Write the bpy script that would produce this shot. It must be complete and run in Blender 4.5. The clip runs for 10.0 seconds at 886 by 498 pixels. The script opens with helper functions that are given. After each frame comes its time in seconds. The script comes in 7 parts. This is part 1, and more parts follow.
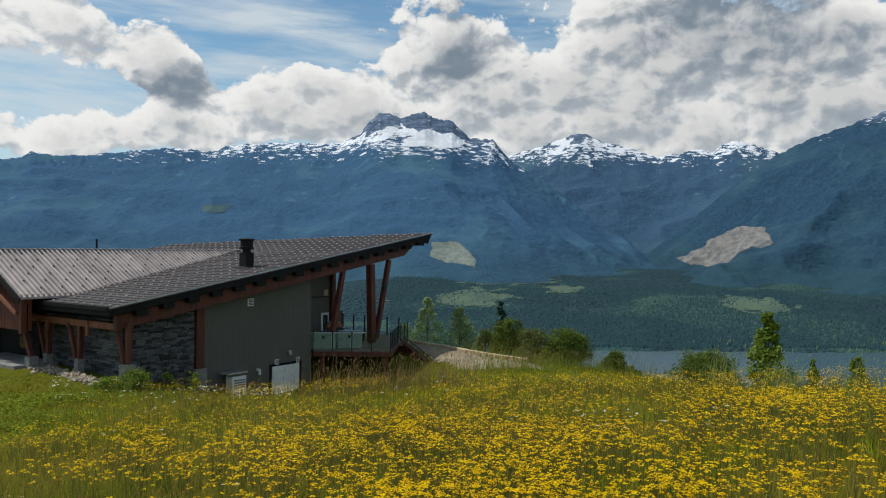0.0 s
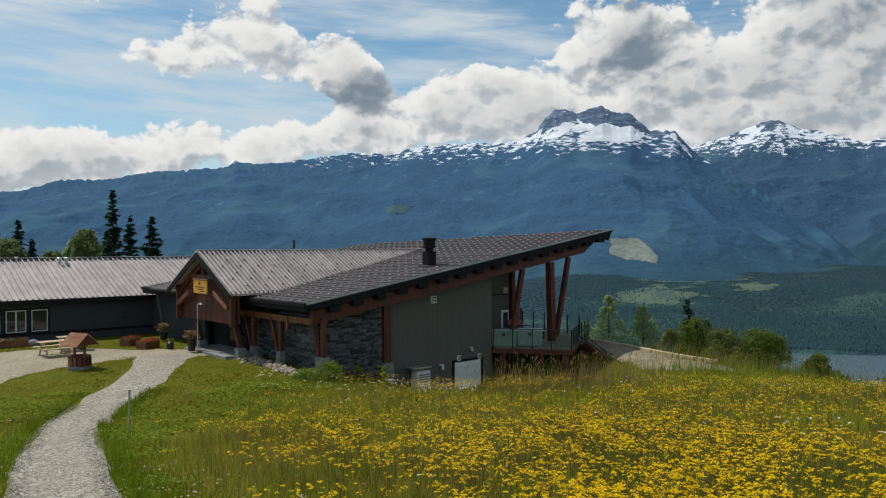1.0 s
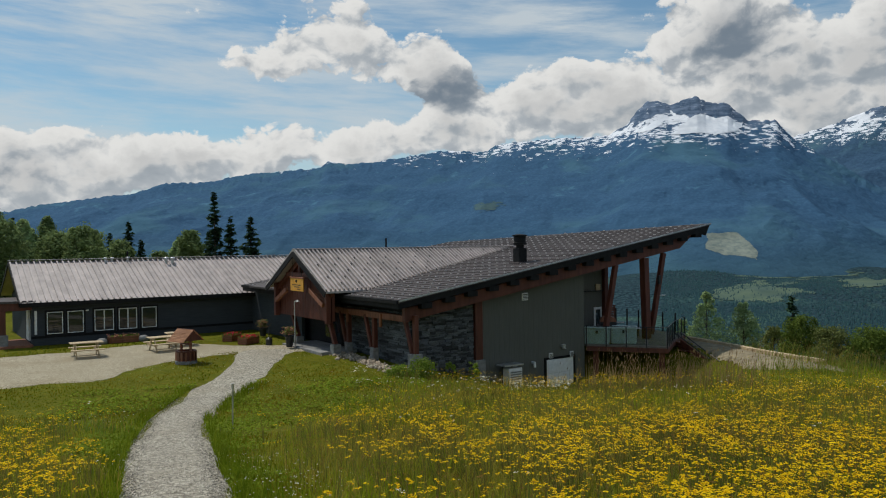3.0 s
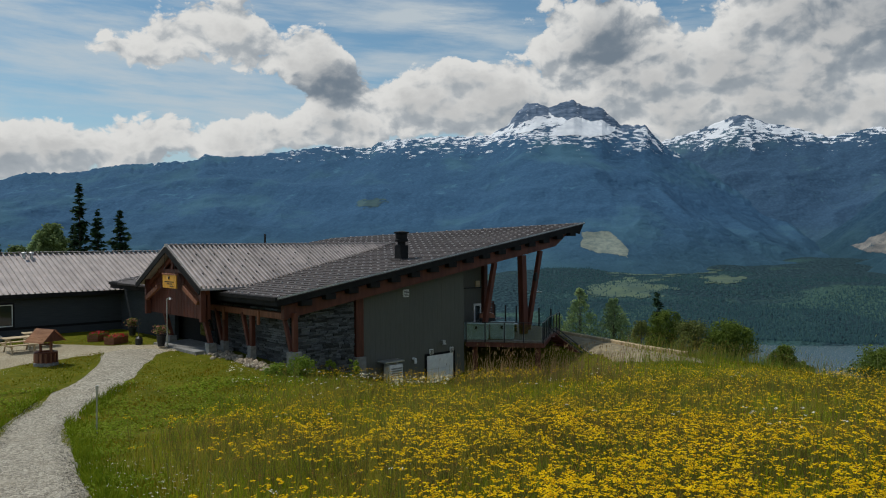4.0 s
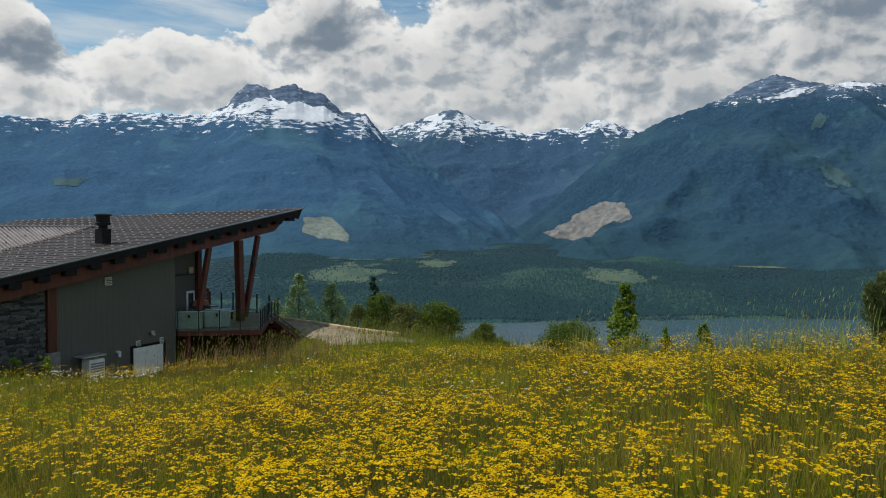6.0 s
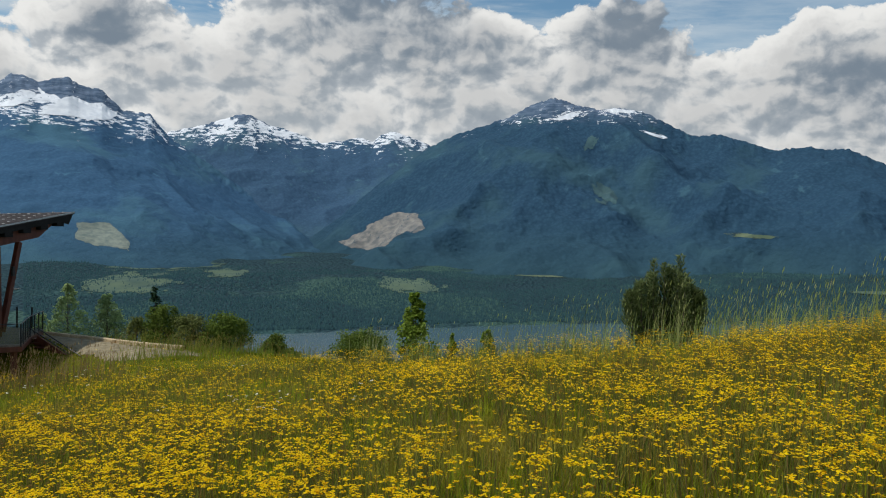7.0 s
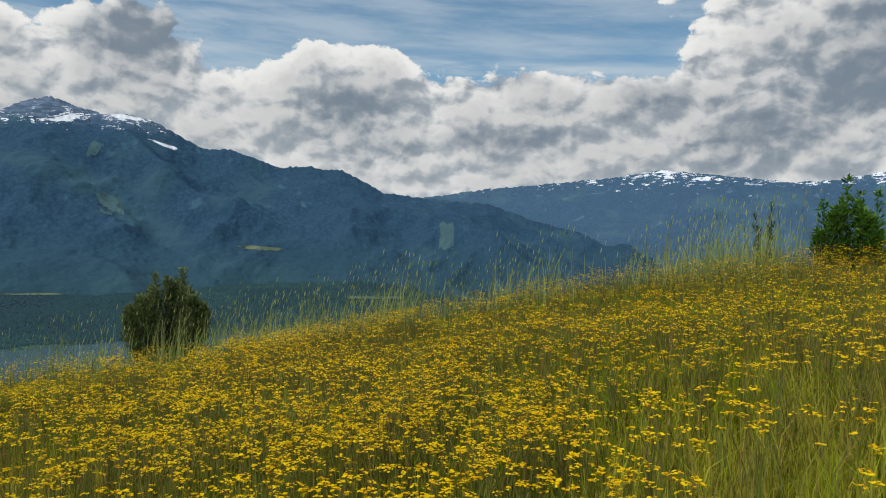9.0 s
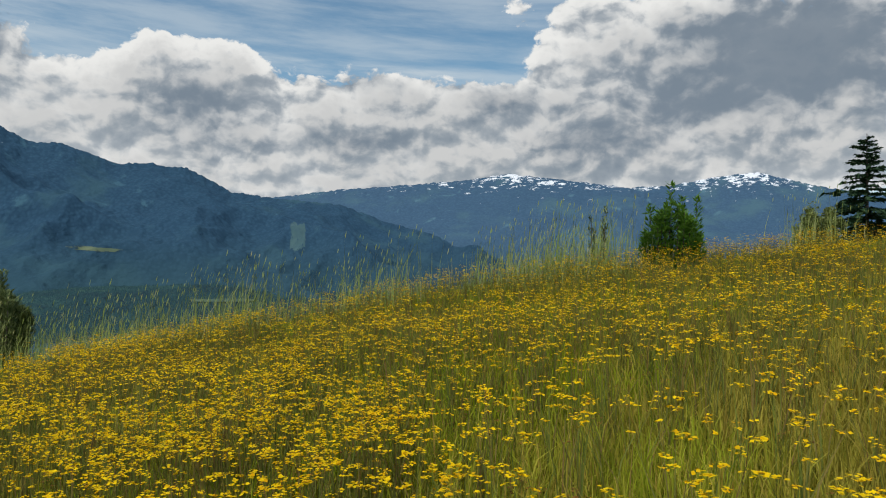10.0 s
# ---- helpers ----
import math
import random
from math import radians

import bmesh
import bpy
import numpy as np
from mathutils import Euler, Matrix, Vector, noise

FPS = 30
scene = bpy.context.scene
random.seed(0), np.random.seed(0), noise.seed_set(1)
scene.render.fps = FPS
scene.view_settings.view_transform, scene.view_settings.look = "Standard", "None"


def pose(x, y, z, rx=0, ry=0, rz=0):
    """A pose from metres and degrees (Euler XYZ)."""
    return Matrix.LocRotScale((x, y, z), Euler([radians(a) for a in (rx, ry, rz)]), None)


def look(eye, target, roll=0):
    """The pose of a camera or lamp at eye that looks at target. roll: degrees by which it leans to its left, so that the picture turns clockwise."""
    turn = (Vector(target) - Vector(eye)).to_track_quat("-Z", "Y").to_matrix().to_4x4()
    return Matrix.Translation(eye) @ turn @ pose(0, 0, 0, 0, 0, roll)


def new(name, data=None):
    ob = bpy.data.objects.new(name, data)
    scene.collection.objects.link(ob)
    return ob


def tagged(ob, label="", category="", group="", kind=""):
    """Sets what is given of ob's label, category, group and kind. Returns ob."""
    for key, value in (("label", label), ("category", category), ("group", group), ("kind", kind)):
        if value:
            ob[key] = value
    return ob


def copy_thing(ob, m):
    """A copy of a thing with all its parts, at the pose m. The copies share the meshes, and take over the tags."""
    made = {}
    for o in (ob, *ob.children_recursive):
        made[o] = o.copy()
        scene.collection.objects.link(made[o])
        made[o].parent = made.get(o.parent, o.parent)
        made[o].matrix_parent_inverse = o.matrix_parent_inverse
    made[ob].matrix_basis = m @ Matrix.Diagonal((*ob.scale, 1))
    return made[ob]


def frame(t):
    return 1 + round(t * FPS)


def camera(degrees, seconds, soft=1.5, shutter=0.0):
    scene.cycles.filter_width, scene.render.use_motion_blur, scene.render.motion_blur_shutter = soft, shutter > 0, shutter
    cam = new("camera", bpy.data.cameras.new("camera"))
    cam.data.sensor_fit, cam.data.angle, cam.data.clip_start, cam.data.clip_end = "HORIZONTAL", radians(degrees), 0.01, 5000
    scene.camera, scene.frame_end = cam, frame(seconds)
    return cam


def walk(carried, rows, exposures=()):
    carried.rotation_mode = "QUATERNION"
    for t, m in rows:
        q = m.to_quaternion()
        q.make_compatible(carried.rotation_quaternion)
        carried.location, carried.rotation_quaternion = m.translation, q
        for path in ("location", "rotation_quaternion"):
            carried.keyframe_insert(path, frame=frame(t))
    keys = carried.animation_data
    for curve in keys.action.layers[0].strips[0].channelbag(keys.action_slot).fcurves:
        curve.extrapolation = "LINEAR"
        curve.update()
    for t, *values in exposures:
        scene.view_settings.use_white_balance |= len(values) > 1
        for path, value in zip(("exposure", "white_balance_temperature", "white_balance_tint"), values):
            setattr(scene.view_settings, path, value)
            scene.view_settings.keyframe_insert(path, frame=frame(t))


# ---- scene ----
# The camera stands on a grassy hill and turns from the lodge to the open valley.
EYE, ARM = 1.6, 0.45
cam = camera(60.0, 10.0, soft=1.1)
ROWS = [
    (0.0, 0.0, 0.0, -0.5), (0.5, 1.42, -0.17, -0.23), (1.0, 13.17, -0.21, 0.18), (1.5, 18.29, -0.17, 0.84),
    (2.0, 22.67, -0.32, 0.93), (2.2, 23.85, -0.34, 0.94), (3.3, 16.48, -0.41, 0.51), (3.5, 14.02, -0.47, 0.33),
    (4.0, 11.12, -0.69, 0.28), (4.5, 8.91, -0.95, 0.21), (5.0, 5.64, -1.77, 0.06), (5.5, -1.09, -1.88, -0.04),
    (5.7, -4.54, -1.89, -0.19), (6.8, -21.49, -1.09, -0.73), (7.0, -24.65, -0.91, -1.04), (7.5, -32.58, -0.6, -1.25),
    (8.0, -40.94, -0.34, -1.16), (8.5, -51.29, 0.13, -0.94), (9.0, -59.94, 0.52, -0.55), (9.5, -67.2, 0.7, -0.1),
    (10.0, -70.92, 0.69, -0.44),
]
walk(cam, [(t, pose(-ARM * math.sin(radians(a)), ARM * (math.cos(radians(a)) - 1), EYE, 90 + p, r, a)) for t, a, p, r in ROWS],
     [(0.0, 0.0), (2.2, -0.02), (3.3, -0.24), (4.5, -0.27), (5.0, -0.14), (5.5, -0.05), (7.0, -0.05), (10.0, -0.03)])

# ---- light ----
SUN_AZ, SUN_EL = -78.0, 61.0
sun = new("sun", bpy.data.lights.new("sun", "SUN"))
sun.data.energy, sun.data.angle, sun.data.color = 3.2, radians(1.5), (1.0, 0.95, 0.86)
sd = Vector((math.sin(radians(SUN_AZ)) * math.cos(radians(SUN_EL)), math.cos(radians(SUN_AZ)) * math.cos(radians(SUN_EL)), math.sin(radians(SUN_EL))))
sun.matrix_world = look(sd * 50, (0, 0, 0))


class Nodes:
    """Short-hand for building a node tree."""

    def __init__(self, tree):
        self.t = tree
        tree.nodes.clear()

    def add(self, kind, ins=None, **props):
        n = self.t.nodes.new(kind)
        for k, v in props.items():
            setattr(n, k, v)
        for k, v in (ins or {}).items():
            self.put(n.inputs[k], v)
        return n

    def put(self, socket, v):
        if isinstance(v, bpy.types.NodeSocket):
            self.t.links.new(v, socket)
        elif isinstance(v, bpy.types.Node):
            self.t.links.new(v.outputs[0], socket)
        else:
            socket.default_value = v

    def math(self, op, a, b=0.0, c=0.0, clamp=False):
        return self.add("ShaderNodeMath", {0: a, 1: b, 2: c}, operation=op, use_clamp=clamp).outputs[0]

    def vec(self, op, a, b=(0, 0, 0)):
        n = self.add("ShaderNodeVectorMath", {0: a, 1: b}, operation=op)
        return n.outputs["Value"] if op in ("LENGTH", "DOT_PRODUCT", "DISTANCE") else n.outputs[0]

    def mix(self, f, a, b, blend="MIX"):
        n = self.add("ShaderNodeMix", data_type="RGBA", blend_type=blend)
        self.put(n.inputs[0], f), self.put(n.inputs[6], a), self.put(n.inputs[7], b)
        return n.outputs[2]

    def step(self, v, lo, hi, to0=0.0, to1=1.0):
        return self.add("ShaderNodeMapRange", {0: v, 1: lo, 2: hi, 3: to0, 4: to1}, interpolation_type="SMOOTHSTEP").outputs[0]

    def noise(self, v, scale, detail=4.0, rough=0.55, distort=0.0):
        return self.add("ShaderNodeTexNoise", {"Vector": v, "Scale": scale, "Detail": detail, "Roughness": rough, "Distortion": distort})

    def scaled(self, v, s):
        return self.vec("MULTIPLY", v, s)


def rgb(c):
    return (c[0], c[1], c[2], 1.0)


# ---- sky: Nishita blue with broken cumulus ----
world = bpy.data.worlds.new("sky")
scene.world = world
world.use_nodes = True
W = Nodes(world.node_tree)

# azimuth, elevation (degrees), half-widths, strength of the placed banks of cumulus
WEST_HEAPS = [
    (-56, 3.2, 9, 2.4, 0.8),
    (-54, 5.6, 6, 2.6, 1.0), (-45.5, 5.6, 6.5, 2.4, 1.0), (-38, 6.2, 5.5, 2.0, 0.9), (-31, 7.2, 5, 1.7, 0.8), (-25, 7.4, 5, 1.6, 0.8), (-18.5, 7.8, 4, 1.6, 0.8),
    (-26.3, 15.3, 3.3, 2.6, 1.1), (-30.5, 13.6, 2.8, 1.7, 0.8), (-35, 12.6, 3.8, 1.3, 0.55), (-20.6, 13.6, 2.2, 1.7, 1.0), (-19.2, 11.2, 2.2, 2.0, 1.0), (-23, 12.8, 2.2, 1.5, 0.7),
    (-14.5, 10.9, 3.4, 2.2, 1.0), (-8.6, 10.6, 4.6, 2.4, 1.0), (-38, 17.5, 5.0, 1.2, 0.35), (-5.5, 9.5, 6, 2.4, 0.9),
]
NORTH_HEAPS = [
    (9, 8.2, 8, 1.8, 0.7), (22, 8.2, 6, 2.0, 0.8),
    (-0.6, 14.6, 4.4, 4.2, 1.1), (5.5, 11.0, 4.6, 3.6, 1.0), (12.3, 11.5, 6.0, 4.4, 1.1), (20.5, 13.8, 7.0, 4.0, 1.1), (26.5, 12.0, 6.0, 4.0, 1.0), (16, 18, 7, 2.4, 0.9),
    (29.2, 13.4, 2.6, 2.0, 0.8), (37, 14.0, 5.0, 3.6, 1.1), (34, 9.5, 6.0, 3.0, 0.9), (42, 10, 6.0, 3.2, 0.9), (49.6, 13.2, 3.8, 3.0, 1.0), (55.5, 13.6, 2.4, 2.4, 0.9), (50, 8.5, 9, 3.2, 1.0),
]
SOUTH_HEAPS = [
    (57, 5.6, 9, 2.0, 0.9), (78, 6.2, 9, 2.0, 0.7),
    (62, 10.6, 7.5, 3.0, 1.1), (72, 10.4, 7.5, 2.8, 1.1), (66, 6.8, 10, 2.6, 1.0), (80, 9.5, 8, 3.4, 1.1), (83, 16.2, 6.5, 3.4, 1.0), (95, 13.0, 10, 6.0, 1.3), (88, 8.2, 9, 3.0, 1.0),
    (104, 8.0, 9, 5.0, 1.0), (115, 14, 9, 8.0, 0.9), (140, 20, 22, 9.0, 0.8), (-75, 12, 9, 5.0, 0.7), (-110, 22, 22, 8, 0.6), (178, 26, 26, 10, 0.7),
]
GAPS = [
    (-45, 10.6, 9, 1.5, 0.7), (-30, 10.2, 6, 1.0, 0.5), (-12, 14.8, 5.0, 1.6, 0.8), (29.6, 17.4, 2.4, 1.6, 0.8), (45.6, 16.2, 1.6, 2.0, 0.8),
    (54, 17.8, 7, 1.2, 0.8), (70.5, 15.2, 4.0, 1.2, 0.8), (64, 14.9, 4.0, 0.7, 0.4), (-15.5, 13.0, 1.6, 1.6, 0.5),
]
# grey undersides of the thicker heaps
GLOOM = [
    (-19.4, 11.2, 2.6, 2.0, 1.0), (1.2, 14.2, 2.8, 3.2, 1.0), (17.5, 15.2, 6.0, 2.0, 0.6), (25, 14.6, 3.2, 2.4, 0.55), (22, 17.8, 6, 1.6, 0.6), (38, 14.9, 3.8, 3.2, 0.95), (53.5, 10.8, 2.6, 2.4, 0.5),
    (51, 11.6, 2.6, 1.8, 0.35), (66, 12.9, 4.0, 1.2, 0.55), (75, 11.6, 3.2, 1.1, 0.6), (65, 8.6, 3.6, 0.9, 0.65), (82, 8.3, 4.0, 1.3, 0.8), (96, 14.5, 7.0, 4.2, 1.2),
    (88, 10.6, 3.4, 1.4, 0.6), (-51, 5.0, 5, 0.8, 0.6), (84, 13, 28, 9, 0.50), (28, 14, 22, 6, 0.34), (56, 9, 8, 2.6, 0.35),
]


def blobs(n, p, rows, total=0.0):
    """Sum of soft ellipses at p = (azimuth, elevation, 0) in degrees."""
    for a, e, wa, we, s in rows:
        d = n.vec("MULTIPLY", n.vec("SUBTRACT", p, (a, e, 0)), (1 / wa, 1 / we, 0))
        total = n.math("MULTIPLY_ADD", n.math("EXPONENT", n.math("MULTIPLY", n.vec("DOT_PRODUCT", d, d), -1.0)), s, total)
    return total


def heaps(n, p):
    up = blobs(n, p, WEST_HEAPS + NORTH_HEAPS + SOUTH_HEAPS)
    return n.math("SUBTRACT", n.math("MINIMUM", up, 1.35), blobs(n, p, GAPS))


def billow(n, p, detail):
    """Rounded cauliflower lumps."""
    v = n.add("ShaderNodeTexVoronoi", {"Vector": n.vec("MULTIPLY", p, (0.25, 0.36, 1.0)), "Scale": 1.0, "Detail": detail, "Roughness": 0.52, "Lacunarity": 2.25, "Smoothness": 0.5}, feature="SMOOTH_F1", voronoi_dimensions="2D")
    return n.math("SUBTRACT", 0.42, v.outputs["Distance"])


def mist(n, p, detail):
    return n.math("SUBTRACT", n.noise(n.vec("MULTIPLY", p, (0.13, 0.20, 1.0)), 1.0, detail, 0.58, 0.15).outputs[0], 0.5)


direction = W.add("ShaderNodeTexCoord").outputs["Generated"]
sep = W.add("ShaderNodeSeparateXYZ", {0: direction})
az = W.math("MULTIPLY", W.math("ARCTAN2", sep.outputs[0], sep.outputs[1]), 57.2958)
el = W.math("MULTIPLY", W.math("ARCSINE", sep.outputs[2]), 57.2958)
# small swirls break up the outlines
swirl = W.noise(direction, 14.0, 5.0, 0.56).outputs["Color"]
point = W.vec("ADD", W.add("ShaderNodeCombineXYZ", {0: az, 1: el}).outputs[0], W.vec("MULTIPLY", W.vec("SUBTRACT", swirl, (0.5, 0.5, 0.5)), (2.2, 1.9, 0)))
mass, lump, fog = heaps(W, point), billow(W, point, 4.0), mist(W, point, 9.0)
dens = W.math("ADD", W.math("MULTIPLY_ADD", lump, 0.70, mass), W.math("MULTIPLY_ADD", fog, 1.5, -0.20))
# light from the upper left picks out the tops of the lumps
toward = W.math("SUBTRACT", mass, heaps(W, W.vec("ADD", point, (-0.9, 1.3, 0))))
lumpy = W.math("SUBTRACT", lump, billow(W, W.vec("ADD", point, (-0.50, 0.75, 0)), 2.5))
foggy = W.math("SUBTRACT", fog, mist(W, W.vec("ADD", point, (-0.8, 1.2, 0)), 5.0))
relief = W.math("ADD", W.math("MULTIPLY", toward, 0.50), W.math("ADD", W.math("MULTIPLY", lumpy, 0.95), W.math("MULTIPLY", foggy, 0.55)))
cover = W.step(dens, 0.0, 0.17)
bright = W.step(relief, -0.42, 0.26)
gloom = W.step(W.math("ADD", W.math("MULTIPLY", relief, -0.75), W.math("MULTIPLY_ADD", fog, -0.6, blobs(W, point, GLOOM))), 0.10, 1.25, 0.0, 0.92)
thick = W.step(dens, 0.25, 1.15)
white = W.mix(thick, rgb((0.85, 0.85, 0.83)), rgb((0.61, 0.617, 0.615)))
shade = W.mix(thick, rgb((0.47, 0.51, 0.545)), rgb((0.350, 0.395, 0.435)))
cloud_colour = W.mix(gloom, W.mix(bright, shade, white), rgb((0.175, 0.226, 0.285)))
# thin streaks of high cloud in the blue
plain = W.add("ShaderNodeCombineXYZ", {0: az, 1: W.math("MULTIPLY_ADD", az, 0.05, el)}).outputs[0]
streak = W.noise(W.vec("MULTIPLY", plain, (0.05, 0.33, 1.0)), 1.0, 7.0, 0.62, 0.1).outputs[0]
veil = W.math("MULTIPLY", W.step(streak, 0.36, 0.66), W.step(az, 34.0, 50.0, 0.80, 0.48))
sheet = W.math("MULTIPLY", blobs(W, plain, [(-46, 15.2, 10, 1.9, 0.8), (-10, 15.6, 6, 1.0, 0.5), (63, 16.9, 8, 0.5, 0.9)]), W.step(streak, 0.25, 0.60))
veil = W.math("MINIMUM", W.math("ADD", veil, sheet), 0.9)
sky = W.add("ShaderNodeTexSky", sky_type="NISHITA", sun_disc=False, sun_elevation=radians(SUN_EL), sun_rotation=radians(SUN_AZ), air_density=1.0, dust_density=0.6, ozone_density=2.0, altitude=600)
blue = W.vec("SCALE", sky.outputs[0])
blue.node.inputs["Scale"].default_value = 0.108
blue = W.vec("MULTIPLY", blue, (0.84, 1.03, 0.98))
haze = W.step(el, 0.0, 14.0, 1.0, 0.0)
blue = W.mix(W.math("MULTIPLY", haze, 0.35), blue, rgb((0.62, 0.68, 0.74)))
blue = W.mix(veil, blue, rgb((0.60, 0.67, 0.715)))
colour = W.mix(cover, blue, cloud_colour)
colour = W.mix(W.step(el, -1.0, -6.0), colour, rgb((0.05, 0.07, 0.06)))
W.add("ShaderNodeOutputWorld", {0: W.add("ShaderNodeBackground", {0: colour, 1: 1.0})})

# ---- materials ----


def material(name):
    m = bpy.data.materials.new(name)
    m.use_nodes = True
    return m, Nodes(m.node_tree)


def finish(n, colour, rough=0.8, bump=None, strength=0.3, dist=0.02, metal=0.0, spec=0.4, translucent=None):
    b = n.add("ShaderNodeBsdfPrincipled", {"Base Color": colour, "Roughness": rough, "Metallic": metal, "Specular IOR Level": spec})
    if bump is not None:
        n.put(b.inputs["Normal"], n.add("ShaderNodeBump", {"Strength": strength, "Distance": dist, "Height": bump}).outputs[0])
    out = b
    if translucent:
        tr = n.add("ShaderNodeBsdfTranslucent", {0: colour})
        out = n.add("ShaderNodeMixShader", {0: translucent, 1: b, 2: tr})
    n.add("ShaderNodeOutputMaterial", {0: out})


def surf(name, dark, light, scale=6.0, rough=0.8, bump=0.3, dist=0.01, stretch=(1, 1, 1), metal=0.0, spec=0.4, island=0.0, each=0.0, stain=0.35, coords="Object", translucent=None):
    """A grained surface: fine noise between two colours, broad stains, relief, and a random tone for each piece."""
    m, n = material(name)
    p = n.add("ShaderNodeTexCoord").outputs[coords]
    fine = n.noise(n.scaled(p, stretch), scale, 6.0, 0.6).outputs[0]
    broad = n.noise(p, scale * 0.13, 3.0).outputs[0]
    c = n.mix(n.step(fine, 0.3, 0.7), rgb(dark), rgb(light))
    v = n.math("MULTIPLY_ADD", broad, stain * 2, 1 - stain)
    if island:
        v = n.math("MULTIPLY", v, n.math("MULTIPLY_ADD", n.add("ShaderNodeNewGeometry").outputs["Random Per Island"], island * 2, 1 - island))
    if each:
        v = n.math("MULTIPLY", v, n.math("MULTIPLY_ADD", n.add("ShaderNodeObjectInfo").outputs["Random"], each * 2, 1 - each))
    c = n.mix(1.0, c, n.add("ShaderNodeCombineColor", {0: v, 1: v, 2: v}).outputs[0], "MULTIPLY")
    finish(n, c, rough, fine, bump, dist, metal, spec, translucent)
    return m


def blades(name, colours, rough=0.6, translucent=0.35, dry=None):
    """Leaves and petals: one tone for each, from a ramp."""
    m, n = material(name)
    r = n.add("ShaderNodeNewGeometry").outputs["Random Per Island"]
    ramp = n.add("ShaderNodeValToRGB", {0: r})
    els = ramp.color_ramp.elements
    while len(els) < len(colours):
        els.new(0.5)
    for i, c in enumerate(colours):
        els[i].position, els[i].color = i / (len(colours) - 1), rgb(c)
    p = n.add("ShaderNodeNewGeometry").outputs["Position"]
    patch = n.noise(p, 0.35, 3.0).outputs[0]
    k = n.math("MULTIPLY_ADD", patch, 0.9, 0.55)
    c = n.mix(1.0, ramp.outputs[0], n.add("ShaderNodeCombineColor", {0: k, 1: k, 2: k}).outputs[0], "MULTIPLY")
    if dry:
        worn = n.step(n.noise(n.vec("ADD", p, (31, 7, 0)), 0.28, 5.0, 0.6).outputs[0], 0.42, 0.64)
        c = n.mix(n.math("MULTIPLY", worn, 0.8), c, rgb(dry))
    finish(n, c, max(rough, 0.7), spec=0.04, translucent=translucent)
    return m


wood_red = surf("stained_timber", (0.076, 0.021, 0.013), (0.138, 0.041, 0.024), 5.0, 0.55, 0.25, 0.004, (1, 1, 0.15))
wood_orange = surf("cedar_timber", (0.175, 0.062, 0.034), (0.29, 0.118, 0.064), 7.0, 0.6, 0.25, 0.004, (1, 1, 0.2), each=0.15)
# lit copy of the cedar: sunshine on the well roof is in this colour
cedar_sunlit = surf("sunlit_cedar_plank", (0.36, 0.165, 0.080), (0.52, 0.27, 0.14), 7.0, 0.65, 0.25, 0.004, (0.2, 1, 1), each=0.2)
wood_pale = surf("weathered_plank", (0.36, 0.27, 0.16), (0.55, 0.43, 0.27), 8.0, 0.75, 0.25, 0.004, (0.2, 1, 1), each=0.15)
wood_grey = surf("grey_decking", (0.14, 0.12, 0.10), (0.24, 0.21, 0.18), 8.0, 0.8, 0.3, 0.004, (0.2, 1, 1), each=0.2)
siding = surf("grey_green_siding", (0.098, 0.100, 0.088), (0.119, 0.121, 0.107), 3.0, 0.8, 0.1, 0.003, (12, 12, 0.4), stain=0.15)
siding_blue = surf("charcoal_siding", (0.046, 0.053, 0.060), (0.064, 0.071, 0.080), 3.0, 0.8, 0.15, 0.004, (0.4, 1, 12), stain=0.2, each=0.06, spec=0.08)
dark_metal = surf("dark_fascia", (0.009, 0.009, 0.010), (0.017, 0.017, 0.018), 4.0, 0.65, 0.1, 0.003, spec=0.15)
roof_brown = surf("brown_shingle_roof", (0.046, 0.038, 0.038), (0.080, 0.067, 0.066), 9.0, 0.75, 0.4, 0.01, each=0.12)
roof_metal = surf("ribbed_metal_roof", (0.35, 0.308, 0.296), (0.49, 0.432, 0.414), 2.5, 0.5, 0.1, 0.003, (1, 0.2, 1), spec=0.5, stain=0.22, each=0.10)
chest_paint = surf("pale_teal_plastic", (0.34, 0.45, 0.43), (0.44, 0.55, 0.53), 5.0, 0.6, 0.05, 0.002, stain=0.12)
stone_dark = surf("dark_ledge_stone", (0.030, 0.034, 0.038), (0.125, 0.135, 0.145), 9.0, 0.75, 0.6, 0.02, each=0.75)
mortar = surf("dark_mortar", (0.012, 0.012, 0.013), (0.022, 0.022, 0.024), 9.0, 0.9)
concrete = surf("concrete", (0.17, 0.17, 0.165), (0.27, 0.27, 0.26), 6.0, 0.9, 0.3, 0.005)
white_paint = surf("white_paint", (0.66, 0.67, 0.66), (0.78, 0.79, 0.78), 5.0, 0.6, 0.05, 0.002, stain=0.1)
steel_dark = surf("black_steel", (0.015, 0.015, 0.016), (0.03, 0.03, 0.03), 8.0, 0.45, 0.1, 0.002)
steel_bright = surf("galvanised_steel", (0.45, 0.46, 0.47), (0.6, 0.6, 0.6), 8.0, 0.4, 0.1, 0.002, metal=0.8)
sign_orange = surf("yellow_sign_paint", (0.62, 0.30, 0.03), (0.75, 0.38, 0.05), 6.0, 0.5, 0.05, 0.002, stain=0.15)
flower_red = blades("red_petals", [(0.45, 0.02, 0.03), (0.6, 0.05, 0.06), (0.5, 0.1, 0.12)])
flower_pink = blades("pink_petals", [(0.5, 0.2, 0.16), (0.6, 0.3, 0.2), (0.3, 0.12, 0.1)])
leaf_green = blades("shrub_leaves", [(0.082, 0.128, 0.022), (0.118, 0.168, 0.030), (0.160, 0.212, 0.044), (0.095, 0.142, 0.025)], 0.5)
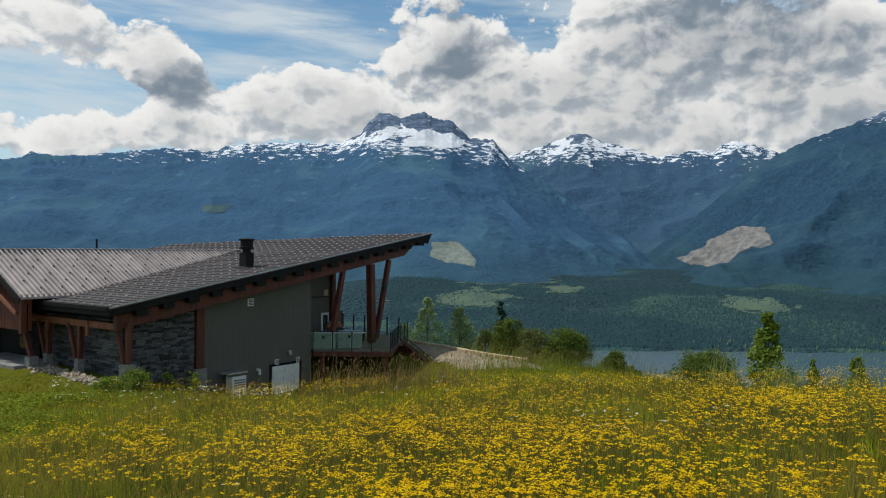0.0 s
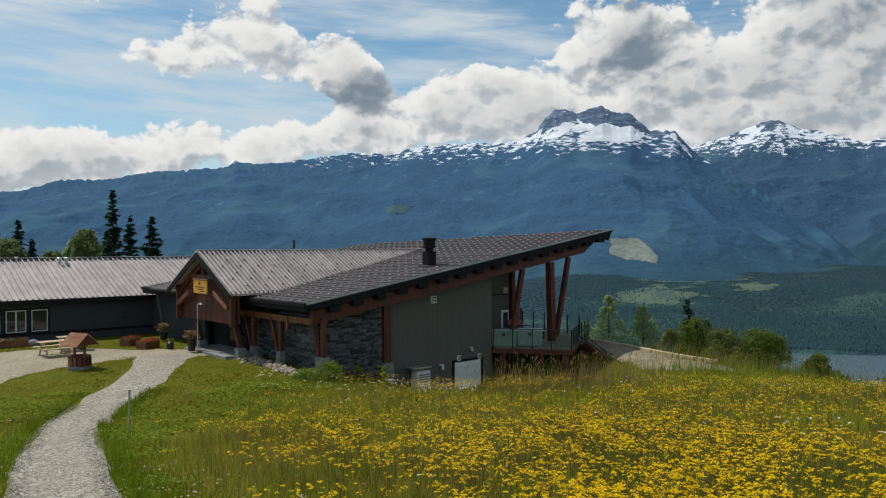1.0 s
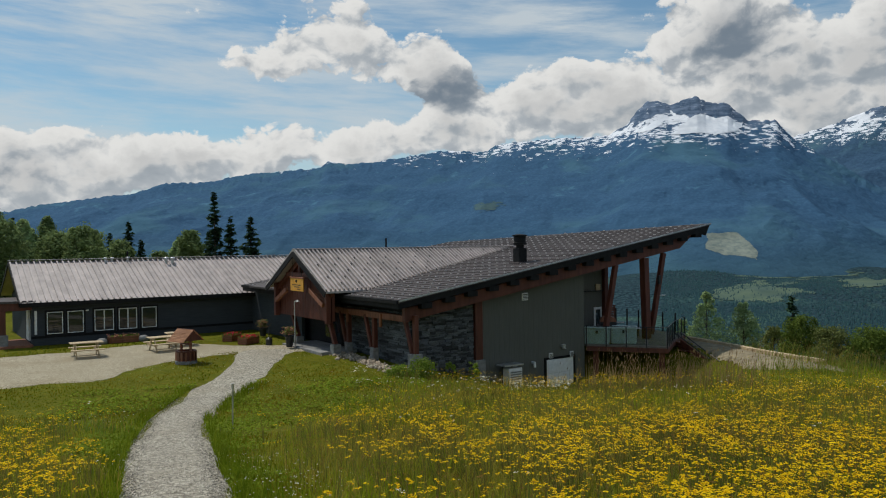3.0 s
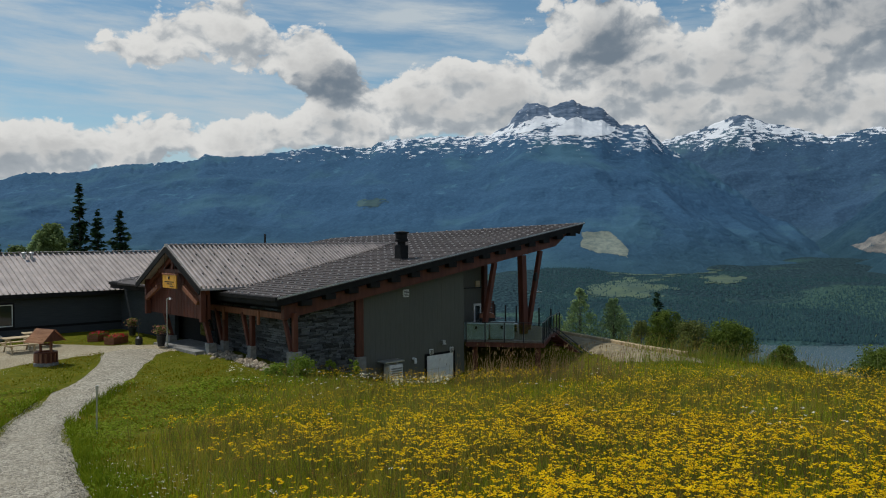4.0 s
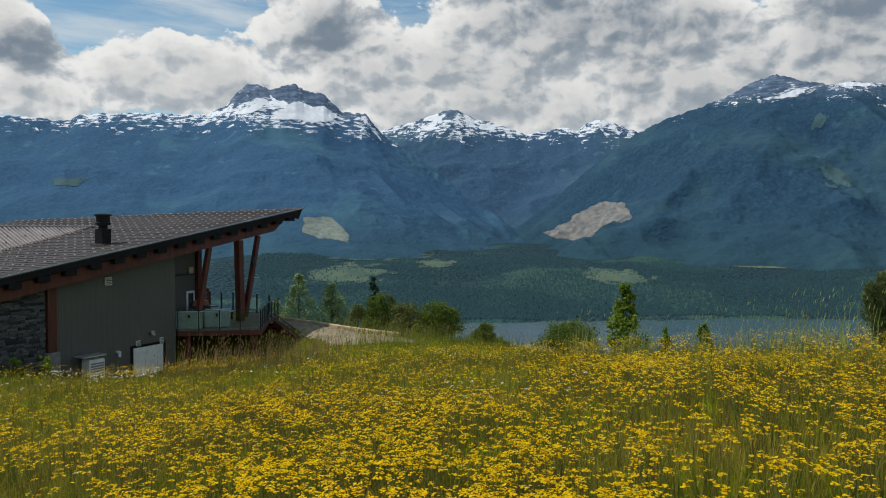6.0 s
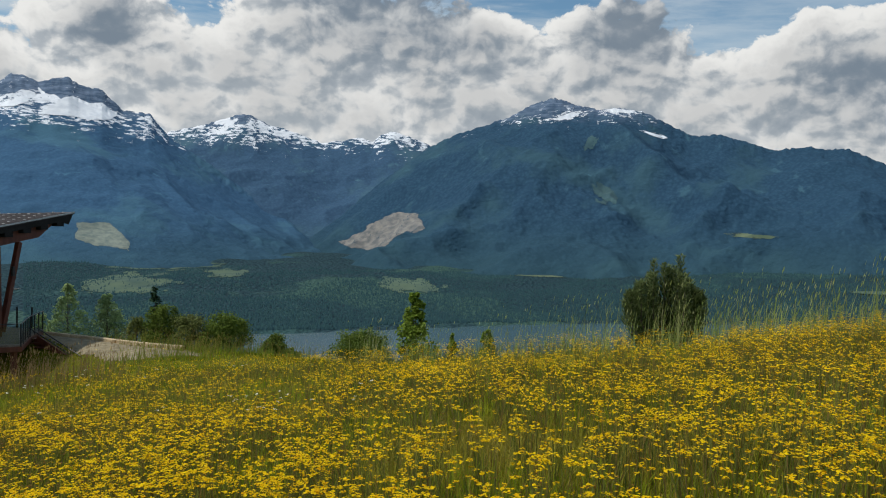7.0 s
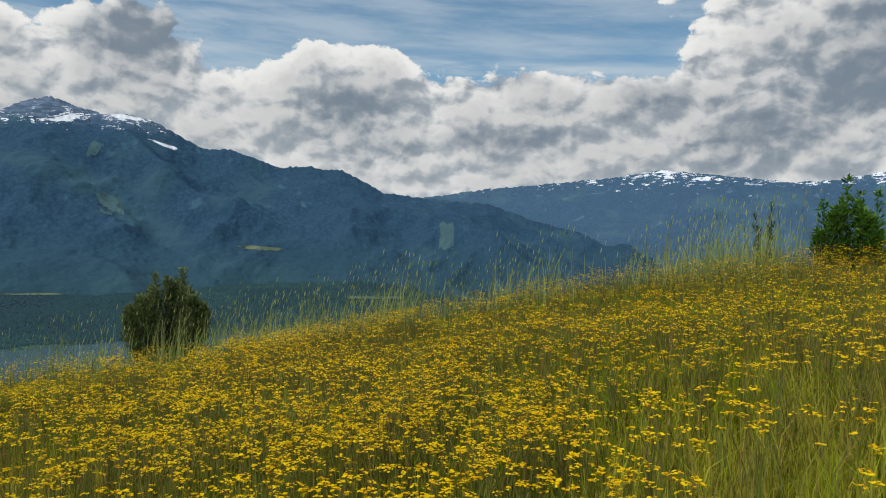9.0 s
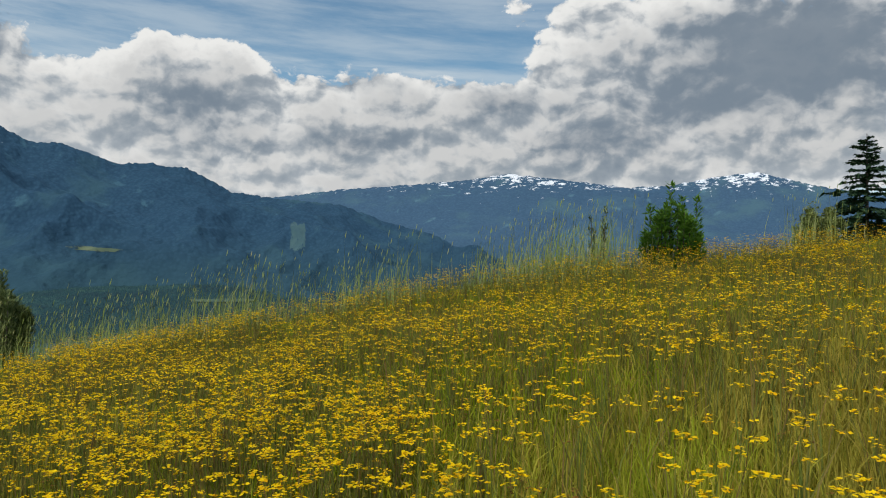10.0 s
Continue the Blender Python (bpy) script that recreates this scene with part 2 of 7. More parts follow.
leaf_bright = blades("bright_leaves", [(0.075, 0.17, 0.022), (0.115, 0.23, 0.032), (0.15, 0.28, 0.045)], 0.5)
leaf_olive = blades("olive_leaves", [(0.120, 0.150, 0.042), (0.165, 0.190, 0.060), (0.200, 0.225, 0.085)], 0.55)
leaf_weed = blades("yellow_green_weeds", [(0.13, 0.20, 0.025), (0.18, 0.26, 0.035), (0.24, 0.31, 0.055)], 0.6)
leaf_dark = blades("dark_bush_leaves", [(0.078, 0.110, 0.040), (0.118, 0.152, 0.056), (0.175, 0.208, 0.088)], 0.5)
leaf_forest = blades("forest_leaves", [(0.140, 0.195, 0.072), (0.18, 0.245, 0.092), (0.220, 0.285, 0.118), (0.155, 0.215, 0.088)], 0.5)
leaf_poplar = blades("poplar_leaves", [(0.27, 0.37, 0.15), (0.34, 0.44, 0.20), (0.40, 0.50, 0.25)], 0.5, 0.45)
needle_dark = blades("spruce_needles", [(0.022, 0.048, 0.026), (0.034, 0.068, 0.034), (0.050, 0.090, 0.042)], 0.6, 0.15)
bark = surf("bark", (0.06, 0.045, 0.035), (0.13, 0.10, 0.08), 14.0, 0.9, 0.6, 0.02, (1, 1, 0.3))
grass_mat = blades("meadow_grass", [(0.31, 0.345, 0.016), (0.24, 0.325, 0.016), (0.35, 0.37, 0.024), (0.46, 0.39, 0.070), (0.37, 0.25, 0.050), (0.28, 0.335, 0.016), (0.25, 0.32, 0.018), (0.33, 0.36, 0.022)], dry=(0.40, 0.32, 0.06))
lawn_mat = blades("lawn_grass", [(0.085, 0.128, 0.003), (0.125, 0.160, 0.004), (0.165, 0.182, 0.006), (0.24, 0.195, 0.012)], dry=(0.30, 0.21, 0.02))
tall_mat = blades("seed_grass", [(0.30, 0.37, 0.10), (0.38, 0.41, 0.14), (0.25, 0.33, 0.07), (0.48, 0.45, 0.22)])
petal_yellow = blades("yellow_petals", [(0.63, 0.42, 0.004), (0.73, 0.495, 0.005), (0.82, 0.58, 0.008), (0.60, 0.315, 0.004), (0.77, 0.52, 0.005)], 0.6, 0.25)
petal_white = blades("white_petals", [(0.66, 0.65, 0.52), (0.78, 0.77, 0.66), (0.55, 0.54, 0.40)], 0.5, 0.2)

glass, n = material("window_glass")
n.add("ShaderNodeOutputMaterial", {0: n.add("ShaderNodeBsdfPrincipled", {"Base Color": (0.02, 0.025, 0.03, 1), "Roughness": 0.03, "Specular IOR Level": 0.8})})
rail_glass, n = material("rail_glass")
n.add("ShaderNodeOutputMaterial", {0: n.add("ShaderNodeMixShader", {0: 0.05, 1: n.add("ShaderNodeBsdfTransparent", {0: (0.80, 0.84, 0.83, 1)}), 2: n.add("ShaderNodeBsdfGlossy", {0: (0.9, 0.95, 0.95, 1), "Roughness": 0.05})})})

# ---- building helpers ----


def thing(name, label, category, at=(0, 0, 0), turn=0.0, group="", kind=""):
    ob = new(name)
    ob.matrix_basis = pose(*at, 0, 0, turn)
    return tagged(ob, label, category, group, kind)


def mesh_of(name, bm, mat, smooth=False):
    me = bpy.data.meshes.new(name)
    bm.normal_update()
    bm.to_mesh(me)
    bm.free()
    me.materials.append(mat)
    if smooth:
        me.shade_smooth()
    return me


def part(name, bm, mat, parent, label="", smooth=False):
    ob = new(name, mesh_of(name, bm, mat, smooth))
    ob.parent = parent
    return tagged(ob, label) if label else ob


def box(bm, x0, x1, y0, y1, z0, z1, bevel=0.0):
    vs = bmesh.ops.create_cube(bm, size=1.0, matrix=Matrix.LocRotScale(((x0 + x1) / 2, (y0 + y1) / 2, (z0 + z1) / 2), None, (abs(x1 - x0), abs(y1 - y0), abs(z1 - z0))))["verts"]
    if bevel:
        bmesh.ops.bevel(bm, geom=list({e for v in vs for e in v.link_edges}), offset=bevel, segments=1, affect="EDGES")
    return bm


def boxed(*a, bevel=0.0):
    return box(bmesh.new(), *a, bevel=bevel)


def prism(bm, pts, y0, y1):
    """A plate: outline (x, z) pushed from y0 to y1."""
    a, b = [bm.verts.new((x, y0, z)) for x, z in pts], [bm.verts.new((x, y1, z)) for x, z in pts]
    bm.faces.new(a), bm.faces.new(b[::-1])
    for i in range(len(pts)):
        j = (i + 1) % len(pts)
        bm.faces.new((a[j], a[i], b[i], b[j]))
    bmesh.ops.recalc_face_normals(bm, faces=bm.faces[:])
    return bm


def beam(bm, a, b, w, h, bevel=0.012):
    """A squared timber from a to b."""
    a, b = Vector(a), Vector(b)
    d = b - a
    m = Matrix.Translation((a + b) / 2) @ d.to_track_quat("X", "Z").to_matrix().to_4x4() @ Matrix.Diagonal((d.length, w, h, 1))
    vs = bmesh.ops.create_cube(bm, size=1.0, matrix=m)["verts"]
    if bevel:
        bmesh.ops.bevel(bm, geom=list({e for v in vs for e in v.link_edges}), offset=bevel, segments=1, affect="EDGES")
    return bm


def rod(bm, a, b, r0, r1=None, seg=8):
    a, b = Vector(a), Vector(b)
    d = b - a
    m = Matrix.Translation((a + b) / 2) @ d.to_track_quat("Z", "Y").to_matrix().to_4x4()
    bmesh.ops.create_cone(bm, cap_ends=True, segments=seg, radius1=r0, radius2=r0 if r1 is None else r1, depth=d.length, matrix=m)
    return bm


def lathe(bm, rings, seg=16, at=(0, 0, 0)):
    """Rings of (radius, height)."""
    rows = [[bm.verts.new((at[0] + r * math.cos(6.2832 * i / seg), at[1] + r * math.sin(6.2832 * i / seg), at[2] + z)) for i in range(seg)] for r, z in rings]
    for p, q in zip(rows, rows[1:]):
        for i in range(seg):
            bm.faces.new((p[i], p[(i + 1) % seg], q[(i + 1) % seg], q[i]))
    bm.faces.new(rows[-1]), bm.faces.new(rows[0][::-1])
    return bm


def array_mesh(name, verts, tris, mats, index=None):
    """A mesh from numpy arrays of corners and triangles."""
    me = bpy.data.meshes.new(name)
    v, f = np.ascontiguousarray(verts, np.float32).reshape(-1, 3), np.ascontiguousarray(tris, np.int32).reshape(-1, 3)
    me.vertices.add(len(v)), me.loops.add(len(f) * 3), me.polygons.add(len(f))
    me.vertices.foreach_set("co", v.ravel())
    me.loops.foreach_set("vertex_index", f.ravel())
    me.polygons.foreach_set("loop_start", np.arange(0, len(f) * 3, 3, dtype=np.int32))
    for m in mats:
        me.materials.append(m)
    if index is not None:
        me.polygons.foreach_set("material_index", np.ascontiguousarray(index, np.int32))
    me.update(calc_edges=True)
    return me


# ---- the lie of the land ----


def softplus(t, w):
    t = np.asarray(t, float) / w
    return w * np.where(t > 30, t, np.log1p(np.exp(np.minimum(t, 30))))


def ground_z(x, y):
    """Height of the hill: a slope that falls to the level forecourt, a hollow at the basement, and the drop to the lake."""
    x, y = np.asarray(x, float), np.asarray(y, float)
    z = -3.55 + softplus(0.155 * (0.469 * x - 0.883 * y) + 3.55, 0.35)
    z = 9 - softplus(9 - z, 2.0)
    u, v = 0.581 * x + 0.814 * y, -0.814 * x + 0.581 * y
    z = z - 3.0 * np.exp(-(((u - 26) / 6.0) ** 2) - ((v - 25) / 5.0) ** 2)
    z = z - 0.5 * softplus(u - 36.3, 0.8)
    z = z - 0.30 * softplus(0.906 * x + 0.423 * y - 22, 2.5) - 0.3 * softplus(y - 85, 6)
    z = z + 0.30 * np.exp(-((x - 16.8) ** 2 + (y - 4.6) ** 2) / 22.0)
    return np.maximum(z, -199)


def fractal(x, y, seed=0, octaves=5, ridged=False):
    """Smooth value noise on arrays, about -1 to 1."""
    total, amp, norm = np.zeros_like(x), 1.0, 0.0
    rng = np.random.RandomState(seed)
    table = rng.rand(256, 256)
    for _ in range(octaves):
        xi, yi = np.floor(x).astype(int), np.floor(y).astype(int)
        fx, fy = x - xi, y - yi
        fx, fy = fx * fx * (3 - 2 * fx), fy * fy * (3 - 2 * fy)
        g = lambda i, j: table[(xi + i) & 255, (yi + j) & 255]
        v = (g(0, 0) * (1 - fx) + g(1, 0) * fx) * (1 - fy) + (g(0, 1) * (1 - fx) + g(1, 1) * fx) * fy
        v = 2 * v - 1
        if ridged:
            v = 1 - 2 * np.abs(v)
        total, norm = total + amp * v, norm + amp
        amp, x, y = amp * 0.5, x * 2.03 + 17.3, y * 2.03 + 5.1
    return total / norm


def grid_tris(rows, cols, wrap=False):
    i, j = np.meshgrid(np.arange(rows - 1), np.arange(cols if wrap else cols - 1), indexing="ij")
    a, b = i * cols + j, i * cols + (j + 1) % cols
    c, d = a + cols, b + cols
    return np.concatenate([np.stack([a, b, d], -1).reshape(-1, 3), np.stack([a, d, c], -1).reshape(-1, 3)])


def shore(azimuth):
    return np.interp(azimuth, [-180, 5, 16, 26, 44, 60, 180], [1380, 1480, 1530, 1650, 1900, 2250, 2400])


def land_z(x, y):
    """Hill, lake bed and the wooded valley floor beyond the water."""
    r, a = np.hypot(x, y), np.degrees(np.arctan2(x, y))
    near = ground_z(x, y)
    s = shore(a) + 25 * fractal(a * 0.6, a * 0, 3)
    t = np.clip((r - s) / (3500 - s), 0, 1)
    hills = fractal(x / 420, y / 420, 5, 5)
    far = -194 + 5 * np.clip((r - s + 60) / 60, 0, 1) + 142 * np.minimum(t, 0.62) ** 0.75 + 36 * hills * np.minimum(1, 4 * t)
    return np.where(r > s - 60, far, near)


earth = surf("grassy_soil", (0.068, 0.088, 0.005), (0.135, 0.125, 0.012), 4.0, 0.95, 0.6, 0.05, coords="Object", spec=0.05)

# woods tinted blue-teal: distance haze is painted into these tones
valley_mat, n = material("hazy_valley_forest")
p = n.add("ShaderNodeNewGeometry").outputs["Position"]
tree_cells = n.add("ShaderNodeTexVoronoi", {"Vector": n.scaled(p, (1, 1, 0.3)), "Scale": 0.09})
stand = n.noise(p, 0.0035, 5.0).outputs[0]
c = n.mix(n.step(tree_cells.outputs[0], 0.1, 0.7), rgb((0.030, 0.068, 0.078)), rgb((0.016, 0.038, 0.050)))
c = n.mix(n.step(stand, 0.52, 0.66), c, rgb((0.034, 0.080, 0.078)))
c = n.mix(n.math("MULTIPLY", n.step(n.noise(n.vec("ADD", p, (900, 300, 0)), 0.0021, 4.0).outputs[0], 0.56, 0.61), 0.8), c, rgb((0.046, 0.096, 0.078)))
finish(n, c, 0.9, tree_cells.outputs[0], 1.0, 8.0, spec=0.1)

rings = np.concatenate([[0.0], np.geomspace(0.8, 120, 150), np.geomspace(125, 1300, 50), np.linspace(1330, 3700, 110)])
spokes = np.radians(np.concatenate([np.arange(-180, -70, 2.0), np.arange(-70, 112, 0.4), np.arange(112, 180, 2.0)]))
R, A = np.meshgrid(rings, spokes, indexing="ij")
X, Y = R * np.sin(A) + 0.13 * np.exp(-R), R * np.cos(A) - 0.31 * np.exp(-R)
Z = land_z(X, Y) + 0.03 * fractal(X * 0.8, Y * 0.8, 9) * (R < 200)
tris = grid_tris(len(rings), len(spokes), True)
tris = tris[:, ::-1]
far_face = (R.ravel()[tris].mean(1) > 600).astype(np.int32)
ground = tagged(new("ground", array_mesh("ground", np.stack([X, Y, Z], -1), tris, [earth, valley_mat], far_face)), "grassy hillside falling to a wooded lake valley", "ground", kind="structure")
ground.data.shade_smooth()

water_mat, n = material("lake_water")
p = n.add("ShaderNodeNewGeometry").outputs["Position"]
ripples = n.noise(n.scaled(p, (1, 1, 1)), 0.25, 4.0).outputs[0]
finish(n, rgb((0.055, 0.10, 0.115)), 0.22, ripples, 0.25, 0.6, spec=0.5)
bm = bmesh.new()
bmesh.ops.create_circle(bm, cap_ends=True, segments=96, radius=2500, matrix=Matrix.Translation((0, 0, -190)))
tagged(new("water", mesh_of("water", bm, water_mat)), "calm grey-blue lake in the valley", "lake", kind="structure")

# ---- mountains ----


# forest and rock tones carry the blue of distance haze in their colour
def hazy_mountain_material(name, forest, forest_dark, green, snow_z, rock_z, rock_light=(0.145, 0.195, 0.275)):
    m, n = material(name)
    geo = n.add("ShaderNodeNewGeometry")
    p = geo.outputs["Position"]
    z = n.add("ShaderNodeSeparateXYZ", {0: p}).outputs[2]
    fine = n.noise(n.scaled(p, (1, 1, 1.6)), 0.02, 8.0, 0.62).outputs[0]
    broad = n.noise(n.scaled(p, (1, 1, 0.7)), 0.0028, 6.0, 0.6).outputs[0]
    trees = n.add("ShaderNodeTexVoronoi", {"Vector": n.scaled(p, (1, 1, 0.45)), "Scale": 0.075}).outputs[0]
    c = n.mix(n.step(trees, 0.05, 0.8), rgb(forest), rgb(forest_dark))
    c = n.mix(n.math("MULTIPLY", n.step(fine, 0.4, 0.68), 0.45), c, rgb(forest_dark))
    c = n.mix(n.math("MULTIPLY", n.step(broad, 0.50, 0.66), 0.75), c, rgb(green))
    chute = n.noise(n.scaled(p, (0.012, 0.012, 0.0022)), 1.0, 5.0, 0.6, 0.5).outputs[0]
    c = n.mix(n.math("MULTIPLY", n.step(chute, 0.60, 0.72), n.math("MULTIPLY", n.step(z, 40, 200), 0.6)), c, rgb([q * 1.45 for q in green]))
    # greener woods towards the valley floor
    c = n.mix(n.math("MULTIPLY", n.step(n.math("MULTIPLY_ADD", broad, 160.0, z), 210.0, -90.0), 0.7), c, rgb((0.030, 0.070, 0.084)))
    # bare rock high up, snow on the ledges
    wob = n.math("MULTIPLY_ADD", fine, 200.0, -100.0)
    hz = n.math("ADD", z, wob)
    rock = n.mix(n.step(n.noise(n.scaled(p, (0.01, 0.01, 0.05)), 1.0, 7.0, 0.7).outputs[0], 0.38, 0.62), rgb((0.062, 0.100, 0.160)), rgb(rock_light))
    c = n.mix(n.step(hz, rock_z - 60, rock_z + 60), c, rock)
    ledge = n.noise(n.scaled(p, (0.019, 0.019, 0.078)), 1.0, 8.0, 0.70, 0.7).outputs[0]
    gully = n.noise(n.scaled(p, (0.020, 0.020, 0.005)), 1.0, 5.0, 0.6, 0.3).outputs[0]
    patchy = n.noise(p, 0.010, 6.0, 0.65).outputs[0]
    lift = n.math("ADD", n.math("MULTIPLY_ADD", ledge, 680.0, -340.0), n.math("MULTIPLY_ADD", patchy, 330.0, -165.0))
    lift = n.math("ADD", lift, n.math("MULTIPLY_ADD", gully, 360.0, -180.0))
    snow = n.step(n.math("ADD", z, lift), snow_z + 6, snow_z + 30)
    crag = n.math("ADD", z, n.math("MULTIPLY_ADD", n.noise(n.vec("ADD", p, (170, 90, 0)), 0.0075, 4.0, 0.55).outputs[0], 320.0, -160.0))
    bare = n.math("MULTIPLY", n.step(crag, rock_z + 18, rock_z + 34), n.step(ledge, 0.68, 0.60))
    snow = n.math("MULTIPLY", snow, n.math("SUBTRACT", 1.0, bare))
    c = n.mix(snow, c, rgb((0.72, 0.75, 0.80)))
    finish(n, c, 0.95, fine, 0.9, 14.0, spec=0.05)
    return m


SHEETS = {}


def mountain(name, label, rows, crest, foot, mat, seed, step=0.12, rough=36.0, power=1.25):
    """A range as a sheet from its foot in the valley over the crest and down behind."""
    a = np.arange(rows[0][0], rows[-1][0] + step / 2, step)
    e = np.interp(a, *zip(*rows))
    s = np.concatenate([np.linspace(0, 1, 90), np.linspace(1.03, 1.4, 8)])
    S, A = np.meshgrid(s, a, indexing="ij")
    E = np.broadcast_to(e, A.shape)
    ends = np.clip(np.minimum(A - a[0], a[-1] - A) / 1.5, 0, 1)
    # spurs and hollows, laid out in plan
    Rr = foot + (crest - foot) * S
    k = np.exp(-np.linspace(-2, 2, int(7 / step) | 1) ** 2)
    half = len(k) // 2
    broad = np.convolve(np.pad(e, half, mode="edge"), k / k.sum(), "valid")
    E = broad[None] + (e - broad)[None] * np.clip(S, 0, 1) ** 5
    top = EYE + crest * np.tan(np.radians(E))
    prof = np.where(S <= 1, np.clip(S, 0, 1) ** power, 1 - 2.2 * (S - 1))
    body = (np.clip(S, 0, 1) * np.clip(1 - S, 0, 1) * 4) ** 0.8
    Xm, Ym = Rr * np.sin(np.radians(A)), Rr * np.cos(np.radians(A))
    bend = 160 * fractal(Xm / 900, Ym / 900, seed + 1, 3)
    spurs = fractal((Xm + bend) / 620 + seed, (Ym - bend) / 620, seed, 3, True)
    ribs = fractal((Xm + bend) / 190 + seed, Ym / 190, seed + 2, 5, True)
    Zm = -200 + (top + 200) * prof + rough * (1.6 * spurs + 0.45 * ribs - 0.4) * body
    Zm = Zm + 8 * fractal(A * 5, S * 20, seed + 5, 4) * (S > 0.9) * ends
    me = array_mesh(name, np.stack([Xm, Ym, Zm], -1), grid_tris(len(s), len(a))[:, ::-1], [mat])
    me.shade_smooth()
    SHEETS[seed] = (a, Rr[:91], Zm[:91])
    return tagged(new(name, me), label, "mountain", "mountains round the lake", "structure")


WEST = [(-75, 3.0), (-60, 1.8), (-50.6, 2.2), (-47.2, 3.0), (-41.7, 3.8), (-39.7, 4.5), (-36.8, 4.6), (-34.2, 5.2), (-30.9, 5.5), (-28.8, 5.7), (-28.3, 6.2), (-27.1, 6.0), (-25, 6.1),
        (-22.5, 6.5), (-19.9, 6.9), (-16.4, 6.8), (-15.8, 7.3), (-12.1, 7.6), (-7.7, 7.7), (-6.3, 8.4), (-5.6, 9.3), (-4.9, 9.95), (-4.2, 10.0), (-3.2, 9.65), (-2.1, 10.05), (-1.4, 10.1), (-0.8, 9.65), (0.0, 9.55), (0.6, 9.5),
        (1.2, 8.9), (1.9, 8.25), (3.7, 8.1), (5, 6.6), (7.3, 5.1), (9.8, 3.4), (12.3, 2.0), (14.7, 0.6), (16.7, -0.5), (20, -2.6)]
NORTH = [(2.5, 6.0), (5, 7.0), (6.9, 7.5), (8.4, 8.0), (9.4, 8.4), (10.4, 8.5), (11.6, 7.9), (13, 7.6), (15.6, 6.7), (17, 6.9), (18.5, 7.2), (19.3, 6.9), (20, 7.5), (20.9, 7.7), (22.2, 7.3), (23.3, 6.9), (28, 4)]
EAST = [(10.8, -3.0), (14.1, -1.3), (16.8, 1.2), (19.9, 3.9), (23.3, 6.5), (25.5, 7.6), (28, 8.4), (29.7, 9.0), (30.7, 9.6), (32.6, 10.3), (34.3, 9.8), (35.8, 9.4), (37.4, 9.5), (39.3, 9.1), (41, 8.2),
        (42.5, 7.4), (44.3, 7.5), (45.9, 7.0), (47.7, 6.3), (50, 6.5), (51.4, 6.2), (52.3, 6.3), (53.7, 5.6), (55.5, 4.65), (58.3, 4.3), (63.2, 3.9), (66.9, 2.6), (73.7, 0.8), (80, -1.5), (84, -3)]
SOUTH = [(48, 2.0), (58.3, 4.3), (63.2, 5.0), (69, 5.5), (72.4, 5.8), (75.8, 6.3), (78.3, 6.0), (81.6, 5.6), (84.4, 5.2), (88.5, 4.2), (95, 2)]
SOUTH_FAR = [(80, 4.2), (85.2, 5.25), (87.5, 5.3), (89.5, 5.7), (91.7, 6.0), (93.2, 6.1), (95.3, 5.5), (97, 5.0), (100.7, 4.3), (106, 3.8), (120, 4.5)]
# each range's blue tint is air haze painted into its forest colours
west_mat = hazy_mountain_material("western_range", (0.050, 0.118, 0.208), (0.039, 0.095, 0.172), (0.061, 0.142, 0.200), 502, 560)
north_mat = hazy_mountain_material("northern_peaks", (0.052, 0.108, 0.180), (0.040, 0.084, 0.146), (0.066, 0.134, 0.172), 552, 628)
east_mat = hazy_mountain_material("eastern_mountain", (0.033, 0.080, 0.132), (0.023, 0.058, 0.101), (0.043, 0.097, 0.128), 628, 585)
south_mat = hazy_mountain_material("southern_ridge", (0.058, 0.114, 0.184), (0.044, 0.090, 0.150), (0.070, 0.136, 0.172), 476, 640)
mountain("mountain", "long haze-blue forested range with a snowy rock summit", WEST, 4100, 2150, west_mat, 11)
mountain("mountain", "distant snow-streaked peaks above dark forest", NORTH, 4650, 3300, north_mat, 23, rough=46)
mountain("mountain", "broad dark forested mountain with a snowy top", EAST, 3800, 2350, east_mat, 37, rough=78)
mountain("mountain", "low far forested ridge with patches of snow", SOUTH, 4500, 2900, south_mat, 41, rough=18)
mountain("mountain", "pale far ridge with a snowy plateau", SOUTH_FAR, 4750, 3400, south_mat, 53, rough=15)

# ---- clearings on the slopes and fields in the valley ----
VALLEY_R = np.linspace(1400, 3600, 160)


def outline_gap(u, v, corners):
    """Distance outside (+) or inside (-) a closed outline."""
    best, inside = np.full(u.shape, 9.0), np.zeros(u.shape, bool)
    for (u0, v0), (u1, v1) in zip(corners, corners[1:] + corners[:1]):
        du, dv = u1 - u0, v1 - v0
        t = np.clip(((u - u0) * du + (v - v0) * dv) / (du * du + dv * dv), 0, 1)
        best = np.minimum(best, np.hypot(u - u0 - t * du, v - v0 - t * dv))
        if dv:
            inside ^= ((v0 > v) != (v1 > v)) & (u < u0 + (v - v0) * du / dv)
    return np.where(inside, -best, best)


